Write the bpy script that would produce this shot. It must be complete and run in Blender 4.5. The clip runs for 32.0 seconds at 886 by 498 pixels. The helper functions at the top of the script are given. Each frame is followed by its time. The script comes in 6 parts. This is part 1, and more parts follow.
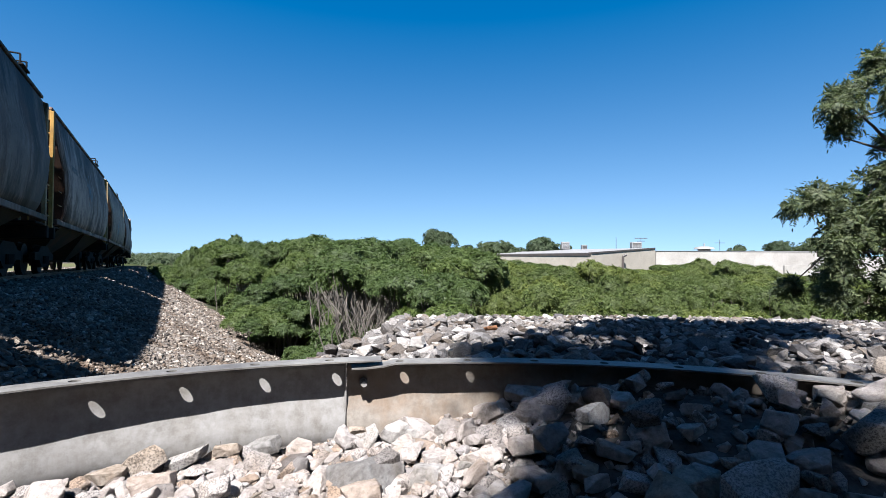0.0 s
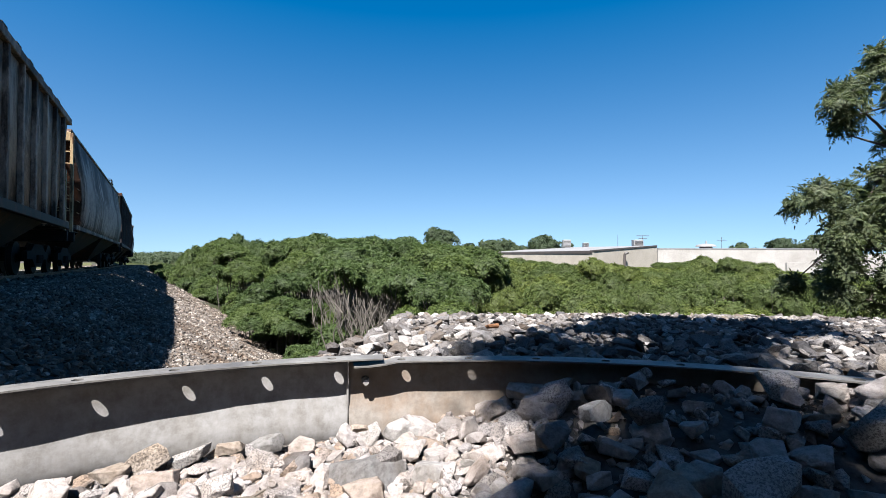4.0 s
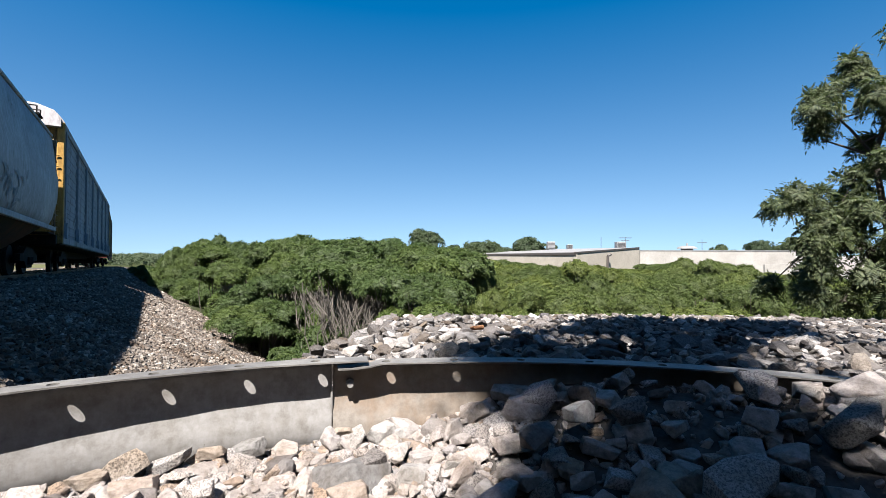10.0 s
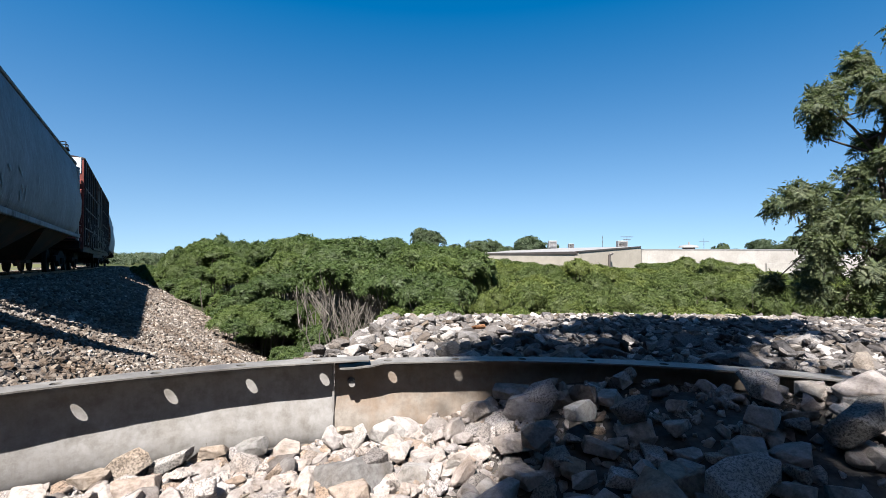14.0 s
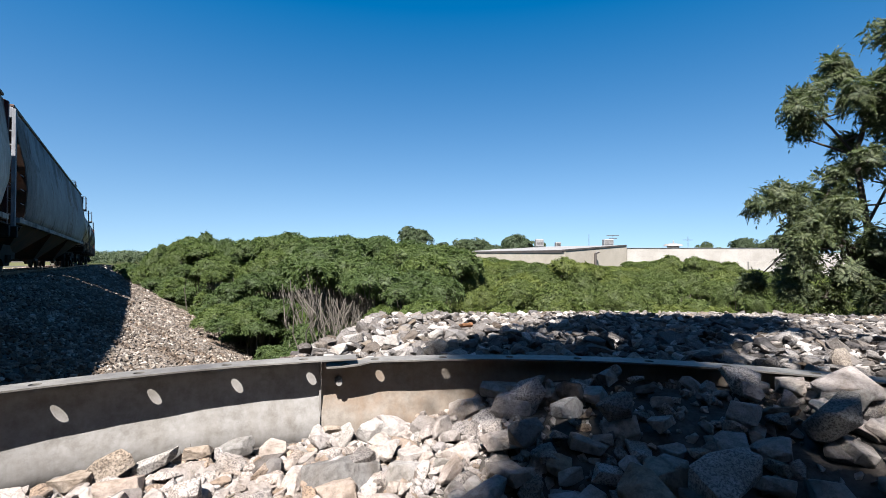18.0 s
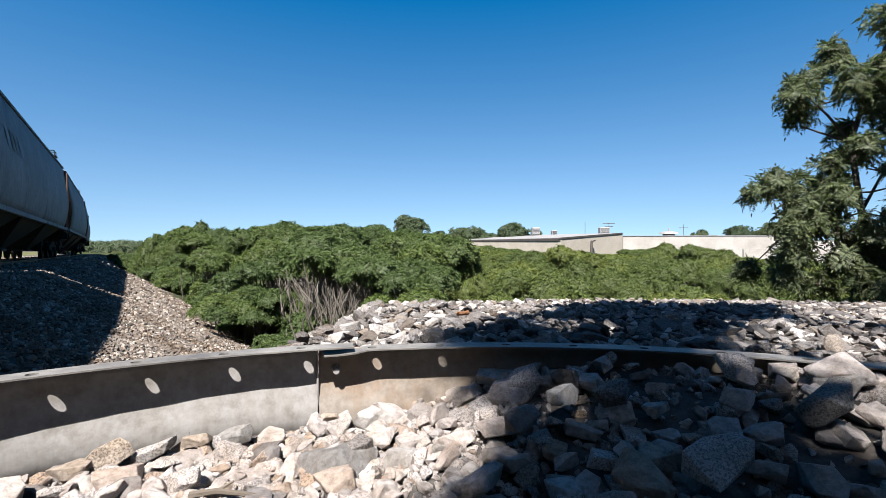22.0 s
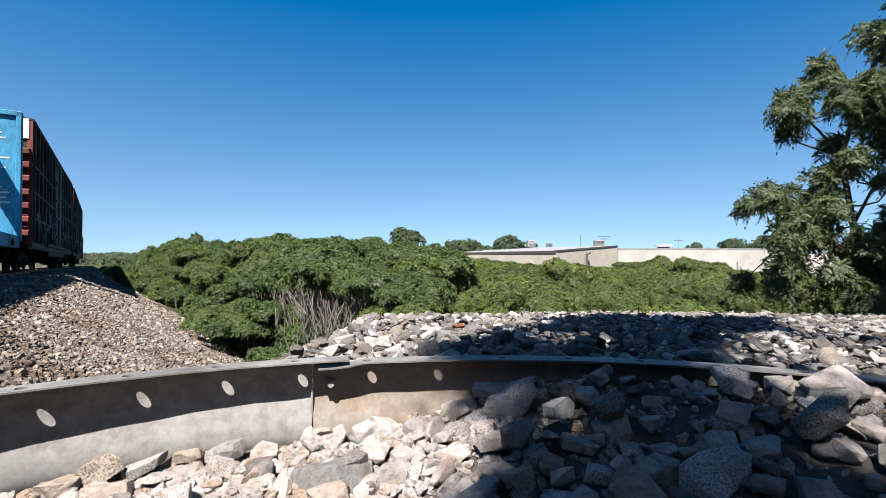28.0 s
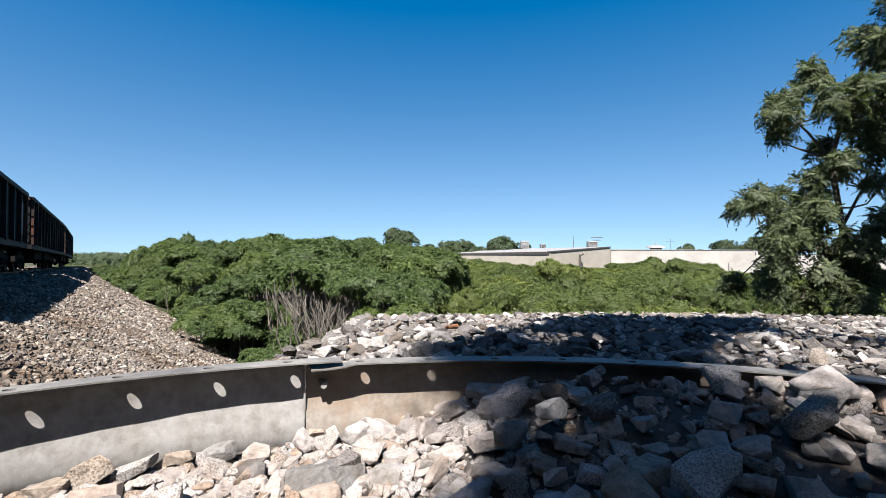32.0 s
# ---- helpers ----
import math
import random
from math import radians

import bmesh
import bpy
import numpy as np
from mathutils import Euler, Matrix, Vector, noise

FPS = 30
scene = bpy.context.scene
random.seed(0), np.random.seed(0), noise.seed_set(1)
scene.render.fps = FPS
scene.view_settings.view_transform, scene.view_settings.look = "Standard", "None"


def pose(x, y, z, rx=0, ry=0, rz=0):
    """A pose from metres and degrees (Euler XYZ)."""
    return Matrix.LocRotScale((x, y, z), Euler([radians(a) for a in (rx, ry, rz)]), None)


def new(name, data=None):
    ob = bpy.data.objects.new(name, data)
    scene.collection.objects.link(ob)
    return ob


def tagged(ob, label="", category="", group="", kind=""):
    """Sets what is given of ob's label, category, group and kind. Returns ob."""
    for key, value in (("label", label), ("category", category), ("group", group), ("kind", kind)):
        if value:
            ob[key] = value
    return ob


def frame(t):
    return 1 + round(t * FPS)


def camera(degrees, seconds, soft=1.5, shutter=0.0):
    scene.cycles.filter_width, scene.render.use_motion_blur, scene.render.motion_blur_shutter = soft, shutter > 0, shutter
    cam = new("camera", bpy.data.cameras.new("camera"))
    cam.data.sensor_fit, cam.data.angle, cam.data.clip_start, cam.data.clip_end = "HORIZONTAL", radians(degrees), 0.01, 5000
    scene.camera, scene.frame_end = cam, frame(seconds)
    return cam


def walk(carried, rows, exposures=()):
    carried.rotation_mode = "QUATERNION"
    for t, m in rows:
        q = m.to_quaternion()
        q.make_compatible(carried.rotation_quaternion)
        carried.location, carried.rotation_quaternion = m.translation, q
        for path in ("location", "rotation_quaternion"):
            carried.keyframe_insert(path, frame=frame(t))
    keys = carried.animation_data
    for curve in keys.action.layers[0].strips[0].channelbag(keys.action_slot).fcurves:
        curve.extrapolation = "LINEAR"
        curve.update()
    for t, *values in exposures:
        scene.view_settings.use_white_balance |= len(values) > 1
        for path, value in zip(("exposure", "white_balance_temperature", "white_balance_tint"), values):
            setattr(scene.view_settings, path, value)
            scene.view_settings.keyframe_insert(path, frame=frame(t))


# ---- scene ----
EYE = 0.36
LENS = 85.35
cam = camera(LENS, 32.0, 0.85)
# seconds, turn to the left, tilt up, roll, in degrees: a small action camera that slowly swings round on the stones
SWING = [
    (0, 1.498, 0.946, 0.276),
    (0.5, 1.378, 1.081, 0.278),
    (1, 1.646, 1.210, 0.301),
    (1.5, 1.570, 1.266, 0.260),
    (2, 1.579, 1.233, 0.207),
    (2.5, 1.612, 0.988, 0.198),
    (3, 1.744, 0.809, 0.161),
    (3.5, 1.668, 0.692, 0.103),
    (5.5, 1.790, 0.948, 0.141),
    (6, 1.886, 0.799, 0.164),
    (6.5, 1.962, 0.798, 0.209),
    (7, 2.007, 0.800, 0.158),
    (7.5, 2.026, 0.830, 0.039),
    (8, 1.849, 0.704, 0.164),
    (8.5, 1.211, 0.663, -0.012),
    (9, 0.447, 0.671, 0.024),
    (9.5, 0.046, 0.709, 0.077),
    (10, -0.108, 0.933, 0.154),
    (10.5, -0.163, 1.115, 0.125),
    (11, -0.170, 0.975, 0.129),
    (11.5, -0.104, 1.093, 0.163),
    (12, -0.084, 1.069, 0.148),
    (12.5, -0.039, 1.040, 0.132),
    (13, -0.002, 0.946, 0.005),
    (13.5, 0.027, 0.924, 0.152),
    (14, 0.059, 0.838, 0.094),
    (14.5, 0.082, 0.773, 0.068),
    (16.5, -0.121, 0.561, -0.028),
    (17, -0.458, 0.555, 0.078),
    (17.5, -0.888, 0.613, -0.193),
    (18, -1.429, 0.651, 0.115),
    (18.5, -1.714, 0.672, -0.020),
    (19, -1.866, 0.774, 0.061),
    (19.5, -1.895, 0.773, 0.041),
    (20, -1.878, 0.848, 0.123),
    (20.5, -1.871, 0.851, 0.098),
    (21, -1.850, 0.783, -0.025),
    (21.5, -1.793, 0.472, 0.063),
    (22, -1.857, -0.720, -0.076),
    (22.5, -2.062, 0.529, 0.105),
    (23, -2.195, 0.577, -0.120),
    (23.5, -2.199, 0.574, 0.080),
    (24, -2.203, 0.793, 0.013),
    (24.5, -2.179, 0.865, 0.085),
    (25, -2.167, 0.905, 0.070),
    (25.5, -2.151, 0.858, -0.017),
    (27.5, -2.302, 0.762, -0.009),
    (28, -2.369, 0.761, -0.000),
    (28.5, -2.405, 0.852, 0.026),
    (29, -2.465, 0.861, -0.141),
    (29.5, -2.734, 0.681, -0.000),
    (30, -2.966, 0.787, 0.024),
    (30.5, -3.077, 0.809, -0.025),
    (31, -3.120, 0.822, -0.013),
    (31.5, -3.138, 0.908, 0.043),
    (32, -3.132, 0.854, 0.108),
]
walk(cam, [(t, pose(0, 0, EYE, 90 + tilt, 0, turn) @ pose(0, 0, 0, 0, 0, roll)) for t, turn, tilt, roll in SWING],
     [(0, 2.28, 6150, 10), (3, 2.28, 6220, 10), (6, 2.28, 6380, 10), (8, 2.28, 6500, 10), (32, 2.28, 6500, 10)])

# ---- light ----
SUN_TRAVEL = Vector((0.18, 0.64, -1.0)).normalized()
world = bpy.data.worlds.new("sky")
scene.world = world
world.use_nodes = True
wn = world.node_tree
sky = wn.nodes.new("ShaderNodeTexSky")
sky.sky_type = "NISHITA"
sky.sun_disc = False
sky.sun_elevation = math.asin(-SUN_TRAVEL.z)
sky.sun_rotation = math.atan2(-SUN_TRAVEL.x, -SUN_TRAVEL.y)
sky.air_density, sky.dust_density, sky.ozone_density = 1.0, 0.6, 1.6
wn.nodes["Background"].inputs["Strength"].default_value = 0.05
co = wn.nodes.new("ShaderNodeTexCoord")
up = wn.nodes.new("ShaderNodeVectorMath")
up.inputs[1].default_value = (0, 0, 0.13)
wn.links.new(co.outputs["Generated"], up.inputs[0])
wn.links.new(up.outputs["Vector"], sky.inputs["Vector"])
deep = wn.nodes.new("ShaderNodeHueSaturation")
deep.inputs["Hue"].default_value, deep.inputs["Value"].default_value = 0.495, 0.74
aloft = wn.nodes.new("ShaderNodeSeparateXYZ")
wn.links.new(co.outputs["Generated"], aloft.inputs["Vector"])
haze = wn.nodes.new("ShaderNodeMapRange")
for name_, value in (("From Min", 0.0), ("From Max", 0.5), ("To Min", 1.10), ("To Max", 1.54)):
    haze.inputs[name_].default_value = value
wn.links.new(aloft.outputs["Z"], haze.inputs["Value"])
wn.links.new(haze.outputs["Result"], deep.inputs["Saturation"])
wn.links.new(sky.outputs["Color"], deep.inputs["Color"])
wn.links.new(deep.outputs["Color"], wn.nodes["Background"].inputs["Color"])
sun_data = bpy.data.lights.new("sun", "SUN")
sun_data.energy, sun_data.angle, sun_data.color = 5.0, radians(0.53), (1.0, 0.95, 0.90)
sun = new("sun", sun_data)
sun.matrix_world = Matrix.Translation((0, 0, 60)) @ SUN_TRAVEL.to_track_quat("-Z", "Y").to_matrix().to_4x4()

# ---- materials ----
def mat(name, rough=0.8, metal=0.0):
    m = bpy.data.materials.new(name)
    m.use_nodes = True
    b = m.node_tree.nodes["Principled BSDF"]
    b.inputs["Roughness"].default_value, b.inputs["Metallic"].default_value = rough, metal
    return m, m.node_tree, b


def node(nt, kind, **values):
    n = nt.nodes.new(kind)
    for k, v in values.items():
        n.inputs[k.replace("_", " ")].default_value = v
    return n


def noise_tex(nt, scale, detail=4, rough=0.55, stretch=None, space="Object", distort=0.0, shifted=False):
    co = nt.nodes.new("ShaderNodeTexCoord")
    n = node(nt, "ShaderNodeTexNoise", Scale=scale, Detail=detail, Roughness=rough, Distortion=distort)
    if shifted:
        shift = nt.nodes.new("ShaderNodeVectorMath")
        shift.operation = "MULTIPLY_ADD"
        nt.links.new(nt.nodes.new("ShaderNodeObjectInfo").outputs["Random"], shift.inputs[0])
        shift.inputs[1].default_value = (61, 0, 0)
        nt.links.new(co.outputs["Object"], shift.inputs[2])
        mp = node(nt, "ShaderNodeMapping", Scale=stretch)
        nt.links.new(shift.outputs["Vector"], mp.inputs["Vector"])
        nt.links.new(mp.outputs["Vector"], n.inputs["Vector"])
    elif stretch:
        mp = node(nt, "ShaderNodeMapping", Scale=stretch)
        nt.links.new(co.outputs[space], mp.inputs["Vector"])
        nt.links.new(mp.outputs["Vector"], n.inputs["Vector"])
    else:
        nt.links.new(co.outputs[space], n.inputs["Vector"])
    return n.outputs["Fac"]


def ramp(nt, fac, stops):
    r = nt.nodes.new("ShaderNodeValToRGB")
    el = r.color_ramp.elements
    while len(el) < len(stops):
        el.new(0.5)
    for e, (p, c) in zip(el, stops):
        e.position, e.color = p, (*c, 1)
    nt.links.new(fac, r.inputs["Fac"])
    return r.outputs["Color"]


def mix(nt, fac, a, b, blend="MIX"):
    m = nt.nodes.new("ShaderNodeMix")
    m.data_type, m.blend_type = "RGBA", blend
    for sock, val in ((m.inputs["Factor"], fac), (m.inputs["A"], a), (m.inputs["B"], b)):
        if isinstance(val, bpy.types.NodeSocket):
            nt.links.new(val, sock)
        elif isinstance(val, (int, float)):
            sock.default_value = val
        else:
            sock.default_value = (*val, 1)
    return m.outputs["Result"]


def bump(nt, b, fac, strength, distance=0.02):
    n = node(nt, "ShaderNodeBump", Strength=strength, Distance=distance)
    nt.links.new(fac, n.inputs["Height"])
    nt.links.new(n.outputs["Normal"], b.inputs["Normal"])


def rnd(nt, island=False):
    if island:
        return nt.nodes.new("ShaderNodeNewGeometry").outputs["Random Per Island"]
    return nt.nodes.new("ShaderNodeObjectInfo").outputs["Random"]


def ground_noise(nt, scale, detail, rough):
    """Noise at true size, whatever the scale of the piece."""
    n = node(nt, "ShaderNodeTexNoise", Scale=scale, Detail=detail, Roughness=rough)
    nt.links.new(nt.nodes.new("ShaderNodeNewGeometry").outputs["Position"], n.inputs["Vector"])
    return n.outputs["Fac"]


def stone_mat(name, island, shades, drift=False):
    """Broken stone: some lumps plain and chalky, some peppered with dark grains, with dust and stains."""
    m, nt, b = mat(name, 0.9)
    b.inputs["Specular IOR Level"].default_value = 0.12
    base = ramp(nt, rnd(nt, island), shades)
    pick = nt.nodes.new("ShaderNodeMath")
    pick.operation = "MULTIPLY"
    nt.links.new(rnd(nt, island), pick.inputs[0])
    pick.inputs[1].default_value = 37.3
    part_of = nt.nodes.new("ShaderNodeMath")
    part_of.operation = "FRACT"
    nt.links.new(pick.outputs[0], part_of.inputs[0])
    speckle = ramp(nt, ground_noise(nt, 310, 3, 0.7), [(0.40, (0.40, 0.40, 0.41)), (0.55, (1.18, 1.18, 1.17))])
    smooth = ramp(nt, ground_noise(nt, 75, 7, 0.74), [(0.34, (0.60, 0.58, 0.56)), (0.56, (1.06, 1.05, 1.04)), (0.72, (1.16, 1.15, 1.14))])
    grain = mix(nt, ramp(nt, part_of.outputs[0], [(0.60, (0.10, 0.10, 0.10)), (0.72, (0.85, 0.85, 0.85))]), smooth, speckle)
    stain = ramp(nt, ground_noise(nt, 17, 4, 0.6), [(0.40, (1, 1, 1)), (0.72, (0.66, 0.60, 0.54))])
    col = mix(nt, 1.0, mix(nt, 1.0, base, grain, "MULTIPLY"), stain, "MULTIPLY")
    if drift:
        col = mix(nt, 1.0, col, ramp(nt, ground_noise(nt, 0.9, 5, 0.62), [(0.36, (0.66, 0.58, 0.51)), (0.56, (1.05, 1.04, 1.03))]), "MULTIPLY")
    nt.links.new(col, b.inputs["Base Color"])
    bump(nt, b, ground_noise(nt, 95, 8, 0.72), 1.0, 0.010)
    return m


STONE_SHADES = [(0.0, (0.157, 0.143, 0.139)), (0.08, (0.302, 0.278, 0.265)), (0.22, (0.267, 0.245, 0.234)), (0.27, (0.134, 0.124, 0.121)), (0.32, (0.314, 0.290, 0.277)),
                (0.50, (0.339, 0.310, 0.294)), (0.56, (0.182, 0.141, 0.110)), (0.62, (0.302, 0.275, 0.263)), (0.74, (0.254, 0.195, 0.152)), (0.80, (0.096, 0.091, 0.092)), (0.84, (0.332, 0.307, 0.297)), (1.0, (0.267, 0.247, 0.240))]
SLOPE_SHADES = [(0.0, (0.058, 0.053, 0.050)), (0.2, (0.128, 0.115, 0.104)), (0.36, (0.084, 0.071, 0.061)), (0.52, (0.172, 0.156, 0.141)), (0.64, (0.112, 0.088, 0.070)),
                (0.78, (0.140, 0.130, 0.122)), (0.90, (0.22, 0.205, 0.185)), (1.0, (0.32, 0.30, 0.275))]
M_STONE = stone_mat("limestone", False, STONE_SHADES)
HEAP_SHADES = [(0.0, (0.050, 0.047, 0.048)), (0.14, (0.145, 0.136, 0.132)), (0.22, (0.062, 0.060, 0.062)), (0.40, (0.177, 0.168, 0.165)),
               (0.48, (0.072, 0.059, 0.049)), (0.60, (0.125, 0.121, 0.122)), (0.70, (0.112, 0.091, 0.072)), (0.78, (0.329, 0.318, 0.310)), (0.86, (0.132, 0.123, 0.121)), (0.93, (0.342, 0.331, 0.323)), (1.0, (0.263, 0.252, 0.247))]
M_STONES = stone_mat("limestone_bed", True, STONE_SHADES)
M_HEAP = stone_mat("weathered_limestone", True, HEAP_SHADES)
M_SLOPE = stone_mat("ballast_stone", True, SLOPE_SHADES, True)


def blend_mat(name, scale, a, b_, rough=0.9, detail=5, fine=0.0, bumped=0.0, stretch=None):
    m, nt, b = mat(name, rough)
    if rough > 0.9:
        b.inputs["Specular IOR Level"].default_value = 0.05
    col = ramp(nt, noise_tex(nt, scale, detail, 0.6, stretch), [(0.33, a), (0.68, b_)])
    if fine:
        f = ramp(nt, noise_tex(nt, fine, 6, 0.7), [(0.3, (0.7, 0.7, 0.7)), (0.7, (1.1, 1.1, 1.1))])
        col = mix(nt, 1.0, col, f, "MULTIPLY")
    nt.links.new(col, b.inputs["Base Color"])
    if bumped:
        bump(nt, b, noise_tex(nt, fine or scale * 6, 6, 0.6), bumped, 0.02)
    return m


def leaf_mat(name, dark, light, gloss=0.62):
    m, nt, b = mat(name, gloss)
    b.inputs["Specular IOR Level"].default_value = 0.3
    col = mix(nt, rnd(nt, True), dark, light)
    tone = ramp(nt, rnd(nt), [(0.0, (0.82, 0.86, 0.8)), (0.5, (1.0, 1.0, 0.95)), (1.0, (1.30, 1.20, 0.95))])
    col = mix(nt, 1.0, col, tone, "MULTIPLY")
    nt.links.new(col, b.inputs["Base Color"])
    tr = nt.nodes.new("ShaderNodeBsdfTranslucent")
    nt.links.new(mix(nt, 1.0, col, (1.2, 1.4, 0.7), "MULTIPLY"), tr.inputs["Color"])
    ms = node(nt, "ShaderNodeMixShader", Fac=0.3)
    nt.links.new(b.outputs["BSDF"], ms.inputs[1])
    nt.links.new(tr.outputs["BSDF"], ms.inputs[2])
    nt.links.new(ms.outputs["Shader"], nt.nodes["Material Output"].inputs["Surface"])
    return m


M_LEAF = leaf_mat("sumac_leaf", (0.024, 0.042, 0.012), (0.059, 0.085, 0.026))
M_TREELEAF = leaf_mat("tree_leaf", (0.024, 0.037, 0.017), (0.074, 0.088, 0.042))
M_FARLEAF = leaf_mat("far_leaf", (0.026, 0.041, 0.020), (0.043, 0.060, 0.028))
M_BARK = blend_mat("grey_bark", 9, (0.061, 0.051, 0.042), (0.107, 0.094, 0.079), 0.9, fine=40, bumped=0.6)
M_PALEBARK = blend_mat("pale_grey_bark", 9, (0.062, 0.053, 0.045), (0.118, 0.104, 0.090), 0.9, fine=40, bumped=0.6)
# lighter, yellower copy of the sumac leaf: sunlight is put into its colour
M_SUNLITLEAF = leaf_mat("sunlit_sumac_leaf", (0.032, 0.050, 0.012), (0.077, 0.097, 0.027))
M_TRUNK = blend_mat("dark_bark", 9, (0.028, 0.023, 0.018), (0.060, 0.048, 0.039), 0.9, fine=40, bumped=0.6)


def galvanised(name, stain):
    m, nt, b = mat(name, 0.7, 0.0)
    col = ramp(nt, noise_tex(nt, 2.6, 7, 0.66), [(0.28, (0.115, 0.111, 0.109)), (0.5, (0.146, 0.141, 0.137)), (0.74, (0.169, 0.165, 0.160))])
    rust = ramp(nt, noise_tex(nt, 7, 7, 0.72), [(0.60 - 0.25 * stain, (0, 0, 0)), (0.85 - 0.2 * stain, (1, 1, 1))])
    spots = ramp(nt, noise_tex(nt, 70, 3, 0.6), [(0.35, (0.86, 0.85, 0.83)), (0.6, (1, 1, 1))])
    runs = ramp(nt, noise_tex(nt, 1.0, 6, 0.7, (22, 22, 2.0)), [(0.36, (0.88, 0.86, 0.83)), (0.56, (1, 1, 1))])
    mottle = ramp(nt, noise_tex(nt, 24, 8, 0.75), [(0.36, (0.72, 0.70, 0.67)), (0.52, (1.0, 1.0, 1.0)), (0.66, (1.12, 1.12, 1.13))])
    col = mix(nt, 1.0, col, mottle, "MULTIPLY")
    col = mix(nt, rust, col, (0.135, 0.100, 0.073))
    if stain:
        col = mix(nt, 1.0, col, (1.0, 0.92, 0.83), "MULTIPLY")
    col = mix(nt, 1.0, mix(nt, 1.0, col, spots, "MULTIPLY"), runs, "MULTIPLY")
    nt.links.new(col, b.inputs["Base Color"])
    bump(nt, b, noise_tex(nt, 40, 5), 0.2, 0.004)
    return m


M_GALV = galvanised("weathered_galvanised_steel", 0.0)
M_GALV_STAINED = galvanised("rust_stained_galvanised_steel", 0.8)
M_FLANGE = blend_mat("grimy_flange_steel", 6, (0.050, 0.046, 0.043), (0.135, 0.130, 0.120), 0.6, fine=60, bumped=0.15)


def madd(nt, a, b, k):
    n = nt.nodes.new("ShaderNodeMath")
    n.operation = "MULTIPLY_ADD"
    nt.links.new(b, n.inputs[0])
    n.inputs[1].default_value = k
    nt.links.new(a, n.inputs[2])
    return n.outputs[0]


def paint(name, color, rust=0.35, grime=0.5, rough=0.65):
    """Old railway paint: soot and rust run down it in drips, thickest under the eave and along the sill, with flaked blotches and dust."""
    m, nt, b = mat(name, rough)
    b.inputs["Specular IOR Level"].default_value = 0.12
    co = nt.nodes.new("ShaderNodeTexCoord")
    sep = nt.nodes.new("ShaderNodeSeparateXYZ")
    nt.links.new(co.outputs["Object"], sep.inputs["Vector"])
    eave = node(nt, "ShaderNodeMapRange", From_Min=3.1, From_Max=4.5)
    foot = node(nt, "ShaderNodeMapRange", From_Min=2.2, From_Max=1.3)
    for r in (eave, foot):
        nt.links.new(sep.outputs["Z"], r.inputs["Value"])
    p = 0.72 - 0.20 * rust
    zone = noise_tex(nt, 1.0, 4, 0.6, (0.40, 0.40, 0.22), shifted=True)
    wide = madd(nt, madd(nt, noise_tex(nt, 1.0, 9, 0.74, (0.9, 0.9, 0.32), shifted=True), eave.outputs[0], 0.09), foot.outputs[0], 0.11)
    thin = madd(nt, madd(nt, madd(nt, noise_tex(nt, 1.0, 9, 0.76, (2.6, 2.6, 0.42), shifted=True), zone, 0.75), eave.outputs[0], 0.07), foot.outputs[0], 0.05)
    wide = ramp(nt, wide, [(p - 0.03, (0, 0, 0)), (p + 0.08, (1, 1, 1))])
    thin = ramp(nt, thin, [(p + 0.33, (0, 0, 0)), (p + 0.52, (1, 1, 1))])
    blot = ramp(nt, noise_tex(nt, 1.0, 10, 0.80, (1.1, 1.1, 0.8), shifted=True), [(0.62 - 0.13 * rust, (0, 0, 0)), (0.70 - 0.13 * rust, (1, 1, 1))])
    film = ramp(nt, noise_tex(nt, 1.0, 10, 0.74, (0.6, 0.6, 0.5), shifted=True), [(0.34, (1 - 0.55 * grime,) * 3), (0.62, (1.15,) * 3)])
    fine = ramp(nt, noise_tex(nt, 1.0, 8, 0.80, (9, 9, 3.5), shifted=True), [(0.3, (0.60, 0.58, 0.56)), (0.62, (1.12, 1.12, 1.12))])
    col = mix(nt, mix(nt, 0.6, (0, 0, 0), blot), color, (0.085, 0.048, 0.032))
    col = mix(nt, mix(nt, 0.80, (0, 0, 0), thin), col, (0.062, 0.027, 0.015))
    col = mix(nt, mix(nt, 0.85, (0, 0, 0), wide), col, (0.022, 0.015, 0.012))
    col = mix(nt, 1.0, mix(nt, 1.0, col, film, "MULTIPLY"), fine, "MULTIPLY")
    nt.links.new(col, b.inputs["Base Color"])
    bump(nt, b, noise_tex(nt, 3, 6), 0.25, 0.03)
    return m


# Underframe and wheel steel near black: shade beneath the cars is in the colour.
M_UNDER = paint("shade_black_steel", (0.008, 0.0075, 0.007), 0.1, 0.5, 0.85)
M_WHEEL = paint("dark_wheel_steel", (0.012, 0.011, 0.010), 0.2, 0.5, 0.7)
M_RAIL = paint("rusty_rail", (0.16, 0.10, 0.07), 0.4, 0.4, 0.5)
M_TIE = blend_mat("creosoted_wood", 4, (0.05, 0.04, 0.03), (0.12, 0.10, 0.08), 0.9, fine=30, bumped=0.5, stretch=(1, 8, 8))


# ---- mesh helpers ----
def mesh_ob(name, verts, faces, material=None, smooth=False):
    me = bpy.data.meshes.new(name)
    me.from_pydata([tuple(map(float, v)) for v in verts], [], [tuple(map(int, f)) for f in faces])
    if smooth:
        me.polygons.foreach_set("use_smooth", [True] * len(me.polygons))
    me.materials.append(material)
    return me


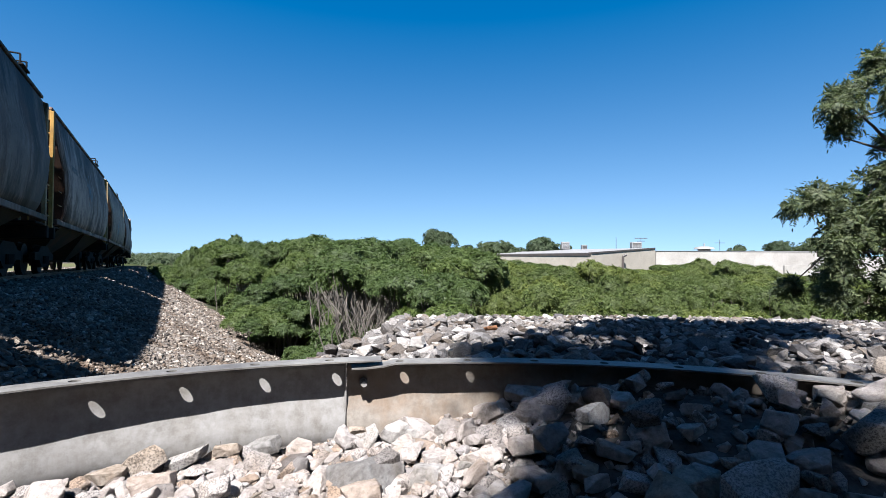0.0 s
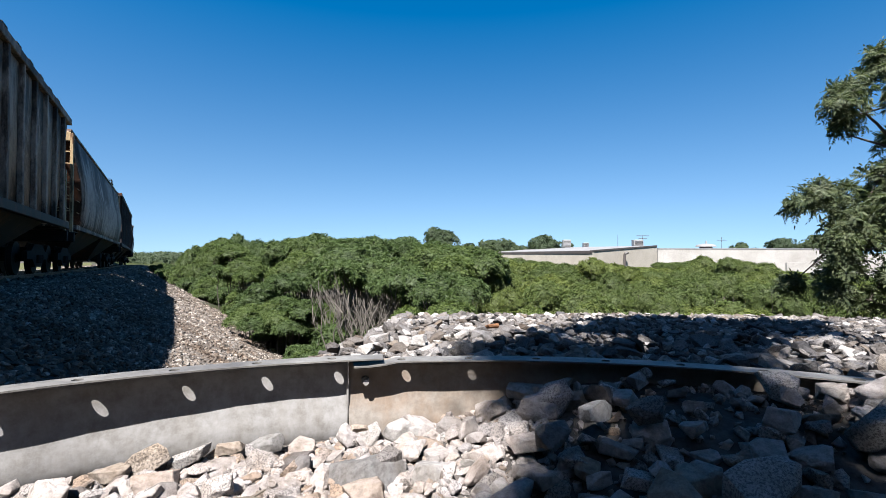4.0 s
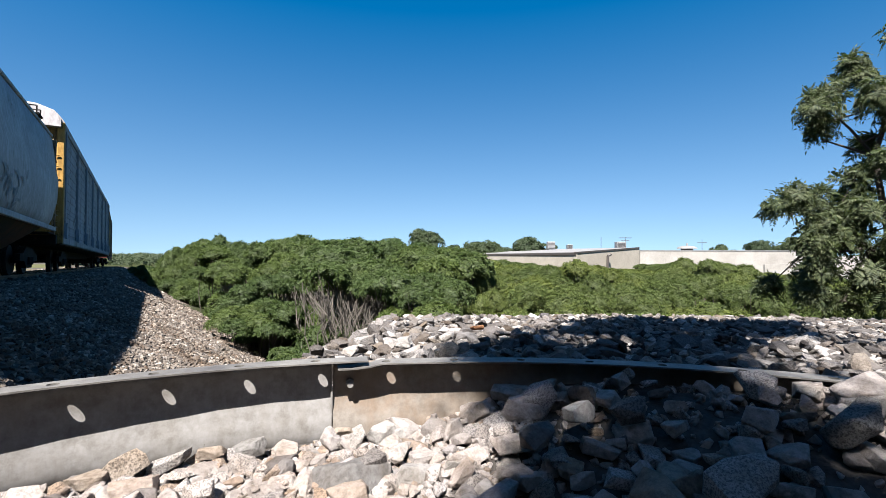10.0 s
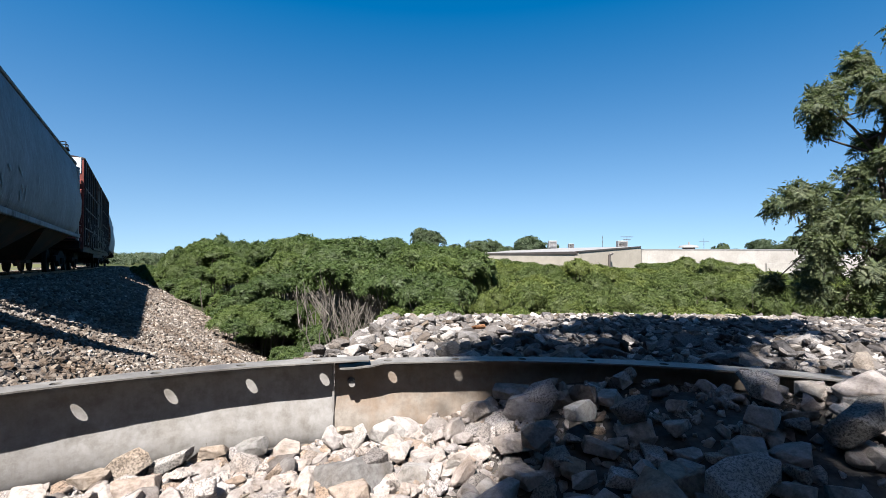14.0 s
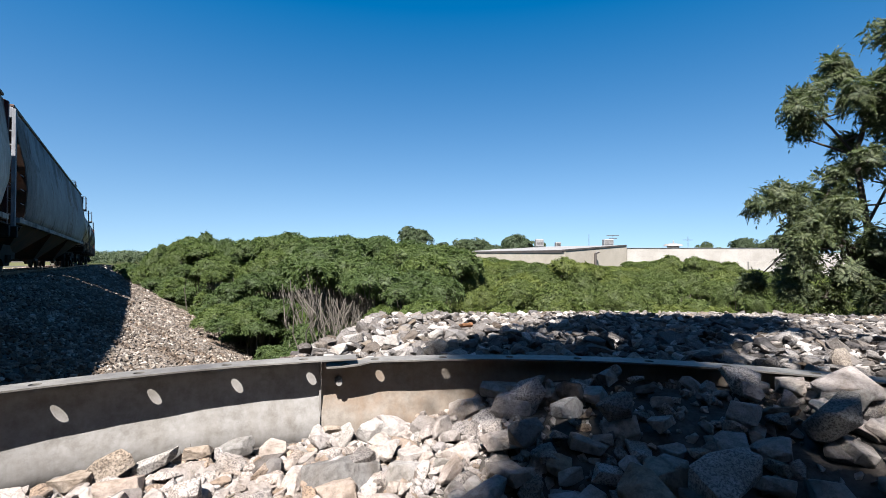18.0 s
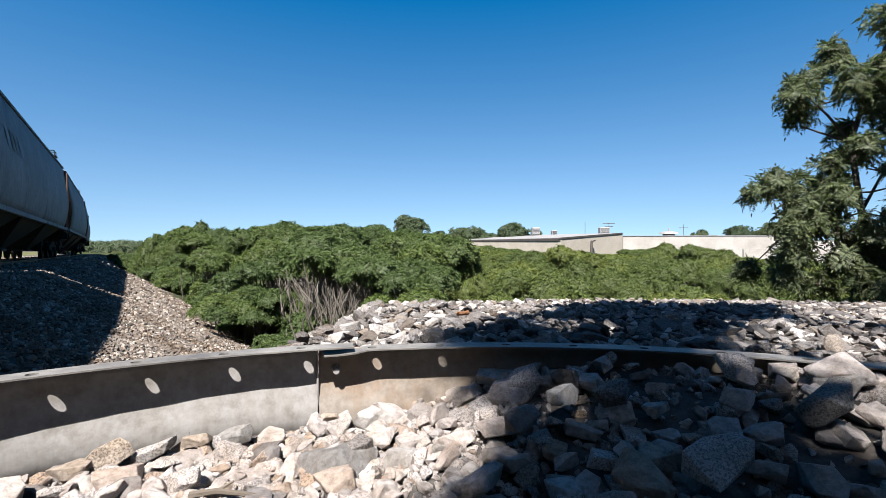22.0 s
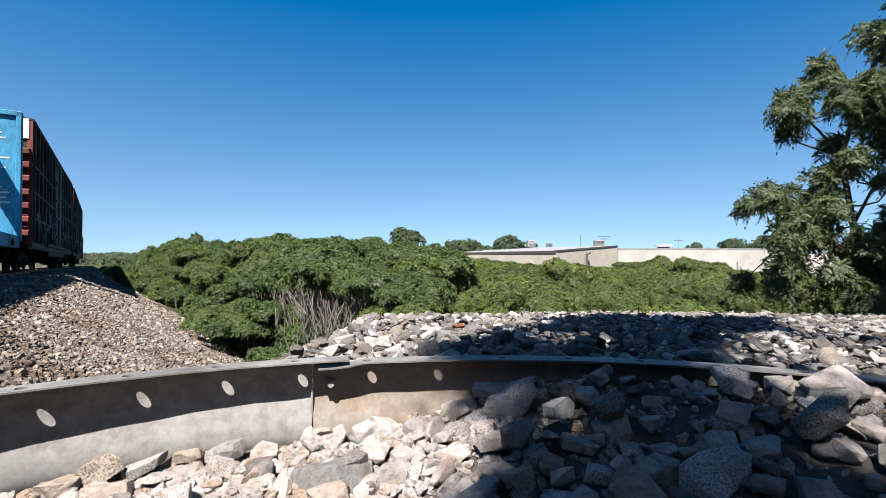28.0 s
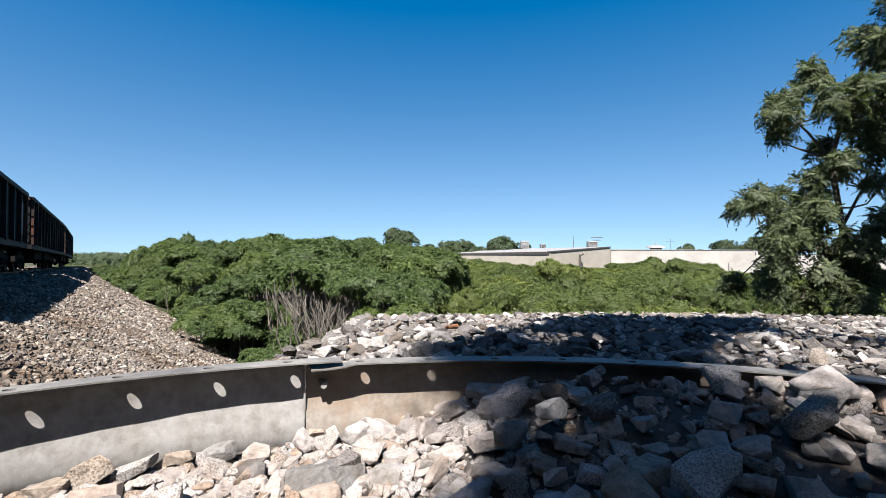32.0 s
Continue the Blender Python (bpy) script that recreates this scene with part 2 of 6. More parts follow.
def flat_mesh(name, verts, tris, material):
    """A mesh from numpy arrays of vertices and triangles."""
    me = bpy.data.meshes.new(name)
    me.vertices.add(len(verts))
    me.vertices.foreach_set("co", np.asarray(verts, np.float32).ravel())
    me.loops.add(tris.size)
    me.loops.foreach_set("vertex_index", tris.astype(np.int32).ravel())
    me.polygons.add(len(tris))
    me.polygons.foreach_set("loop_start", np.arange(0, tris.size, 3, dtype=np.int32))
    me.polygons.foreach_set("use_smooth", np.zeros(len(tris), bool))
    me.materials.append(material)
    me.update(calc_edges=True)
    return me


def bm_mesh(name, bm, material=None):
    bmesh.ops.recalc_face_normals(bm, faces=bm.faces)
    me = bpy.data.meshes.new(name)
    bm.to_mesh(me)
    bm.free()
    me.materials.append(material)
    return me


def put(name, me, parent=None, m=None, label="", material=None):
    """Links a mesh as one object under a thing or a part; material overrides the mesh's own."""
    ob = new(name, me)
    if parent is not None:
        ob.parent = parent
    if m is not None:
        ob.matrix_basis = m
    if material is not None:
        ob.material_slots[0].link = "OBJECT"
        ob.material_slots[0].material = material
    if label:
        ob["label"] = label
    return ob


def part(name, bm, material, parent, label=""):
    return put(name, bm_mesh(name, bm, material), parent, None, label)


def add_box(bm, x0, x1, y0, y1, z0, z1, bev=0.0):
    r = bmesh.ops.create_cube(bm, size=1.0, matrix=Matrix.Translation(((x0 + x1) / 2, (y0 + y1) / 2, (z0 + z1) / 2)) @ Matrix.Diagonal((x1 - x0, y1 - y0, z1 - z0, 1)))
    if bev:
        es = list({e for v in r["verts"] for e in v.link_edges})
        bmesh.ops.bevel(bm, geom=es, offset=bev, segments=1, affect="EDGES")


def add_rod(bm, a, b, r0, r1=None, seg=6, cap=True):
    a, b = Vector(a), Vector(b)
    m = Matrix.Translation((a + b) / 2) @ (b - a).to_track_quat("Z", "Y").to_matrix().to_4x4()
    bmesh.ops.create_cone(bm, cap_ends=cap, segments=seg, radius1=r0, radius2=r0 if r1 is None else r1, depth=(b - a).length, matrix=m)


def box_mesh(name, dims, bev=0.0, material=None):
    bm = bmesh.new()
    add_box(bm, *dims, bev)
    return bm_mesh(name, bm, material)


def thing(name, label, category, group="", kind="", m=None):
    ob = new(name)
    if m is not None:
        ob.matrix_basis = m
    return tagged(ob, label, category, group, kind)


# ---- the track's line ----
HEAD, OFF, S0, RAD = radians(30.963), 4.218, 20.76, 745.0
NRM, TNG = Vector((math.cos(HEAD), math.sin(HEAD), 0)), Vector((-math.sin(HEAD), math.cos(HEAD), 0))
ARC = 300.0
RAIL_NEAR, GRADE = EYE - 0.32, 0.0129
SPEED = 21.25


def rail_z(s):
    """Height of the rail's top: the line falls gently away from the camera."""
    return RAIL_NEAR - GRADE * np.clip(s, -20, 75)


def on_track(s):
    """Point on the track's centre line, s metres along it, and its heading."""
    s = float(s)
    p = -OFF * NRM + min(s, S0) * TNG
    u = min(max(s - S0, 0), ARC) / RAD
    p = p + RAD * math.sin(u) * TNG - RAD * (1 - math.cos(u)) * NRM
    t = math.cos(u) * TNG - math.sin(u) * NRM
    if s > S0 + ARC:
        p = p + (s - S0 - ARC) * t
    return p, t


def track_d(x, y):
    """Distance to the right of the centre line, for arrays."""
    s = TNG.x * x + TNG.y * y
    d = NRM.x * x + NRM.y * y + OFF
    c = -OFF * NRM + S0 * TNG - RAD * NRM
    far = np.hypot(x - c.x, y - c.y) - RAD
    return np.where(s < S0, d, far)


def track_s(x, y):
    """Distance along the line, for arrays."""
    s = TNG.x * x + TNG.y * y
    c = -OFF * NRM + S0 * TNG - RAD * NRM
    ax, ay = x - c.x, y - c.y
    return np.where(s < S0, s, S0 + RAD * np.arctan2(ax * TNG.x + ay * TNG.y, ax * NRM.x + ay * NRM.y))


# ---- the ground ----
RING_X, RING_Y, RING_R = 0.102, -0.282, 1.332


def smooth01(v, a, b):
    t = np.clip((v - a) / (b - a), 0, 1)
    return t * t * (3 - 2 * t)


def waves(x, y):
    return 0.5 * np.sin(1.7 * x + 0.6 * y + 1) * np.sin(1.3 * y - 0.5 * x) + 0.3 * np.sin(3.9 * x - 2.1 * y) * np.sin(3.1 * y + 1.7 * x + 2)


def embankment(x, y):
    d, s = track_d(x, y), track_s(x, y)
    crest = rail_z(s) - 0.16
    near_end = 1 - smooth01(s, 2.5, 10.0)
    fall = np.maximum(d - 2.45 - 0.45 * near_end, 0)
    right = crest - 0.50 * fall + 0.43 * near_end * smooth01(fall, 0.9, 2.6)
    left = crest - 0.30 * np.clip(-d - 2.3, 0, 1.2)
    return np.where(d > 0, right, left) + 0.02 * waves(x * 2, y * 2)


def mound(x, y):
    r = np.hypot(x - RING_X, y - RING_Y)
    inside = -0.055 + 0.024 * smooth01(r, RING_R - 0.45, RING_R - 0.10) + 0.045 * smooth01(x, -0.35, 0.5) + 0.075 * smooth01(x, -0.15, 0.30) * smooth01(r, RING_R - 0.40, RING_R - 0.06)
    outer = 0.045 - 0.062 * np.maximum(r - 1.4, 0) + 0.02 * waves(x * 1.5, y * 1.5)
    q = np.maximum.reduce([-0.42 - x - 0.12 * waves(x, y), y - 3.7 - 0.22 * np.minimum(x, 6), np.zeros_like(x)])
    q = np.where(y < 1.0, np.maximum(np.maximum(r - 1.5, 0) * smooth01(-x, 0.0, 1.0), 0), q)
    out = outer - 0.75 * q
    return np.where(r < RING_R + 0.11, inside, out)


def field(x, y):
    return -2.75 - 0.012 * np.clip(np.hypot(x, y) - 10, 0, 60) + 0.12 * waves(x * 0.5, y * 0.5)


def height(x, y):
    x, y = np.asarray(x, float), np.asarray(y, float)
    return np.maximum.reduce([embankment(x, y), mound(x, y), field(x, y)])


def axis(near, fine, far):
    a = list(np.arange(-near, near + 1e-6, fine))
    step = fine
    while a[-1] < far:
        step *= 1.22
        a.append(a[-1] + step)
        a.insert(0, a[0] - step)
    return np.array(a)


gx = axis(3.0, 0.06, 3500.0)
gy = axis(4.2, 0.06, 3500.0)
GX, GY = np.meshgrid(gx, gy)
GZ = height(GX.ravel(), GY.ravel())
nx, ny = len(gx), len(gy)
ii = np.arange((ny - 1) * (nx - 1))
r0, c0 = ii // (nx - 1), ii % (nx - 1)
a0 = r0 * nx + c0
tri = np.concatenate([np.stack([a0, a0 + 1, a0 + nx + 1], 1), np.stack([a0, a0 + nx + 1, a0 + nx], 1)])


def ground_mat():
    m, nt, b = mat("gravel_and_grass", 0.95)
    b.inputs["Specular IOR Level"].default_value = 0.05
    geo = nt.nodes.new("ShaderNodeNewGeometry")
    sep = nt.nodes.new("ShaderNodeSeparateXYZ")
    nt.links.new(geo.outputs["Position"], sep.inputs["Vector"])
    mr = node(nt, "ShaderNodeMapRange", From_Min=-2.2, From_Max=-1.6)
    nt.links.new(sep.outputs["Z"], mr.inputs["Value"])
    gravel = ramp(nt, noise_tex(nt, 30, 6, 0.7), [(0.3, (0.024, 0.020, 0.019)), (0.7, (0.072, 0.067, 0.061))])
    grass = ramp(nt, noise_tex(nt, 0.6, 6, 0.65), [(0.3, (0.012, 0.019, 0.006)), (0.7, (0.034, 0.037, 0.016))])
    nt.links.new(mix(nt, mr.outputs["Result"], grass, gravel), b.inputs["Base Color"])
    bump(nt, b, noise_tex(nt, 40, 6), 0.5, 0.02)
    return m


ground = put("ground", flat_mesh("ground", np.stack([GX.ravel(), GY.ravel(), GZ], 1), tri, ground_mat()))
tagged(ground, "gravel mound and railway bank above a weedy field", "ground", kind="structure")

# grass on the far side of the line
vs, fs = [], []
st = np.arange(-12, 130, 3.0)
for s in st:
    c, t = on_track(s)
    for d in (-3.6, -6.0, -12.0, -30.0, -90.0):
        w = c + Vector((t.y, -t.x, 0)) * d
        vs.append((w.x, w.y, float(height(np.array([w.x]), np.array([w.y]))[0]) + 0.03))
for i in range(len(st) - 1):
    for j in range(4):
        fs.append((i * 5 + j, i * 5 + 5 + j, i * 5 + 6 + j, i * 5 + 1 + j))
verge = put("verge", mesh_ob("verge", vs, fs, blend_mat("dry_grass", 1.5, (0.045, 0.050, 0.022), (0.085, 0.083, 0.042), 0.95, fine=12, bumped=0.4)))
tagged(verge, "sunlit dry grass beyond the railway line", "grass", kind="structure")

# ---- the curved steel plates round the stones ----
HOLE_STEP = radians(6.26)
FLANGE_TOP, FLANGE_T, FLANGE_IN, FLANGE_OUT = EYE - 0.22, 0.003, 0.022, 0.0245


def ring_pt(r, ang, z):
    return (RING_X + r * math.sin(ang), RING_Y + r * math.cos(ang), z)


def steel_plate(first, cells, lift, w0, w1, label, steel, sag=0.0):
    """One plate: web, flange with punched holes, end lip. Angles run clockwise from straight ahead."""
    root = thing("steel_plate", label, "steel plate", "curved flanged plates")
    rng = random.Random(first)
    verts, faces = [], []
    seg, a0 = 20, radians(first)
    top, bot = FLANGE_TOP + lift, FLANGE_TOP + lift - FLANGE_T

    def dent(a):
        return 0.0007 * math.sin(a * 31 + 1) + 0.0005 * math.sin(a * 67)

    def drop(a):
        return sag * float(1 - smooth01(math.degrees(a) - first, 0.7, 3.0))

    for c in range(cells):
        ac = a0 + (c + 0.5) * HOLE_STEP
        for zz in (top, bot):
            for k in range(seg):
                th = 2 * math.pi * (k + 0.5) / seg
                ca, sa = math.cos(th), math.sin(th)
                verts.append(ring_pt(RING_R + 0.0085 * sa, ac + 0.0095 * ca / RING_R, zz - drop(ac + 0.0095 * ca / RING_R)))
            for k in range(seg):
                th = 2 * math.pi * (k + 0.5) / seg
                ca, sa = math.cos(th), math.sin(th)
                q = 1 / max(abs(ca), abs(sa))
                u, v = ca * q, sa * q
                ang = ac + u * HOLE_STEP / 2
                verts.append(ring_pt(RING_R + (FLANGE_OUT if v > 0 else FLANGE_IN) * v + (dent(ang) if v < -0.9 else 0), ang, zz - drop(ang)))
        b = c * 4 * seg
        for k in range(seg):
            j = (k + 1) % seg
            faces.append((b + k, b + j, b + seg + j, b + seg + k))
            faces.append((b + 2 * seg + j, b + 2 * seg + k, b + 3 * seg + k, b + 3 * seg + j))
            faces.append((b + j, b + k, b + 2 * seg + k, b + 2 * seg + j))
            faces.append((b + seg + k, b + seg + j, b + 3 * seg + j, b + 3 * seg + k))
    bm = bmesh.new()
    vs = [bm.verts.new(v) for v in verts]
    for f in faces:
        bm.faces.new([vs[i] for i in f])
    bmesh.ops.remove_doubles(bm, verts=bm.verts, dist=0.0002)
    part("flange", bm, M_FLANGE, root)
    prof = [(0.024, 0.0), (0.025, -0.02), (0.026, -0.06), (0.022, -0.09), (0.013, -0.12), (0.009, -0.15), (0.014, -0.175), (0.032, -0.195), (0.06, -0.205), (0.075, -0.24)]
    n = cells * 8
    verts, faces = [], []
    for i in range(n + 1):
        a = radians(w0 + (w1 - w0) * i / n)
        w = 0.0009 * math.sin(a * 23 + 2)
        for dr, dz in prof:
            verts.append(ring_pt(RING_R + dr + w, a, bot + dz))
        for dr, dz in reversed(prof):
            verts.append(ring_pt(RING_R + dr + w + 0.005, a, bot + dz))
    m = 2 * len(prof)
    for i in range(n):
        for k in range(m):
            j = (k + 1) % m
            faces.append((i * m + k, i * m + j, i * m + m + j, i * m + m + k))
    put("web", mesh_ob("web", verts, faces, steel, True), root)
    return root


JOINT = -14.4
left_plate = steel_plate(JOINT - 62.6 + 1.7, 10, 0.0035, JOINT - 61, JOINT, "weathered galvanised curved steel plate with a punched flange, standing in stones", M_GALV)
right_plate = steel_plate(JOINT + 1.75, 10, -0.0035, JOINT + 0.12, JOINT + 64, "galvanised curved steel plate half buried in limestone lumps", M_GALV_STAINED, 0.008)
ta = radians(JOINT)


def flange_strip(start, end, steps, z):
    """A plain stretch of flange between two angles."""
    bm = bmesh.new()
    cut = []
    for k in range(steps + 1):
        a = radians(JOINT + start + (end - start) * k / steps)
        cut.append([bm.verts.new(ring_pt(RING_R + dr, a, z + dz)) for dr, dz in ((-FLANGE_IN, 0), (FLANGE_OUT, 0), (FLANGE_OUT, -FLANGE_T), (-FLANGE_IN, -FLANGE_T))])
    for a, b in zip(cut, cut[1:]):
        for k in range(4):
            bm.faces.new((a[k], a[(k + 1) % 4], b[(k + 1) % 4], b[k]))
    bm.faces.new(cut[0])
    bm.faces.new(cut[-1])
    return bm


part("overlap_tab", flange_strip(1.70, 3.15, 5, FLANGE_TOP + 0.0035), M_FLANGE, left_plate)
part("flange_end", flange_strip(0.5, 1.75, 4, FLANGE_TOP - 0.0115), M_FLANGE, right_plate)
lip = bmesh.new()
add_box(lip, -0.002, 0.002, -0.004, 0.006, -0.21, -0.008, 0.0005)
put("end_lip", bm_mesh("end_lip", lip, M_GALV), left_plate, Matrix.Translation(ring_pt(RING_R + 0.02, ta, FLANGE_TOP)) @ pose(0, 0, 0, 0, 0, -JOINT))
bolt = bmesh.new()
add_rod(bolt, (0, 0.02, 0), (0, -0.010, 0), 0.009, seg=6)
add_rod(bolt, (0, -0.010, 0), (0, -0.022, 0), 0.0065, seg=10)
put("bolt", bm_mesh("bolt", bolt, M_GALV), right_plate, Matrix.Translation(ring_pt(RING_R + 0.02, ta + radians(1.6), FLANGE_TOP - 0.05)) @ pose(0, 0, 0, 0, 0, -JOINT), "short galvanised joint bolt")


# ---- stones ----
def rock(seed, count, round_to=(0.2, 0.85), worn=0.0):
    """A broken stone: the hull of points on a squashed box, chipped at its corners, about 1 across."""
    rng = random.Random(seed)
    bm = bmesh.new()
    flat, deep = rng.uniform(0.20, 0.36), rng.uniform(0.30, 0.44)
    for _ in range(count):
        v = Vector((rng.uniform(-1, 1), rng.uniform(-1, 1), rng.uniform(-1, 1)))
        v = v / max(abs(v.x), abs(v.y), abs(v.z)) * rng.uniform(0.82, 1.0)
        v = v.lerp(v.normalized(), rng.uniform(*round_to))
        bm.verts.new((v.x * 0.5 + 0.12 * v.z * flat, v.y * deep, v.z * flat + 0.05 * v.x))
    bmesh.ops.convex_hull(bm, input=bm.verts)
    for v in [v for v in bm.verts if not v.link_faces]:
        bm.verts.remove(v)
    if worn:
        bmesh.ops.dissolve_limit(bm, angle_limit=radians(14), verts=bm.verts, edges=bm.edges)
        bmesh.ops.bevel(bm, geom=list(bm.edges), offset=worn, segments=1, affect="EDGES", clamp_overlap=True)
    bmesh.ops.triangulate(bm, faces=bm.faces)
    bm.verts.index_update()
    vs = np.array([v.co[:] for v in bm.verts])
    fs = np.array([[v.index for v in f.verts] for f in bm.faces])
    bm.free()
    return vs, fs


ROCKS = [rock(k, 17 + 3 * (k % 4)) for k in range(14)]
WORN = [rock(k, 15 + 2 * (k % 4), (0.1, 0.6), 0.016) for k in range(16)]
SMALL = [rock(50 + k, 12, (0.3, 0.85)) for k in range(10)]


def rot_mats(rx, ry, rz):
    cx, sx, cy, sy, cz, sz = np.cos(rx), np.sin(rx), np.cos(ry), np.sin(ry), np.cos(rz), np.sin(rz)
    m = np.empty((len(rx), 3, 3))
    m[:, 0] = np.stack([cz * cy, cz * sy * sx - sz * cx, cz * sy * cx + sz * sx], 1)
    m[:, 1] = np.stack([sz * cy, sz * sy * sx + cz * cx, sz * sy * cx - cz * sx], 1)
    m[:, 2] = np.stack([-sy, cy * sx, cy * cx], 1)
    return m


def scatter(shapes, pos, size, rng, tip=0.45):
    """All the copies of the shapes at pos as one set of vertices and triangles."""
    V, F, base = [], [], 0
    pick = rng.integers(0, len(shapes), len(pos))
    for k, (vs, fs) in enumerate(shapes):
        w = np.where(pick == k)[0]
        if not len(w):
            continue
        m = rot_mats(rng.normal(0, tip, len(w)), rng.normal(0, tip, len(w)), rng.uniform(0, 6.28, len(w)))
        sc = size[w][:, None] * rng.uniform(0.8, 1.2, (len(w), 3))
        v = np.einsum("nij,nkj->nki", m, vs[None] * sc[:, None, :]) + pos[w][:, None, :]
        V.append(v.reshape(-1, 3))
        F.append((fs[None] + (base + np.arange(len(w)) * len(vs))[:, None, None]).reshape(-1, 3))
        base += len(w) * len(vs)
    return np.concatenate(V), np.concatenate(F)


def spots(x0, x1, y0, y1, step, rng, jitter=0.45):
    x, y = np.meshgrid(np.arange(x0, x1, step), np.arange(y0, y1, step))
    x, y = x.ravel(), y.ravel()
    return x + rng.uniform(-jitter, jitter, len(x)) * step, y + rng.uniform(-jitter, jitter, len(y)) * step


rg = np.random.default_rng(7)
bed = thing("ballast_mound", "pale crushed limestone lumps heaped round steel plates", "gravel", kind="structure")
# the lumps inside the plates, nearest the camera
rock_meshes = [flat_mesh("stone", v, f, M_STONE) for v, f in WORN]
x, y = spots(-1.1, 1.4, 0.5, 1.32, 0.038, rg)
keep = (np.hypot(x - RING_X, y - RING_Y) < RING_R - 0.012) & (np.abs(x) < 0.22 + 1.0 * y)
x, y = x[keep], y[keep]
order = np.argsort(np.hypot(x, y))
x, y = x[order], y[order]
z = mound(x, y)
size = np.clip(0.045 * np.exp(rg.normal(0, 0.36, len(x))), 0.024, 0.086)
heap = smooth01(x, 0.08, 0.22)
size = size * (1 + 0.14 * heap)
few = rg.uniform(0, 1, len(x)) > 0.30 * heap
x, y, z, size, heap = x[few], y[few], z[few], size[few], heap[few]
lie = z + (0.12 + 0.16 * heap) * size + rg.uniform(-0.012, 0.016, len(x))
near = min(300, len(x))
for k in range(near):
    s = size[k]
    m = Matrix.Translation((x[k], y[k], lie[k])) @ Euler((rg.normal(0, 0.28), rg.normal(0, 0.28), rg.uniform(0, 6.28))).to_matrix().to_4x4()
    m = m @ Matrix.Diagonal((s * rg.uniform(0.85, 1.25), s * rg.uniform(0.85, 1.2), s * rg.uniform(0.85, 1.3), 1))
    put("stone", rock_meshes[int(rg.integers(0, len(WORN)))], bed, m)
v, f = scatter(WORN, np.stack([x, y, lie], 1)[near:], size[near:], rg, 0.3)
tagged(put("inner_stones", flat_mesh("inner_stones", v, f, M_STONES), bed), kind="stuff")
# smaller lumps that fill the gaps
x, y = spots(-1.1, 1.4, 0.5, 1.32, 0.030, rg)
keep = (np.hypot(x - RING_X, y - RING_Y) < RING_R - 0.012) & (np.abs(x) < 0.22 + 1.0 * y)
x, y = x[keep], y[keep]
few = rg.uniform(0, 1, len(x)) > 0.8 * smooth01(x, 0.08, 0.22)
x, y = x[few], y[few]
size = rg.uniform(0.018, 0.040, len(x))
v, f = scatter(ROCKS, np.stack([x, y, mound(x, y) + rg.uniform(0.0, 0.012, len(x))], 1), size, rg, 0.5)
tagged(put("small_stones", flat_mesh("small_stones", v, f, M_STONES), bed), kind="stuff")
# single lumps that stand out: place, size, shade
M_TANSTONE = stone_mat("tan_sandstone", False, [(0.0, (0.222, 0.188, 0.157)), (1.0, (0.260, 0.224, 0.192))])
M_DARKSTONE = stone_mat("dark_grey_stone", False, [(0.0, (0.108, 0.105, 0.107)), (1.0, (0.167, 0.163, 0.159))])
M_PALESTONE = stone_mat("white_limestone", False, [(0.0, (0.255, 0.248, 0.242)), (1.0, (0.286, 0.275, 0.267))])
M_BRICKSTONE = stone_mat("orange_burnt_stone", False, [(0.0, (0.211, 0.106, 0.058)), (1.0, (0.233, 0.123, 0.070))])
M_GREYSTONE = stone_mat("mid_grey_stone", False, [(0.0, (0.175, 0.170, 0.166)), (1.0, (0.235, 0.228, 0.222))])
LUMPS = [
    (0.139, 1.002, 0.081, 0.079, M_PALESTONE), (0.242, 0.822, 0.098, 0.074, M_PALESTONE), (0.360, 0.981, 0.113, 0.063, M_GREYSTONE), (0.719, 0.812, 0.106, 0.094, M_PALESTONE), (0.623, 0.725, 0.111, 0.103, M_DARKSTONE), (0.668, 0.878, 0.114, 0.060, M_PALESTONE),
    (0.400, 0.647, 0.063, 0.099, M_PALESTONE), (0.347, 0.711, 0.027, 0.078, M_TANSTONE), (-0.007, 0.963, -0.006, 0.072, M_PALESTONE), (-0.099, 0.990, -0.000, 0.069, M_PALESTONE), (-0.074, 0.983, -0.027, 0.073, M_TANSTONE), (-0.179, 0.972, -0.015, 0.073, M_PALESTONE),
    (-0.122, 0.984, 0.004, 0.066, M_PALESTONE), (-0.202, 0.976, 0.006, 0.050, M_TANSTONE), (-0.365, 0.911, -0.004, 0.068, M_GREYSTONE), (-0.426, 0.897, -0.002, 0.055, M_TANSTONE), (-0.485, 0.862, -0.005, 0.074, M_PALESTONE), (-0.546, 0.823, -0.001, 0.088, M_TANSTONE),
    (-0.587, 0.798, -0.008, 0.066, M_TANSTONE), (-0.386, 0.868, -0.044, 0.089, M_PALESTONE), (-0.316, 0.933, -0.046, 0.073, M_PALESTONE), (-0.158, 0.823, -0.028, 0.141, M_DARKSTONE), (-0.150, 0.897, -0.039, 0.079, M_GREYSTONE), (-0.045, 0.829, -0.022, 0.084, M_PALESTONE),
    (-0.455, 0.882, -0.037, 0.060, M_PALESTONE), (-0.259, 0.953, -0.033, 0.069, M_GREYSTONE), (0.033, 0.835, -0.007, 0.060, M_GREYSTONE), (0.155, 0.783, 0.068, 0.063, M_DARKSTONE), (0.315, 0.819, 0.100, 0.063, M_DARKSTONE),
]
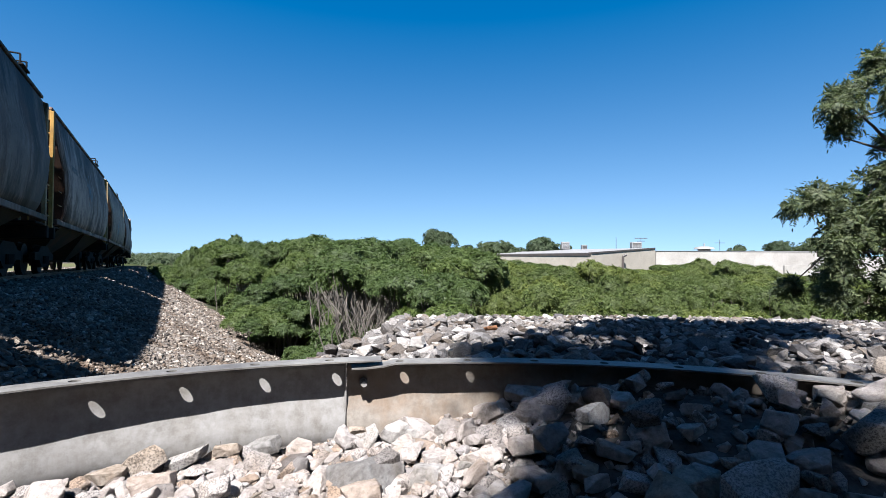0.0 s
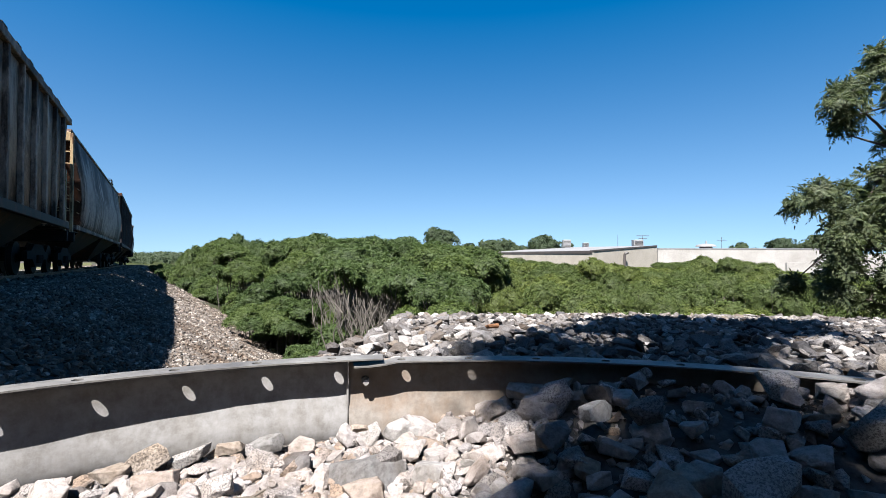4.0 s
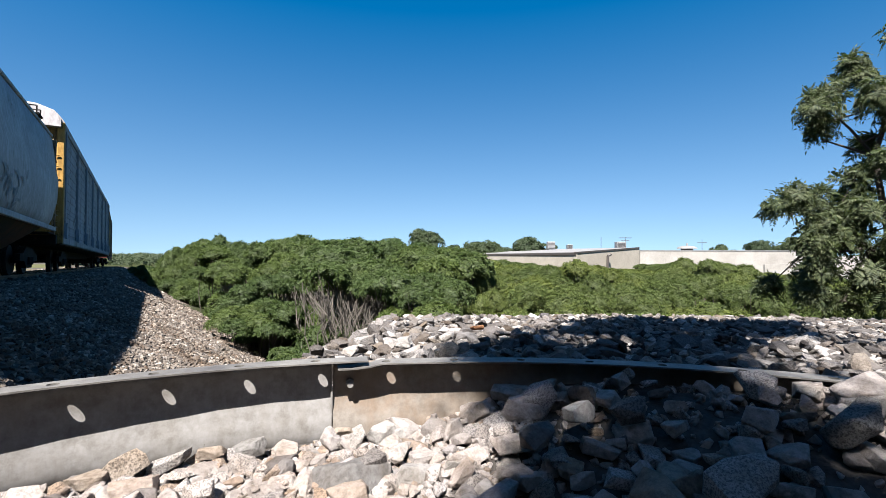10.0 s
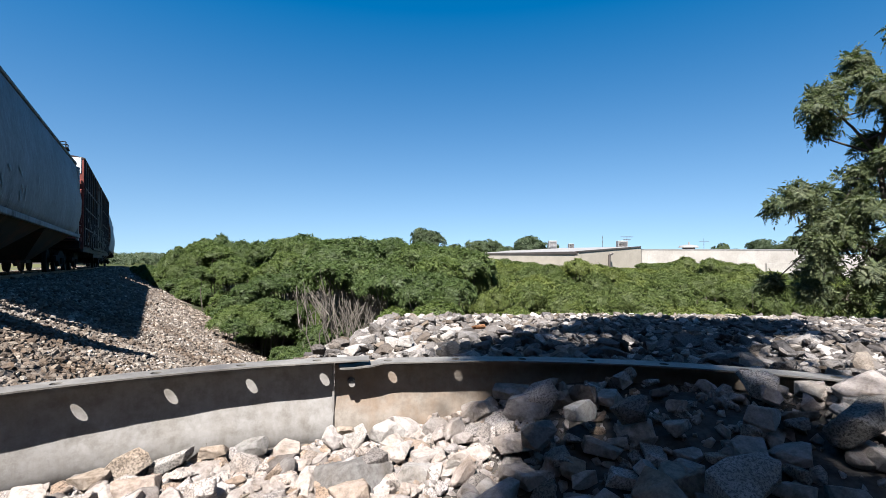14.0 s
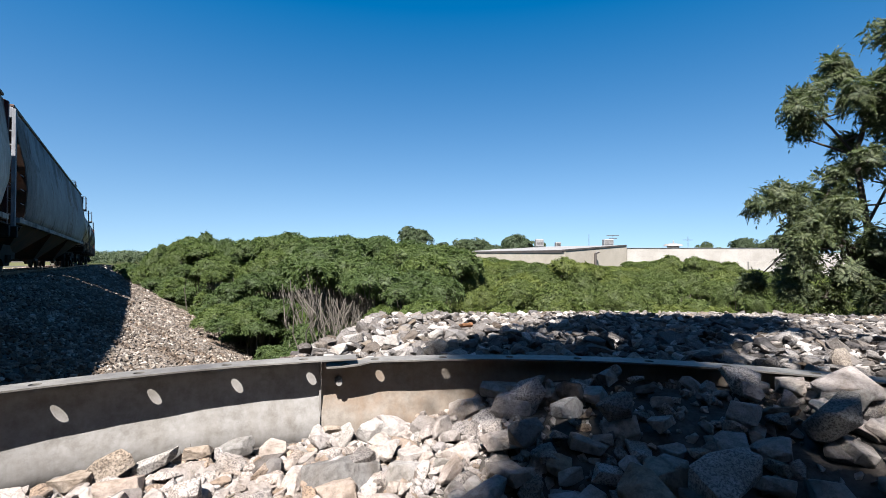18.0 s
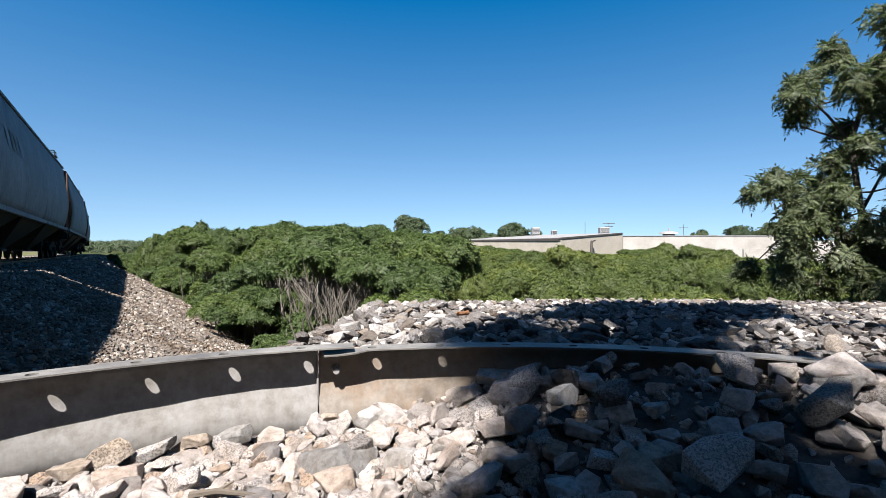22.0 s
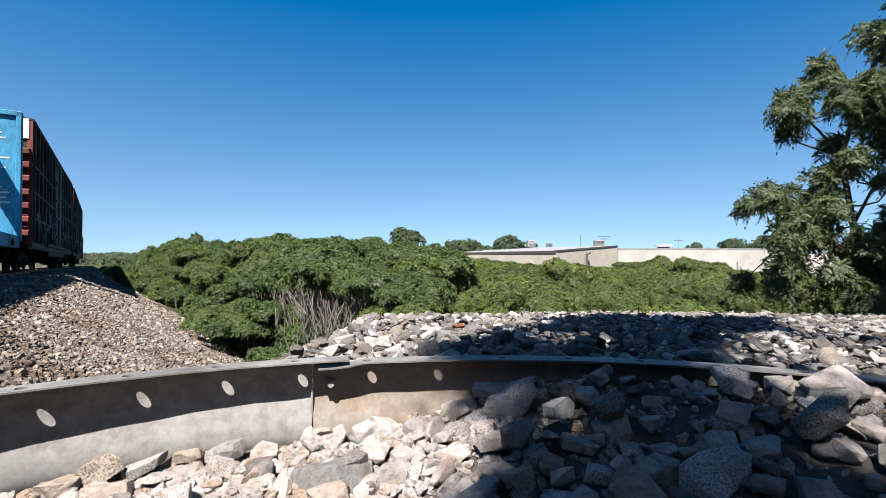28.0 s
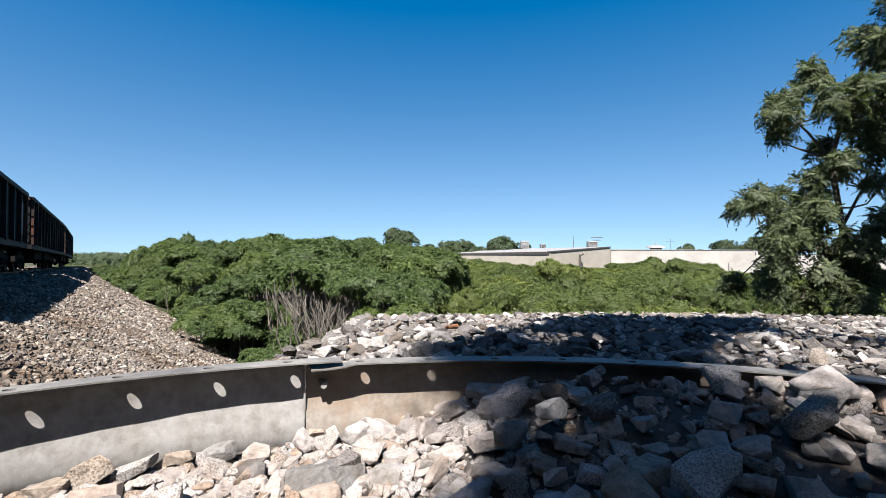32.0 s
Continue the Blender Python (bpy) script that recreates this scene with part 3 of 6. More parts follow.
for k, (hx, hy, hz, hs, shade) in enumerate(LUMPS):
    m = Matrix.Translation((hx, hy, hz)) @ Euler((rg.normal(0, 0.22), rg.normal(0, 0.22), rg.uniform(-0.5, 0.5))).to_matrix().to_4x4() @ Matrix.Diagonal((hs * 1.08, hs, hs * 1.1, 1))
    put("stone", rock_meshes[(k * 3 + 1) % len(rock_meshes)], bed, m, material=shade)
for k, (hx, hy, hs, shade) in enumerate(((0.16, 2.17, 0.065, M_BRICKSTONE), (0.07, 1.66, 0.085, M_PALESTONE), (0.01, 1.60, 0.074, M_DARKSTONE), (-0.14, 1.76, 0.09, M_PALESTONE), (0.02, 1.9, 0.08, M_PALESTONE), (-0.3, 1.55, 0.08, M_PALESTONE), (0.6, 1.75, 0.08, M_DARKSTONE))):
    hz = max(0.03, float(mound(np.array([hx]), np.array([hy]))[0]))
    m = Matrix.Translation((hx, hy, hz + 0.20 * hs)) @ Euler((rg.normal(0, 0.22), rg.normal(0, 0.22), rg.uniform(0, 6.28))).to_matrix().to_4x4() @ Matrix.Diagonal((hs * 1.05, hs, hs * 0.95, 1))
    put("stone", rock_meshes[(k * 3 + 1) % len(rock_meshes)], bed, m, material=shade)
# a stick and a dry stalk among the stones
stick = thing("stick", "dark weathered stick lying among pale stones", "stick")
bm = bmesh.new()
bend = [(-0.36, 0.735, -0.022), (-0.32, 0.735, -0.016), (-0.28, 0.73, -0.018), (-0.24, 0.725, -0.022)]
for k, (a, b) in enumerate(zip(bend, bend[1:])):
    add_rod(bm, a, b, 0.006 - 0.001 * k, 0.005 - 0.001 * k, 7)
add_rod(bm, bend[1], (-0.30, 0.75, -0.008), 0.003, 0.002, 6)
part("stem", bm, M_TIE, stick)
stalk = thing("dry_stalk", "thin dry grass stalk beside the steel plate", "grass")
for k in range(4):
    bm = bmesh.new()
    x0 = -0.475 + 0.006 * k
    add_rod(bm, (x0, 0.925, -0.04), (x0 + 0.004 * (k - 1.5), 0.92, -0.015 + 0.006 * k), 0.0010, 0.0006, 5)
    part("blade", bm, M_BARK, stalk)
# the rest of the lumps, round and behind the camera
x, y = spots(-3.2, 3.6, -3.0, 0.9, 0.062, rg)
r = np.hypot(x - RING_X, y - RING_Y)
keep = (np.abs(r - RING_R) > 0.10) & (np.hypot(x, y) > 0.22) & (mound(x, y) > embankment(x, y) - 0.05) & ~((y > 0.45) & (r < RING_R) & (np.abs(x) < 0.22 + 1.0 * y)) & ~((y > 0.28) & (r > RING_R) & (np.abs(x) < 0.4 + 1.05 * y))
x, y = x[keep], y[keep]
size = np.clip(0.05 * np.exp(rg.normal(0, 0.35, len(x))), 0.03, 0.09)
v, f = scatter(ROCKS, np.stack([x, y, mound(x, y) + 0.1 * size], 1), size, rg, 0.35)
tagged(put("outer_stones", flat_mesh("outer_stones", v, f, M_HEAP), bed), kind="stuff")
# chips between them
x, y = rg.uniform(-1.1, 1.4, 16000), rg.uniform(0.5, 1.35, 16000)
keep = (np.hypot(x - RING_X, y - RING_Y) < RING_R - 0.01) & (rg.uniform(0, 1, len(x)) > 0.75 * smooth01(x, 0.08, 0.22))
x, y = x[keep], y[keep]
v, f = scatter(SMALL, np.stack([x, y, mound(x, y) + 0.003], 1), rg.uniform(0.006, 0.03, len(x)), rg, 0.8)
tagged(put("stone_chips", flat_mesh("stone_chips", v, f, M_STONES), bed), kind="stuff")
# the heap beyond the plates
x, y = spots(-2.6, 7.0, 0.3, 5.8, 0.046, rg)
keep = (np.hypot(x - RING_X, y - RING_Y) > RING_R + 0.075) & (np.abs(x) < 0.4 + 1.05 * y) & (mound(x, y) > np.maximum(embankment(x, y), -0.9))
x, y = x[keep], y[keep]
size = np.clip(0.041 * np.exp(rg.normal(0, 0.38, len(x))), 0.024, 0.10)
z = np.where(np.hypot(x - RING_X, y - RING_Y) < RING_R + 0.13, 0.045, mound(x, y)) + 0.14 * size + rg.uniform(-0.006, 0.022, len(x))
v, f = scatter([(q * np.array([1.08, 1.05, 0.82]), w) for q, w in ROCKS], np.stack([x, y, z], 1), size, rg, 0.34)
tagged(put("heaped_stones", flat_mesh("heaped_stones", v, f, M_HEAP), bed), kind="stuff")

# ---- track ----
track = thing("railway_track", "rusty rails on dark timber ties in stone ballast", "railway track", kind="structure")
# ballast of the bank, finer where it lies near
P = []
for s0, s1, d0, d1, step in ((-4, 7.5, 1.2, 8.5, 0.052), (7.5, 15, 1.2, 8.5, 0.062), (15, 28, 1.2, 7.5, 0.09), (28, 70, 1.2, 6.5, 0.16), (-6, 66, -2.2, 1.2, 0.16)):
    s, d = spots(s0, s1, d0, d1, step, rg)
    q = np.array([on_track(a)[0][:2] for a in np.arange(s0 - 2, s1 + 2, 0.5)])
    tt = np.array([on_track(a)[1][:2] for a in np.arange(s0 - 2, s1 + 2, 0.5)])
    g = np.arange(s0 - 2, s1 + 2, 0.5)
    px = np.interp(s, g, q[:, 0]) + d * np.interp(s, g, tt[:, 1])
    py = np.interp(s, g, q[:, 1]) - d * np.interp(s, g, tt[:, 0])
    ok = (px > -1.15 * py - 0.6) & (py > 0.6) & (embankment(px, py) > np.maximum(mound(px, py), field(px, py) - 0.1))
    ok &= (d > 1.3) | (np.abs(((s + 50) % 0.52) - 0.26) > 0.12) | (np.abs(d) > 1.3)
    P.append(np.stack([px[ok], py[ok], np.full(ok.sum(), step)], 1))
P = np.concatenate(P)
size = P[:, 2] * 1.12 * np.clip(np.exp(rg.normal(0, 0.28, len(P))), 0.6, 1.6)
z = embankment(P[:, 0], P[:, 1]) + 0.1 * size + rg.uniform(-0.004, 0.012, len(P))
v, f = scatter(SMALL, np.stack([P[:, 0], P[:, 1], z], 1), size, rg, 0.35)
pebbles = flat_mesh("ballast", v, f, M_SLOPE)
tagged(put("ballast", pebbles, track), kind="stuff")
# paler, larger lumps strewn over the near part of the bank
s, d = rg.uniform(-2, 13, 900), rg.uniform(2.6, 8.4, 900)
px, py = -OFF * NRM.x + s * TNG.x + d * NRM.x, -OFF * NRM.y + s * TNG.y + d * NRM.y
ok = (px > -1.15 * py - 0.6) & (py > 0.8) & (embankment(px, py) > np.maximum(mound(px, py) + 0.03, field(px, py) - 0.05))
px, py = px[ok], py[ok]
size = rg.uniform(0.04, 0.068, len(px))
v, f = scatter(ROCKS, np.stack([px, py, embankment(px, py) + 0.16 * size], 1), size, rg, 0.35)
tagged(put("strewn_stones", flat_mesh("strewn_stones", v, f, M_STONES), track), kind="stuff")
prof = [(-0.07, -0.18), (0.07, -0.18), (0.07, -0.165), (0.012, -0.14), (0.012, -0.045), (0.037, -0.035), (0.037, -0.004), (0.03, 0), (-0.03, 0), (-0.037, -0.004), (-0.037, -0.035), (-0.012, -0.045), (-0.012, -0.14), (-0.07, -0.165)]
for side in (-0.755, 0.755):
    verts, faces = [], []
    st = np.arange(-20, 92, 2.0)
    for s in st:
        p, t = on_track(float(s))
        nr = Vector((t.y, -t.x, 0))
        for a, b in prof:
            w = p + nr * (side + a)
            verts.append((w.x, w.y, float(rail_z(s)) + b))
    k = len(prof)
    for i in range(len(st) - 1):
        for j in range(k):
            faces.append((i * k + j, i * k + (j + 1) % k, i * k + k + (j + 1) % k, i * k + k + j))
    put("rail", mesh_ob("rail", verts, faces, M_RAIL), track)
tie_mesh = box_mesh("tie", (-0.11, 0.11, -1.3, 1.3, -0.17, 0.0), 0.008, M_TIE)
for k in range(150):
    p, t = on_track(-14 + 0.52 * k)
    put("tie", tie_mesh, track, Matrix.Translation((p.x, p.y, float(rail_z(-14 + 0.52 * k)) - 0.18)) @ Matrix.Rotation(math.atan2(t.y, t.x), 4, "Z"))

# ---- the goods train ----
# Each kind of car is a list of pieces in its own space: x forward, y across, z up from the rail.
# A piece: (name, mesh, place, material key, index of the piece that it belongs to or None, label)
def prism(name, outline, y0, y1):
    """An outline in x and z, drawn out from y0 to y1."""
    n = len(outline)
    verts = [(x, y0, z) for x, z in outline] + [(x, y1, z) for x, z in outline]
    faces = [tuple(range(n)), tuple(range(2 * n - 1, n - 1, -1))] + [(i, n + i, n + (i + 1) % n, (i + 1) % n) for i in range(n)]
    bm = bmesh.new()
    vs = [bm.verts.new(v) for v in verts]
    for f in faces:
        bm.faces.new([vs[i] for i in f])
    return bm_mesh(name, bm)


def boxes(name, dims, bev=0.0):
    bm = bmesh.new()
    for d in dims:
        add_box(bm, *d, bev)
    return bm_mesh(name, bm)


def rods(name, items, seg=6):
    bm = bmesh.new()
    for a, b, r in items:
        add_rod(bm, a, b, r, seg=seg)
    return bm_mesh(name, bm)


def wheel_mesh():
    bm = bmesh.new()
    for y0, y1, ra, rb_ in ((-0.065, 0.03, 0.43, 0.42), (-0.095, -0.065, 0.46, 0.46), (-0.05, 0.045, 0.14, 0.12)):
        add_rod(bm, (0, y0, 0), (0, y1, 0), ra, rb_, 20)
    return bm_mesh("wheel", bm)


WHEEL = wheel_mesh()
SIDE_FRAME = prism("side_frame", [(-1.15, 0.40), (-1.15, 0.60), (-0.75, 0.62), (-0.42, 0.80), (0.42, 0.80), (0.75, 0.62), (1.15, 0.60), (1.15, 0.40), (0.62, 0.40), (0.32, 0.20), (-0.32, 0.20), (-0.62, 0.40)], -0.06, 0.06)
BOLSTER = boxes("truck", [(-0.22, 0.22, -0.95, 0.95, 0.45, 0.72)], 0.02)
SPRINGS = rods("spring_set", [((dx, 0.0, 0.30), (dx, 0.0, 0.52), 0.055) for dx in (-0.16, 0, 0.16)], 8)
AXLE = rods("axle", [((0, -0.95, 0.43), (0, 0.95, 0.43), 0.075)], 10)
COUPLER = boxes("coupler", [(-0.55, 0.12, -0.09, 0.09, 0.72, 0.92), (0.10, 0.30, -0.14, 0.14, 0.70, 0.95)], 0.02)


GRAB = rods("grab_iron", [((-0.23, 0, 0), (0.23, 0, 0), 0.014)])


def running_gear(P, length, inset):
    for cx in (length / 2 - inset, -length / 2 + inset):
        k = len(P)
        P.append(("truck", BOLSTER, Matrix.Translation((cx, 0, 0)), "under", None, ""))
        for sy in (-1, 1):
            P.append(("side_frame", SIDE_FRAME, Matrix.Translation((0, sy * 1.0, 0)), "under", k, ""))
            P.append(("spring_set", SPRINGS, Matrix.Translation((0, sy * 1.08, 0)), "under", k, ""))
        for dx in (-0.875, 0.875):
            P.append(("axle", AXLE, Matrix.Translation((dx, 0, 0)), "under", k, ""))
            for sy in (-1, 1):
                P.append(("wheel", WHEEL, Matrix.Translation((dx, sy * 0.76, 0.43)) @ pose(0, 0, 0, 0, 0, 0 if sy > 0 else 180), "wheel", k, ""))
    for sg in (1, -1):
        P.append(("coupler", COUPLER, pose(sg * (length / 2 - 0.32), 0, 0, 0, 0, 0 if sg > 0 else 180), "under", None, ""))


def ends(P, length, top, key="end", header=True, inset=0.62):
    """Posts, ladders, header and platform at both ends of a hopper."""
    for sg in (1, -1):
        x = sg * (length / 2 - inset)
        P.append(("end_sill", boxes("end_sill", [(x - 0.1, x + 0.1, -1.5, 1.5, 0.95, 1.25)], 0.015), None, "under", None, ""))
        P.append(("end_platform", boxes("end_platform", [(min(x, x - sg * 1.0), max(x, x - sg * 1.0), -1.45, 1.45, 1.26, 1.31)], 0.01), None, "under", None, ""))
        for sy in (1, -1):
            P.append(("end_post", boxes("end_post", [(x - 0.07, x + 0.07, sy * 1.41 - 0.045, sy * 1.41 + 0.045, 1.25, top - 0.45)], 0.01), None, key, None, ""))
            P.append(("ladder", rods("ladder", [((x, sy * 0.95, 1.55 + 0.37 * k), (x, sy * 1.41, 1.55 + 0.37 * k), 0.018) for k in range(int((top - 2.0) / 0.37))] + [((x, sy * 0.95, 1.3), (x, sy * 0.95, top - 0.3), 0.025)]), None, key, None, ""))
            for k in range(4):
                P.append(("grab_iron", GRAB, Matrix.Translation((x - sg * 0.38, sy * 1.53, 1.5 + 0.38 * k)), key, None, ""))
        if header:
            P.append(("end_header", boxes("end_header", [(x - 0.06, x + 0.06, -1.40, 1.40, top - 0.70, top - 0.42)], 0.015), None, key, None, ""))
        P.append(("slope_brace", rods("slope_brace", [((x, sy * 0.7, 1.3), (x - sg * 0.9, sy * 0.55, 2.7), 0.04) for sy in (1, -1)]), None, "under", None, ""))


def tub(name, levels, half_len, inset):
    """A body with the given half widths at its levels; inset gives how far its ends lean in at a level."""
    sec = [(w, z) for z, w in levels] + [(-w, z) for z, w in reversed(levels) if w > 0]
    st = np.linspace(-1, 1, 11)
    bm = bmesh.new()
    rings = []
    for u in st:
        rings.append([bm.verts.new((u * (half_len - inset(z)), w, z)) for w, z in sec])
    n = len(sec)
    for a, b in zip(rings, rings[1:]):
        for k in range(n):
            f = bm.faces.new((a[k], a[(k + 1) % n], b[(k + 1) % n], b[k]))
            f.smooth = True
    bm.faces.new(rings[0])
    bm.faces.new(list(reversed(rings[-1])))
    return bm_mesh(name, bm)


def slope_sheet(levels, half_len, inset, sg):
    """The sloping end plate of a hopper, just proud of its body; shade behind the ladders is in its colour."""
    bm = bmesh.new()
    rows = [[bm.verts.new((sg * (half_len - inset(z) + off), y * w * 0.985, z)) for off in (0.0, 0.014) for y in (-1, 1)] for z, w in levels]
    for a, b in zip(rows, rows[1:]):
        for i, j in ((0, 1), (1, 3), (3, 2), (2, 0)):
            bm.faces.new((a[i], a[j], b[j], b[i]))
    for r in (rows[0], rows[-1]):
        bm.faces.new((r[0], r[1], r[3], r[2]))
    bmesh.ops.recalc_face_normals(bm, faces=bm.faces)
    return bm_mesh("slope_sheet", bm)


def bay_mesh(width, top_z):
    bm = bmesh.new()
    lo = [(-0.35, -0.5, 0.42), (0.35, -0.5, 0.42), (0.35, 0.5, 0.42), (-0.35, 0.5, 0.42)]
    hi = [(-width / 2, -1.38, top_z), (width / 2, -1.38, top_z), (width / 2, 1.38, top_z), (-width / 2, 1.38, top_z)]
    vs = [bm.verts.new(v) for v in lo + hi]
    for f in ((3, 2, 1, 0), (4, 5, 6, 7), (0, 1, 5, 4), (1, 2, 6, 5), (2, 3, 7, 6), (3, 0, 4, 7)):
        bm.faces.new([vs[i] for i in f])
    add_box(bm, -0.42, 0.42, -0.56, 0.56, 0.34, 0.43, 0.01)
    return bm_mesh("hopper_bay", bm)


def roof_gear(P, length, top, ribbed):
    P.append(("running_board", boxes("running_board", [(-length / 2 + 0.6, length / 2 - 0.6, -0.3, 0.3, top + 0.05, top + 0.09)]), None, "roof", None, ""))
    hatch = boxes("hatch_cover", [(-0.7, 0.7, 0.34, 0.8, top - 0.05, top + 0.07)], 0.03)
    k = int((length - 3.5) // 2.2)
    for i in range(k):
        P.append(("hatch_cover", hatch, Matrix.Translation(((i - (k - 1) / 2) * 2.2, 0, 0)), "roof", None, ""))
    P.append(("brake_wheel", rods("brake_wheel", [((-length / 2 + 0.42, -0.5 + 0.22 * math.cos(a), top - 0.9 + 0.22 * math.sin(a)), (-length / 2 + 0.42, -0.5 + 0.22 * math.cos(a + 0.55), top - 0.9 + 0.22 * math.sin(a + 0.55)), 0.015) for a in np.arange(0, 6.28, 0.524)]), None, "under", None, ""))
    rail_x = length / 2 - 0.9
    for sx in (-rail_x, -rail_x + 0.55):
        P.append(("roof_handrail", rods("roof_handrail", [((sx, 0.5, top - 0.1), (sx, 0.5, top + 0.36), 0.02), ((sx, 0.5, top + 0.36), (sx, 1.12, top + 0.36), 0.02), ((sx, 1.12, top + 0.36), (sx, 1.12, top - 0.2), 0.02)]), None, "under", None, ""))
    P.append(("roof_step", boxes("roof_step", [(-rail_x - 0.05, -rail_x + 0.6, 0.45, 1.18, top + 0.10, top + 0.14)]), None, "under", None, ""))


def smooth_hopper(length, top, bays):
    P = []
    lv = [(1.40, 1.42), (1.7, 1.52), (2.3, 1.60), (2.9, 1.59), (3.4, 1.50), (top - 0.42, 1.36), (top - 0.2, 1.16), (top - 0.06, 0.7), (top, 0.0)]
    def lean(z):
        return 1.2 * max(0, (top - 0.25 - z) / (top - 1.5)) ** 1.7

    P.append(("body", tub("body", lv, length / 2 - 0.45, lean), None, "body", None, ""))
    for sg in (1, -1):
        P.append(("slope_sheet", slope_sheet(lv[:-3], length / 2 - 0.45, lean, sg), None, "slope", None, ""))
    P.append(("roof_eave", boxes("roof_eave", [(-length / 2 + 0.5, length / 2 - 0.5, sy * 1.31 - 0.07, sy * 1.31 + 0.07, top - 0.37, top - 0.29) for sy in (1, -1)], 0.015), None, "roof", None, ""))
    for sy in (1, -1):
        P.append(("side_sill", boxes("side_sill", [(-length / 2 + 0.6, length / 2 - 0.6, sy * 1.47 - 0.05, sy * 1.47 + 0.05, 1.36, 1.50)], 0.015), None, "body", None, ""))
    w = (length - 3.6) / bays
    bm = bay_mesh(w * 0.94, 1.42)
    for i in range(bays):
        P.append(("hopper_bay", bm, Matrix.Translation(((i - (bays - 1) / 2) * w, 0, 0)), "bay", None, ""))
    ends(P, length, top, inset=0.38)
    roof_gear(P, length, top, False)
    running_gear(P, length, 1.75)
    return P


def ribbed_hopper(length, top, bays):
    P = []
    lv = [(1.35, 1.40), (top - 0.28, 1.42), (top - 0.1, 1.25), (top, 0.0)]
    def lean(z):
        return 1.5 * max(0, (top - 1.2 - z) / (top - 2.4))

    P.append(("body", tub("body", lv, length / 2 - 0.32, lean), None, "body", None, ""))
    for sg in (1, -1):
        P.append(("slope_sheet", slope_sheet([(1.35, 1.40), (top - 1.2, 1.42)], length / 2 - 0.32, lean, sg), None, "slope", None, ""))
    k = int((length - 2.0) / 0.98)
    post = boxes("side_post", [(-0.06, 0.06, 0.0, 0.11, 1.45, top - 0.30)], 0.015)
    for i in range(k):
        for sy in (1, -1):
            P.append(("side_post", post, pose((i - (k - 1) / 2) * (length - 2.4) / (k - 1), sy * 1.40, 0, 0, 0, 0 if sy > 0 else 180), "body", None, ""))
    for sy in (1, -1):
        P.append(("side_sill", boxes("side_sill", [(-length / 2 + 0.6, length / 2 - 0.6, sy * 1.47 - 0.08, sy * 1.47 + 0.06, 1.3, 1.5)], 0.015), None, "sill", None, ""))
        P.append(("top_chord", boxes("top_chord", [(-length / 2 + 0.35, length / 2 - 0.35, sy * 1.47 - 0.08, sy * 1.47 + 0.06, top - 0.38, top - 0.19)], 0.015), None, "body", None, ""))
    w = (length - 4.0) / bays
    bm = bay_mesh(w * 0.96, 1.5)
    for i in range(bays):
        P.append(("hopper_bay", bm, Matrix.Translation(((i - (bays - 1) / 2) * w, 0, 0)), "bay", None, ""))
    hoop = rods("roof_hoop", [((-0.20, 0, -0.06), (-0.15, 0, 0.20), 0.024), ((-0.15, 0, 0.20), (0.15, 0, 0.20), 0.024), ((0.15, 0, 0.20), (0.20, 0, -0.06), 0.024)])
    for i in range(int((length - 2.4) / 0.98)):
        for sy in (1, -1):
            P.append(("roof_hoop", hoop, pose(-length / 2 + 1.5 + 0.98 * i, sy * 1.38, top - 0.17), "sill", None, ""))
    ends(P, length, top - 1.3, header=False)
    roof_gear(P, length, top, True)
    running_gear(P, length, 1.75)
    return P


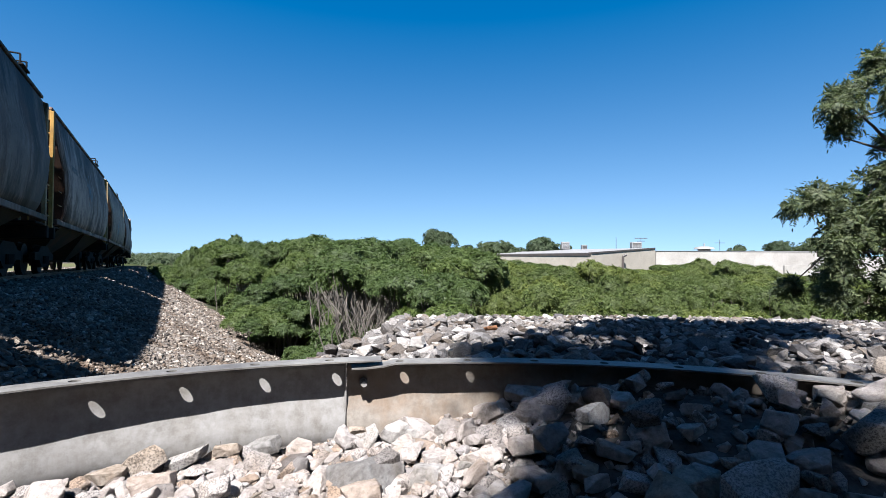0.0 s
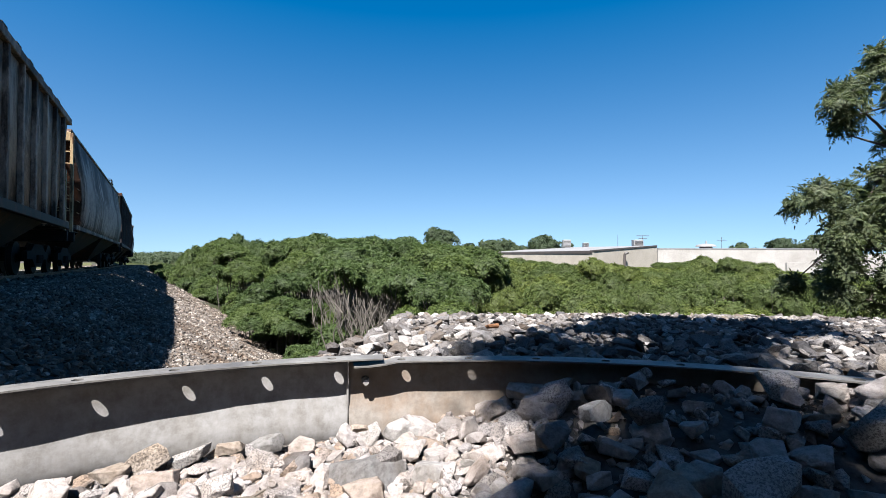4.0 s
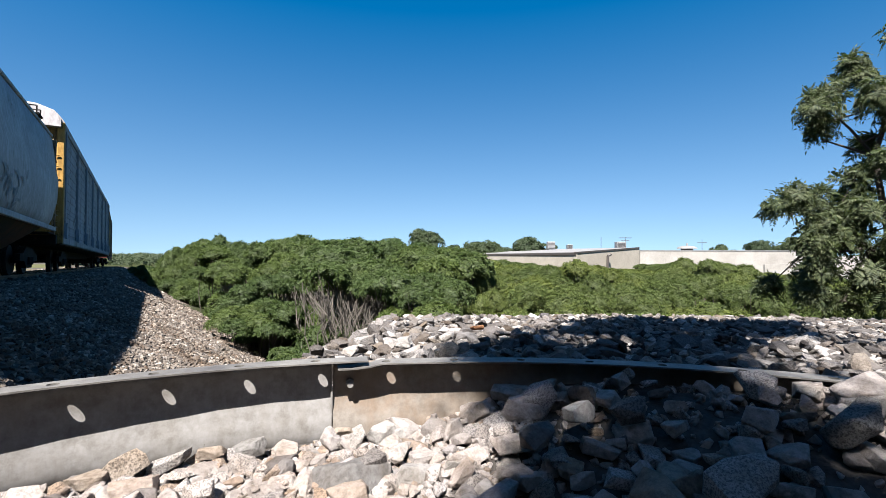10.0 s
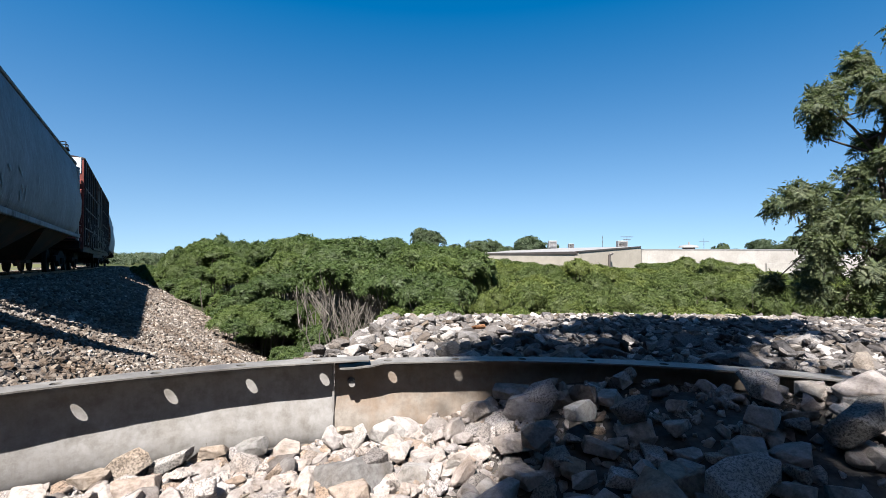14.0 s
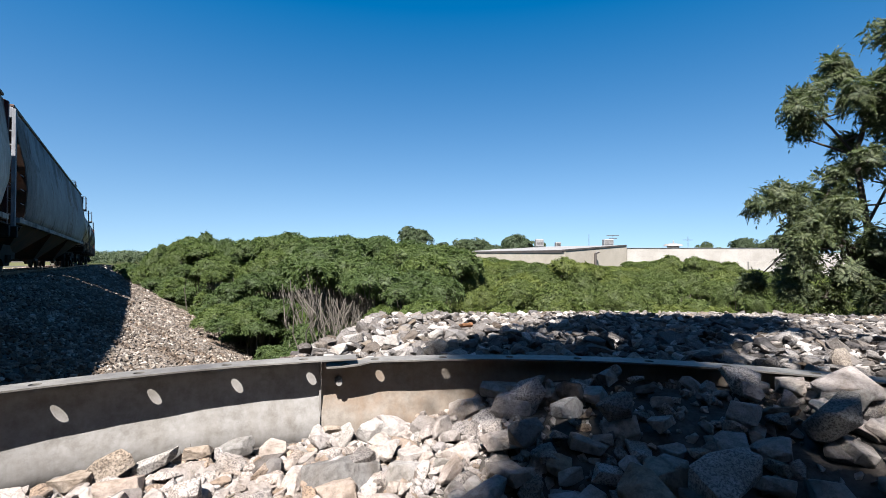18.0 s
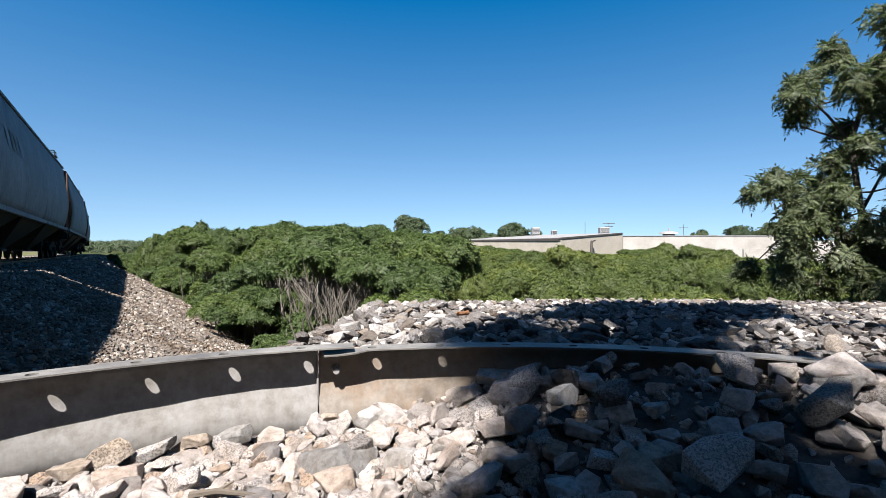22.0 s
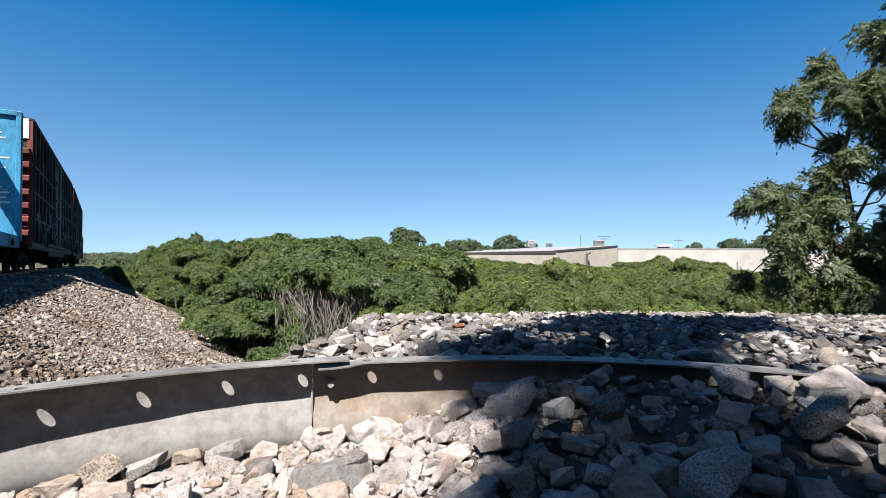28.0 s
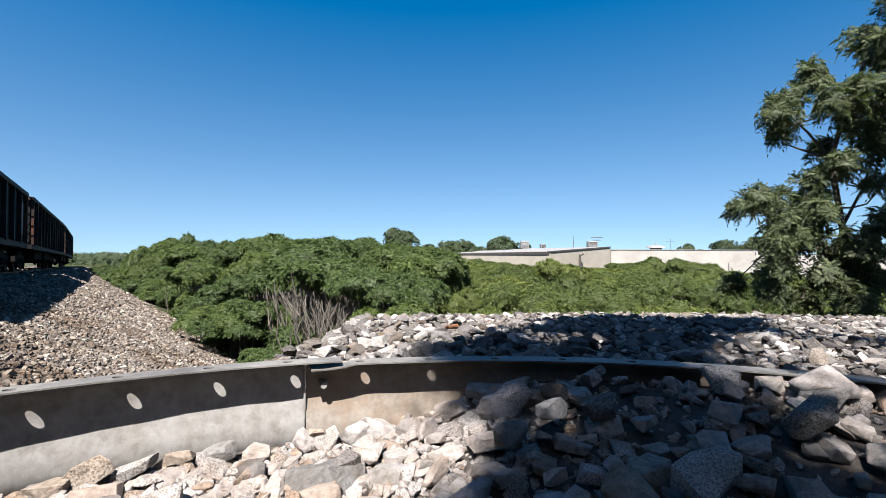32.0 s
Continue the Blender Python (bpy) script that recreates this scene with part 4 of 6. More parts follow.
def boxcar(length, top, corrugated=True):
    P = []
    hl = length / 2 - 0.85
    lv = [(1.05, 1.45), (top - 0.3, 1.45), (top - 0.22, 1.42), (top, 0.0)]
    P.append(("body", tub("body", lv, hl, lambda z: 0.0), None, "body", None, ""))
    post = boxes("side_post", [(-0.07, 0.07, 0.0, 0.09, 1.1, top - 0.32)], 0.015)
    k = 17
    for i in range(k):
        x = (i - (k - 1) / 2) * (2 * hl - 0.3) / (k - 1)
        if abs(x) < 1.75:
            continue
        for sy in (1, -1):
            P.append(("side_post", post, pose(x, sy * 1.45, 0, 0, 0, 0 if sy > 0 else 180), "body", None, ""))
    for sy in (1, -1):
        d = len(P)
        P.append(("door", boxes("door", [(-1.62, 1.62, sy * 1.5 - 0.04, sy * 1.5 + 0.04, 1.15, top - 0.4)], 0.02), None, "door", None, ""))
        for q in range(5):
            zq = 1.5 + q * (top - 2.2) / 4
            P.append(("door_bar", boxes("door_bar", [(-1.55, 1.55, sy * 1.55 - 0.02, sy * 1.55 + 0.03, zq, zq + 0.09)], 0.01), None, "door", d, ""))
        P.append(("lock_rod", rods("lock_rod", [((sx, sy * 1.58, 1.2), (sx, sy * 1.58, top - 0.5), 0.025) for sx in (-0.8, 0.8)]), None, "door", d, ""))
        for zb in (1.85, 2.75, 3.65):
            for x0, x1 in ((-hl, -1.75), (1.75, hl)):
                P.append(("side_belt", boxes("side_belt", [(x0, x1, sy * 1.50 - 0.03, sy * 1.50 + 0.025, zb, zb + 0.07)], 0.008), None, "body", None, ""))
        P.append(("door_track", boxes("door_track", [(-4.6, 4.6, sy * 1.52 - 0.07, sy * 1.52 + 0.05, 1.0, 1.12)], 0.01), None, "sill", None, ""))
        P.append(("side_sill", boxes("side_sill", [(-hl, hl, sy * 1.42 - 0.06, sy * 1.42 + 0.06, 0.82, 1.06), (-3.4, 3.4, sy * 1.42 - 0.04, sy * 1.42 + 0.04, 0.62, 0.84)], 0.015), None, "sill", None, ""))
    for sg in (1, -1):
        for q in range(7):
            zq = 1.25 + q * (top - 2.25) / 7
            P.append(("end_rib", boxes("end_rib", [(sg * hl - 0.07, sg * hl + 0.20, -1.42, 1.42, zq, zq + 0.21)], 0.03), None, "end", None, ""))
        for sy in (1, -1):
            P.append(("corner_post", boxes("corner_post", [(sg * hl - 0.12, sg * hl + 0.03, sy * 1.4 - 0.09, sy * 1.4 + 0.08, 0.95, top - 0.3)], 0.015), None, "end", None, ""))
            P.append(("ladder", rods("ladder", [((sg * (hl + 0.12), sy * 0.95, 1.2 + 0.38 * r), (sg * (hl + 0.12), sy * 1.38, 1.2 + 0.38 * r), 0.018) for r in range(6)]), None, "end", None, ""))
        P.append(("end_panel", boxes("end_panel", [(sg * hl - 0.05, sg * hl + 0.055, -1.38, 1.38, top - 0.92, top - 0.22)], 0.015), None, "white", None, "white painted top panel"))
        bars = boxes("lettering", [(sg * (hl + 0.058) - 0.004, sg * (hl + 0.058) + 0.004, 0.1 + 0.23 * r, 0.27 + 0.23 * r, top - 0.68, top - 0.46) for r in range(5)])
        P.append(("lettering", bars, None, "mark", len(P) - 1, ""))
    P.append(("underframe", boxes("underframe", [(-hl, hl, -0.35, 0.35, 0.7, 1.05)], 0.02), None, "under", None, ""))
    seam = boxes("roof_seam", [(-0.04, 0.04, -1.3, 1.3, top - 0.25, top - 0.16)])
    P.append(("roof", tub("roof", [(top - 0.27, 1.5), (top - 0.21, 1.5), (top + 0.03, 0.0)], hl + 0.03, lambda z: 0.0), None, "roof", None, ""))
    running_gear(P, length, 2.4)
    return P


def autorack(length, top):
    P = []
    hl = length / 2 - 0.5
    roof_lv = [(top - 0.75, 1.48), (top - 0.55, 1.47), (top - 0.28, 1.28), (top - 0.08, 0.8), (top, 0.0)]
    P.append(("deck", boxes("deck", [(-hl, hl, -1.4, 1.4, 0.95, 1.25), (-hl, hl, -1.35, 1.35, 2.5, 2.56), (-hl, hl, -1.35, 1.35, 3.75, 3.8)], 0.02), None, "under", None, ""))
    P.append(("roof", tub("roof", roof_lv, hl - 0.05, lambda z: 0.0), None, "roof", None, "pale galvanised arched roof"))
    cols, rows = 14, 4
    bw, bh = (2 * hl - 1.0) / cols, (top - 0.75 - 1.22) / rows
    fold = [(0.0, 0.012)]
    for q in range(6):
        deep = 0.035 if q % 2 else 0.018
        fold += [(deep, q * bh / 6 + 0.012), (deep, (q + 1) * bh / 6 - 0.012)]
    fold.append((0.0, bh - 0.012))
    pan = bmesh.new()
    cut = [[pan.verts.new((x, y, z)) for y, z in fold] for x in (-bw / 2 + 0.03, bw / 2 - 0.03)]
    for k in range(len(fold)):
        n = (k + 1) % len(fold)
        pan.faces.new((cut[0][k], cut[0][n], cut[1][n], cut[1][k]))
    pan.faces.new(cut[0])
    pan.faces.new(list(reversed(cut[1])))
    panel = bm_mesh("side_panel", pan)
    post = boxes("side_post", [(-0.05, 0.05, 0.0, 0.11, 1.2, top - 0.7)], 0.01)
    foot = prism("post_foot", [(-0.05, 1.75), (0.05, 1.75), (0.17, 1.2), (-0.17, 1.2)], 0.0, 0.10)
    for sy in (1, -1):
        for c in range(cols):
            for r in range(rows):
                P.append(("side_panel", panel, pose((c - (cols - 1) / 2) * bw, sy * 1.40, 1.22 + r * bh, 0, 0, 0 if sy > 0 else 180), "body", None, ""))
        for c in range(cols + 1):
            x = (c - cols / 2) * bw
            if c % 2 == 0:
                P.append(("side_post", post, pose(x, sy * 1.40, 0, 0, 0, 0 if sy > 0 else 180), "sill", None, ""))
                P.append(("post_foot", foot, pose(x, sy * 1.46, 0, 0, 0, 0 if sy > 0 else 180), "sill", None, ""))
        P.append(("side_sill", boxes("side_sill", [(-hl, hl, sy * 1.42 - 0.08, sy * 1.42 + 0.08, 1.0, 1.26)], 0.02), None, "sill", None, ""))
        P.append(("top_chord", boxes("top_chord", [(-hl, hl, sy * 1.44 - 0.06, sy * 1.44 + 0.05, top - 0.82, top - 0.70)], 0.015), None, "sill", None, ""))
    for sg in (1, -1):
        for sy in (1, -1):
            P.append(("end_door", boxes("end_door", [(sg * hl - 0.06, sg * hl + 0.06, min(0.02 * sy, 1.36 * sy), max(0.02 * sy, 1.36 * sy), 1.25, top - 0.8)], 0.02), None, "end", None, ""))
            P.append(("end_post", boxes("end_post", [(sg * hl - 0.12, sg * hl + 0.12, sy * 1.40 - 0.1, sy * 1.40 + 0.1, 1.0, top - 0.62)], 0.02), None, "end", None, "yellow painted end post"))
            P.append(("ladder", rods("ladder", [((sg * (hl + 0.16), sy * 0.95, 1.35 + 0.38 * r), (sg * (hl + 0.16), sy * 1.38, 1.35 + 0.38 * r), 0.018) for r in range(8)]), None, "end", None, ""))
        P.append(("end_hood", tub("end_hood", [(top - 0.82, 1.42), (top - 0.55, 1.42), (top - 0.28, 1.24), (top - 0.1, 0.75), (top - 0.03, 0.0)], 0.3, lambda z: 0.25 * max(0, z - top + 0.5)), Matrix.Translation((sg * (hl + 0.05), 0, 0)), "roof", None, ""))
    P.append(("underframe", boxes("underframe", [(-hl, hl, -0.4, 0.4, 0.62, 0.96)], 0.02), None, "under", None, ""))
    running_gear(P, length, 4.6)
    return P


def centerbeam(length, top, solid):
    P = []
    hl = length / 2 - 1.4
    P.append(("deck", boxes("deck", [(-hl, hl, -1.42, 1.42, 1.0, 1.12)], 0.02), None, "body", None, ""))
    for sy in (1, -1):
        P.append(("side_sill", boxes("side_sill", [(-hl, hl, sy * 1.42 - 0.06, sy * 1.42 + 0.06, 0.78, 1.16)], 0.015), None, "body", None, ""))
    P.append(("underframe", boxes("underframe", [(-hl, hl, -0.3, 0.3, 0.62, 1.0)], 0.02), None, "under", None, ""))
    bt = top - 0.05
    P.append(("top_chord", boxes("top_chord", [(-hl, hl, -0.30, 0.30, bt - 0.18, bt)], 0.03), None, "roof", None, ""))
    n = 12
    w = 2 * (hl - 0.2) / n
    post = boxes("beam_post", [(-0.07, 0.07, -0.16, 0.16, 1.1, bt - 0.15)], 0.015)
    for i in range(n + 1):
        P.append(("beam_post", post, Matrix.Translation(((i - n / 2) * w, 0, 0)), "body", None, ""))
    if solid:
        sheet = bmesh.new()
        zz = [1.15, 1.9, 2.05, 2.75, 2.9, bt - 0.2]
        for a, b in ((0, 1), (2, 3), (4, 5)):
            add_box(sheet, -w / 2 + 0.08, w / 2 - 0.08, -0.05, 0.05, zz[a], zz[b], 0.01)
        for a in (0, 1):
            add_box(sheet, -w / 2 + 0.08, -w / 2 + 0.55, -0.05, 0.05, zz[2 * a + 1], zz[2 * a + 2])
            add_box(sheet, w / 2 - 0.55, w / 2 - 0.08, -0.05, 0.05, zz[2 * a + 1], zz[2 * a + 2])
        pm = bm_mesh("beam_panel", sheet)
    else:
        pm = rods("brace", [((-w / 2, 0, 1.15), (w / 2, 0, bt - 0.2), 0.06)], 6)
    for i in range(n):
        m = Matrix.Translation(((i - (n - 1) / 2) * w, 0, 0))
        P.append(("beam_panel" if solid else "brace", pm, m if solid or i < n / 2 else m @ pose(0, 0, 0, 0, 0, 180), "body", None, ""))
    strap = boxes("strap_ratchet", [(-0.09, 0.09, 1.47, 1.53, 0.84, 1.02)], 0.01)
    for i in range(n):
        P.append(("strap_ratchet", strap, Matrix.Translation(((i - (n - 1) / 2) * w, 0, 0)), "under", None, ""))
    for sg in (1, -1):
        k = len(P)
        x = sg * (hl + 0.05)
        P.append(("bulkhead", boxes("bulkhead", [(x - 0.05, x + 0.05, -1.46, 1.46, 1.0, top)], 0.015), None, "bulk", None, ""))
        P.append(("bulkhead_frame", boxes("bulkhead_frame", [(x - 0.12, x + 0.12, sy * 1.44 - 0.07, sy * 1.44 + 0.07, 1.0, top) for sy in (1, -1)] + [(x - 0.12, x + 0.12, -1.5, 1.5, top - 0.14, top + 0.02)], 0.02), None, "bulk", k, ""))
        for q in range(6):
            zq = 1.3 + q * (top - 2.0) / 5.5
            P.append(("bulkhead_rib", boxes("bulkhead_rib", [(x + sg * 0.05 - 0.06, x + sg * 0.05 + 0.06, -1.36, 1.36, zq, zq + 0.14)], 0.02), None, "end", k, ""))
        rngb = random.Random(int(length))
        bars = [(x - sg * 0.054 - 0.003, x - sg * 0.054 + 0.003, 0.30 + rngb.uniform(0, 0.15), 0.75 + rngb.uniform(0, 0.5), top - 0.40 - 0.15 * q, top - 0.355 - 0.15 * q) for q in range(20) if q % 6]
        P.append(("lettering", boxes("lettering", bars), None, "letter", k, "faded white lines of stencilled loading rules"))
    running_gear(P, length, 2.6)
    return P


def tank_car(length, top):
    P = []
    r = 1.48
    zc = top - r
    hl = length / 2 - 0.95
    bm = bmesh.new()
    seg = 28
    prof = [(-hl, 0.02), (-hl + 0.05, 0.5), (-hl + 0.18, 1.0), (-hl + 0.38, 1.32), (-hl + 0.62, r), (-0.5, r + 0.004), (0.5, r + 0.004), (hl - 0.62, r), (hl - 0.38, 1.32), (hl - 0.18, 1.0), (hl - 0.05, 0.5), (hl, 0.02)]
    rings = [[bm.verts.new((x, q * math.cos(2 * math.pi * k / seg), zc + q * math.sin(2 * math.pi * k / seg))) for k in range(seg)] for x, q in prof]
    for a, b in zip(rings, rings[1:]):
        for k in range(seg):
            f = bm.faces.new((a[k], a[(k + 1) % seg], b[(k + 1) % seg], b[k]))
            f.smooth = True
    bm.faces.new(rings[0])
    bm.faces.new(rings[-1])
    P.append(("tank", bm_mesh("tank", bm), None, "body", None, ""))
    band = bmesh.new()
    for k in range(seg):
        a, b = 2 * math.pi * k / seg, 2 * math.pi * (k + 1) / seg
        vs = [band.verts.new((x, q * math.cos(t), zc + q * math.sin(t))) for x in (-0.05, 0.05) for q in (r + 0.004, r + 0.022) for t in (a, b)]
        for f in ((0, 1, 3, 2), (4, 6, 7, 5), (2, 3, 7, 6), (0, 2, 6, 4), (1, 5, 7, 3)):
            band.faces.new([vs[i] for i in f])
    bmesh.ops.remove_doubles(band, verts=band.verts, dist=0.001)
    bandm = bm_mesh("tank_band", band)
    for x in (-hl + 0.7, hl - 0.7, -1.9, 1.9):
        P.append(("tank_band", bandm, Matrix.Translation((x, 0, 0)), "body", None, ""))
    dome = bmesh.new()
    add_rod(dome, (0, 0, top - 0.05), (0, 0, top + 0.28), 0.5, 0.48, 20)
    add_rod(dome, (0, 0, top + 0.28), (0, 0, top + 0.33), 0.53, 0.50, 20)
    P.append(("manway", bm_mesh("manway", dome), None, "body", None, ""))
    for sy in (1, -1):
        deck = len(P)
        P.append(("platform", boxes("platform", [(-0.75, 0.75, sy * 1.05 - 0.28, sy * 1.05 + 0.28, top - 0.155, top - 0.125)], 0.005), None, "under", None, ""))
        for x in (-0.75, 0.75):
            P.append(("rail_post", rods("rail_post", [((x, sy * 1.31, top - 0.14), (x, sy * 1.31, top + 0.80), 0.018)]), None, "end", deck, ""))
            P.append(("rail_post", rods("rail_post", [((x, sy * 0.6, top - 0.02), (x, sy * 0.6, top + 0.80), 0.018)]), None, "end", deck, ""))
            P.append(("rail_bar", rods("rail_bar", [((x, sy * 1.31, top + 0.79), (x, sy * 0.6, top + 0.79), 0.017)]), None, "end", deck, ""))
        for z in (top + 0.38, top + 0.79):
            P.append(("rail_bar", rods("rail_bar", [((-0.75, sy * 1.31, z), (0.75, sy * 1.31, z), 0.017)]), None, "end", deck, ""))
    for sy in (1, -1):
        P.append(("ladder", rods("ladder", [((sx, sy * 1.55, 1.0), (sx, sy * 1.45, top - 0.15), 0.025) for sx in (-0.25, 0.25)] + [((-0.25, sy * 1.52, 1.15 + 0.33 * k), (0.25, sy * 1.52, 1.15 + 0.33 * k), 0.016) for k in range(7)]), None, "end", None, ""))
        P.append(("hand_rail", rods("hand_rail", [((-hl, sy * 1.45, 1.62), (hl, sy * 1.45, 1.62), 0.02)] + [((x, sy * 1.45, 1.0), (x, sy * 1.45, 1.62), 0.018) for x in np.linspace(-hl, hl, 7)]), None, "end", None, ""))
    P.append(("sill", boxes("sill", [(-length / 2 + 0.5, length / 2 - 0.5, -0.3, 0.3, 0.72, 1.05), (-length / 2 + 0.5, -hl + 1.3, -1.45, 1.45, 0.96, 1.05), (hl - 1.3, length / 2 - 0.5, -1.45, 1.45, 0.96, 1.05)], 0.02), None, "under", None, ""))
    for x in (-hl + 1.0, hl - 1.0):
        P.append(("saddle", boxes("saddle", [(x - 0.35, x + 0.35, -0.9, 0.9, 1.0, zc - 0.85)], 0.02), None, "under", None, ""))
    running_gear(P, length, 1.9)
    return P


def coal_car(length, top):
    P = []
    hl = length / 2 - 0.6
    bm = bmesh.new()
    w, t = 1.46, 0.05
    outer = [(-hl, -w), (hl, -w), (hl, w), (-hl, w)]
    lo = [bm.verts.new((x, y, 1.0)) for x, y in outer]
    hi = [bm.verts.new((x, y, top)) for x, y in outer]
    inn = [bm.verts.new((x - math.copysign(t, x), y - math.copysign(t, y), top)) for x, y in outer]
    inl = [bm.verts.new((x - math.copysign(t, x), y - math.copysign(t, y), 1.2)) for x, y in outer]
    for k in range(4):
        j = (k + 1) % 4
        bm.faces.new((lo[k], lo[j], hi[j], hi[k]))
        bm.faces.new((hi[k], hi[j], inn[j], inn[k]))
        bm.faces.new((inn[k], inn[j], inl[j], inl[k]))
    bm.faces.new(list(reversed(lo)))
    bm.faces.new(inl)
    P.append(("body", bm_mesh("body", bm), None, "body", None, ""))
    post = prism("side_post", [(-0.06, 1.0), (0.06, 1.0), (0.06, top - 0.08), (-0.06, top - 0.08)], 0.0, 0.12)
    k = 13
    for i in range(k):
        for sy in (1, -1):
            P.append(("side_post", post, pose((i - (k - 1) / 2) * (2 * hl - 0.2) / (k - 1), sy * w, 0, 0, 0, 0 if sy > 0 else 180), "post", None, ""))
    for sy in (1, -1):
        P.append(("top_chord", boxes("top_chord", [(-hl, hl, sy * (w + 0.04) - 0.09, sy * (w + 0.04) + 0.09, top - 0.1, top + 0.05)], 0.02), None, "body", None, ""))
        P.append(("side_sill", boxes("side_sill", [(-hl, hl, sy * w - 0.05, sy * w + 0.1, 0.85, 1.04)], 0.015), None, "body", None, ""))
        P.append(("end_stripe", boxes("end_stripe", [(-hl + 0.25, -hl + 0.75, sy * (w + 0.008) - 0.006, sy * (w + 0.008) + 0.006, 1.35, top - 0.35)]), None, "white", None, "scuffed pale end panel"))
    for sg in (1, -1):
        for y in (-1.1, -0.37, 0.37, 1.1):
            P.append(("end_post", boxes("end_post", [(sg * hl - 0.02, sg * hl + 0.14, y - 0.06, y + 0.06, 1.0, top)], 0.015), None, "post", None, ""))
        P.append(("end_chord", boxes("end_chord", [(sg * hl - 0.08, sg * hl + 0.12, -1.5, 1.5, top - 0.1, top + 0.05)], 0.02), None, "post", None, ""))
        P.append(("ladder", rods("ladder", [((sg * (hl + 0.18), 0.95, 1.1 + 0.36 * r), (sg * (hl + 0.18), 1.4, 1.1 + 0.36 * r), 0.018) for r in range(5)]), None, "end", None, ""))
    gx_, gy_ = 26, 7
    hv = [bm_v for bm_v in [(-hl + 0.1 + (2 * hl - 0.2) * i / gx_, -1.36 + 2.72 * j / gy_, top - 0.35 + 0.3 * math.sin(math.pi * j / gy_) * (0.75 + 0.25 * math.sin(i * 1.3)) + 0.05 * math.sin(i * 3.1 + j * 2.3)) for i in range(gx_ + 1) for j in range(gy_ + 1)]]
    hf = [(i * (gy_ + 1) + j, i * (gy_ + 1) + j + 1, (i + 1) * (gy_ + 1) + j + 1, (i + 1) * (gy_ + 1) + j) for i in range(gx_) for j in range(gy_)]
    P.append(("coal_load", mesh_ob("coal_load", hv, hf, None), None, "coal", None, ""))
    P.append(("underframe", boxes("underframe", [(-hl, hl, -0.35, 0.35, 0.66, 1.0), (-3.5, -0.5, -1.2, 1.2, 0.5, 1.0), (0.5, 3.5, -1.2, 1.2, 0.5, 1.0)], 0.03), None, "under", None, ""))
    running_gear(P, length, 1.8)
    return P


def build_car(name, pieces, mats, label, category="freight car"):
    root = thing(name, label, category, "goods train")
    made = []
    for nm, me, m, key, owner, lab in pieces:
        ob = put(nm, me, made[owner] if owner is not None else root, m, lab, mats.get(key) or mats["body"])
        made.append(ob)
    return root


COAT = {}


def coat(name, color, rust=0.35, grime=0.5):
    if name not in COAT:
        COAT[name] = paint(name, color, rust, grime)
    return COAT[name]


M_COAL = blend_mat("coal", 6, (0.012, 0.012, 0.013), (0.035, 0.035, 0.037), 0.6, fine=20, bumped=0.9)


def livery(body, end, sill=None, **more):
    # sill and bay near black: shade low on the cars is put into them
    d = {"body": body, "end": end, "sill": sill or coat("shade_dark_sill", (0.022, 0.020, 0.018), 0.4, 0.5), "roof": body, "under": M_UNDER, "wheel": M_WHEEL, "door": body, "white": coat("chalky_white", (0.42, 0.42, 0.41), 0.15, 0.3),
         # slope: rust brown, darkened to carry the shade at the hopper ends
         "mark": coat("mark_black", (0.085, 0.085, 0.085), 0.2, 0.3), "bulk": end, "letter": coat("stencil_white", (0.34, 0.36, 0.37), 0.2, 0.5), "post": body, "coal": M_COAL, "bay": coat("shade_dark_bay", (0.020, 0.018, 0.016), 0.5, 0.6), "slope": coat("shade_rust_slope_sheet", (0.040, 0.024, 0.018), 0.6, 0.6)}
    d.update(more)
    return d


GREY = coat("dirty_grey", (0.35, 0.255, 0.215), 0.8, 0.7)
TAN = coat("dirty_tan", (0.36, 0.245, 0.185), 0.8, 0.7)
LIGHT = coat("pale_grey", (0.33, 0.30, 0.28), 0.5, 0.5)
WHITE = coat("greyish_white", (0.26, 0.275, 0.29), 0.12, 0.35)
BLUEGREY = coat("blue_grey", (0.135, 0.150, 0.170), 0.2, 0.5)
SLATE = coat("slate_grey", (0.14, 0.148, 0.165), 0.25, 0.6)
STEEL = coat("weathered_blue_grey", (0.26, 0.255, 0.27), 0.95, 0.5)
BROWN = coat("oxide_brown", (0.110, 0.060, 0.042), 0.5, 0.6)
DARK = coat("dark_brown", (0.034, 0.026, 0.026), 0.4, 0.6)
RED = coat("boxcar_red", (0.105, 0.030, 0.025), 0.25, 0.4)
YELLOW = coat("faded_yellow", (0.27, 0.160, 0.045), 0.35, 0.4)
BUFF = coat("buff", (0.25, 0.185, 0.105), 0.35, 0.4)
ORANGE = coat("orange", (0.27, 0.130, 0.035), 0.35, 0.4)
BLACK = coat("tank_black", (0.018, 0.018, 0.02), 0.12, 0.5)
for gloss_in, value in (("Roughness", 0.42), ("Specular IOR Level", 0.35)):
    BLACK.node_tree.nodes["Principled BSDF"].inputs[gloss_in].default_value = value
BEIGE = coat("tank_beige", (0.098, 0.082, 0.075), 0.2, 0.4)
COALDARK = coat("coal_car_black", (0.006, 0.006, 0.0065), 0.3, 0.6)
COALPOST = coat("coal_car_post", (0.012, 0.0105, 0.0105), 0.4, 0.6)
SKYBLUE = coat("bright_blue", (0.03, 0.15, 0.25), 0.2, 0.5)
RACK = coat("rack_grey", (0.18, 0.205, 0.235), 0.12, 0.45)
GALVROOF = coat("galvanised_roof", (0.25, 0.24, 0.245), 0.1, 0.25)

SHAPES = {}


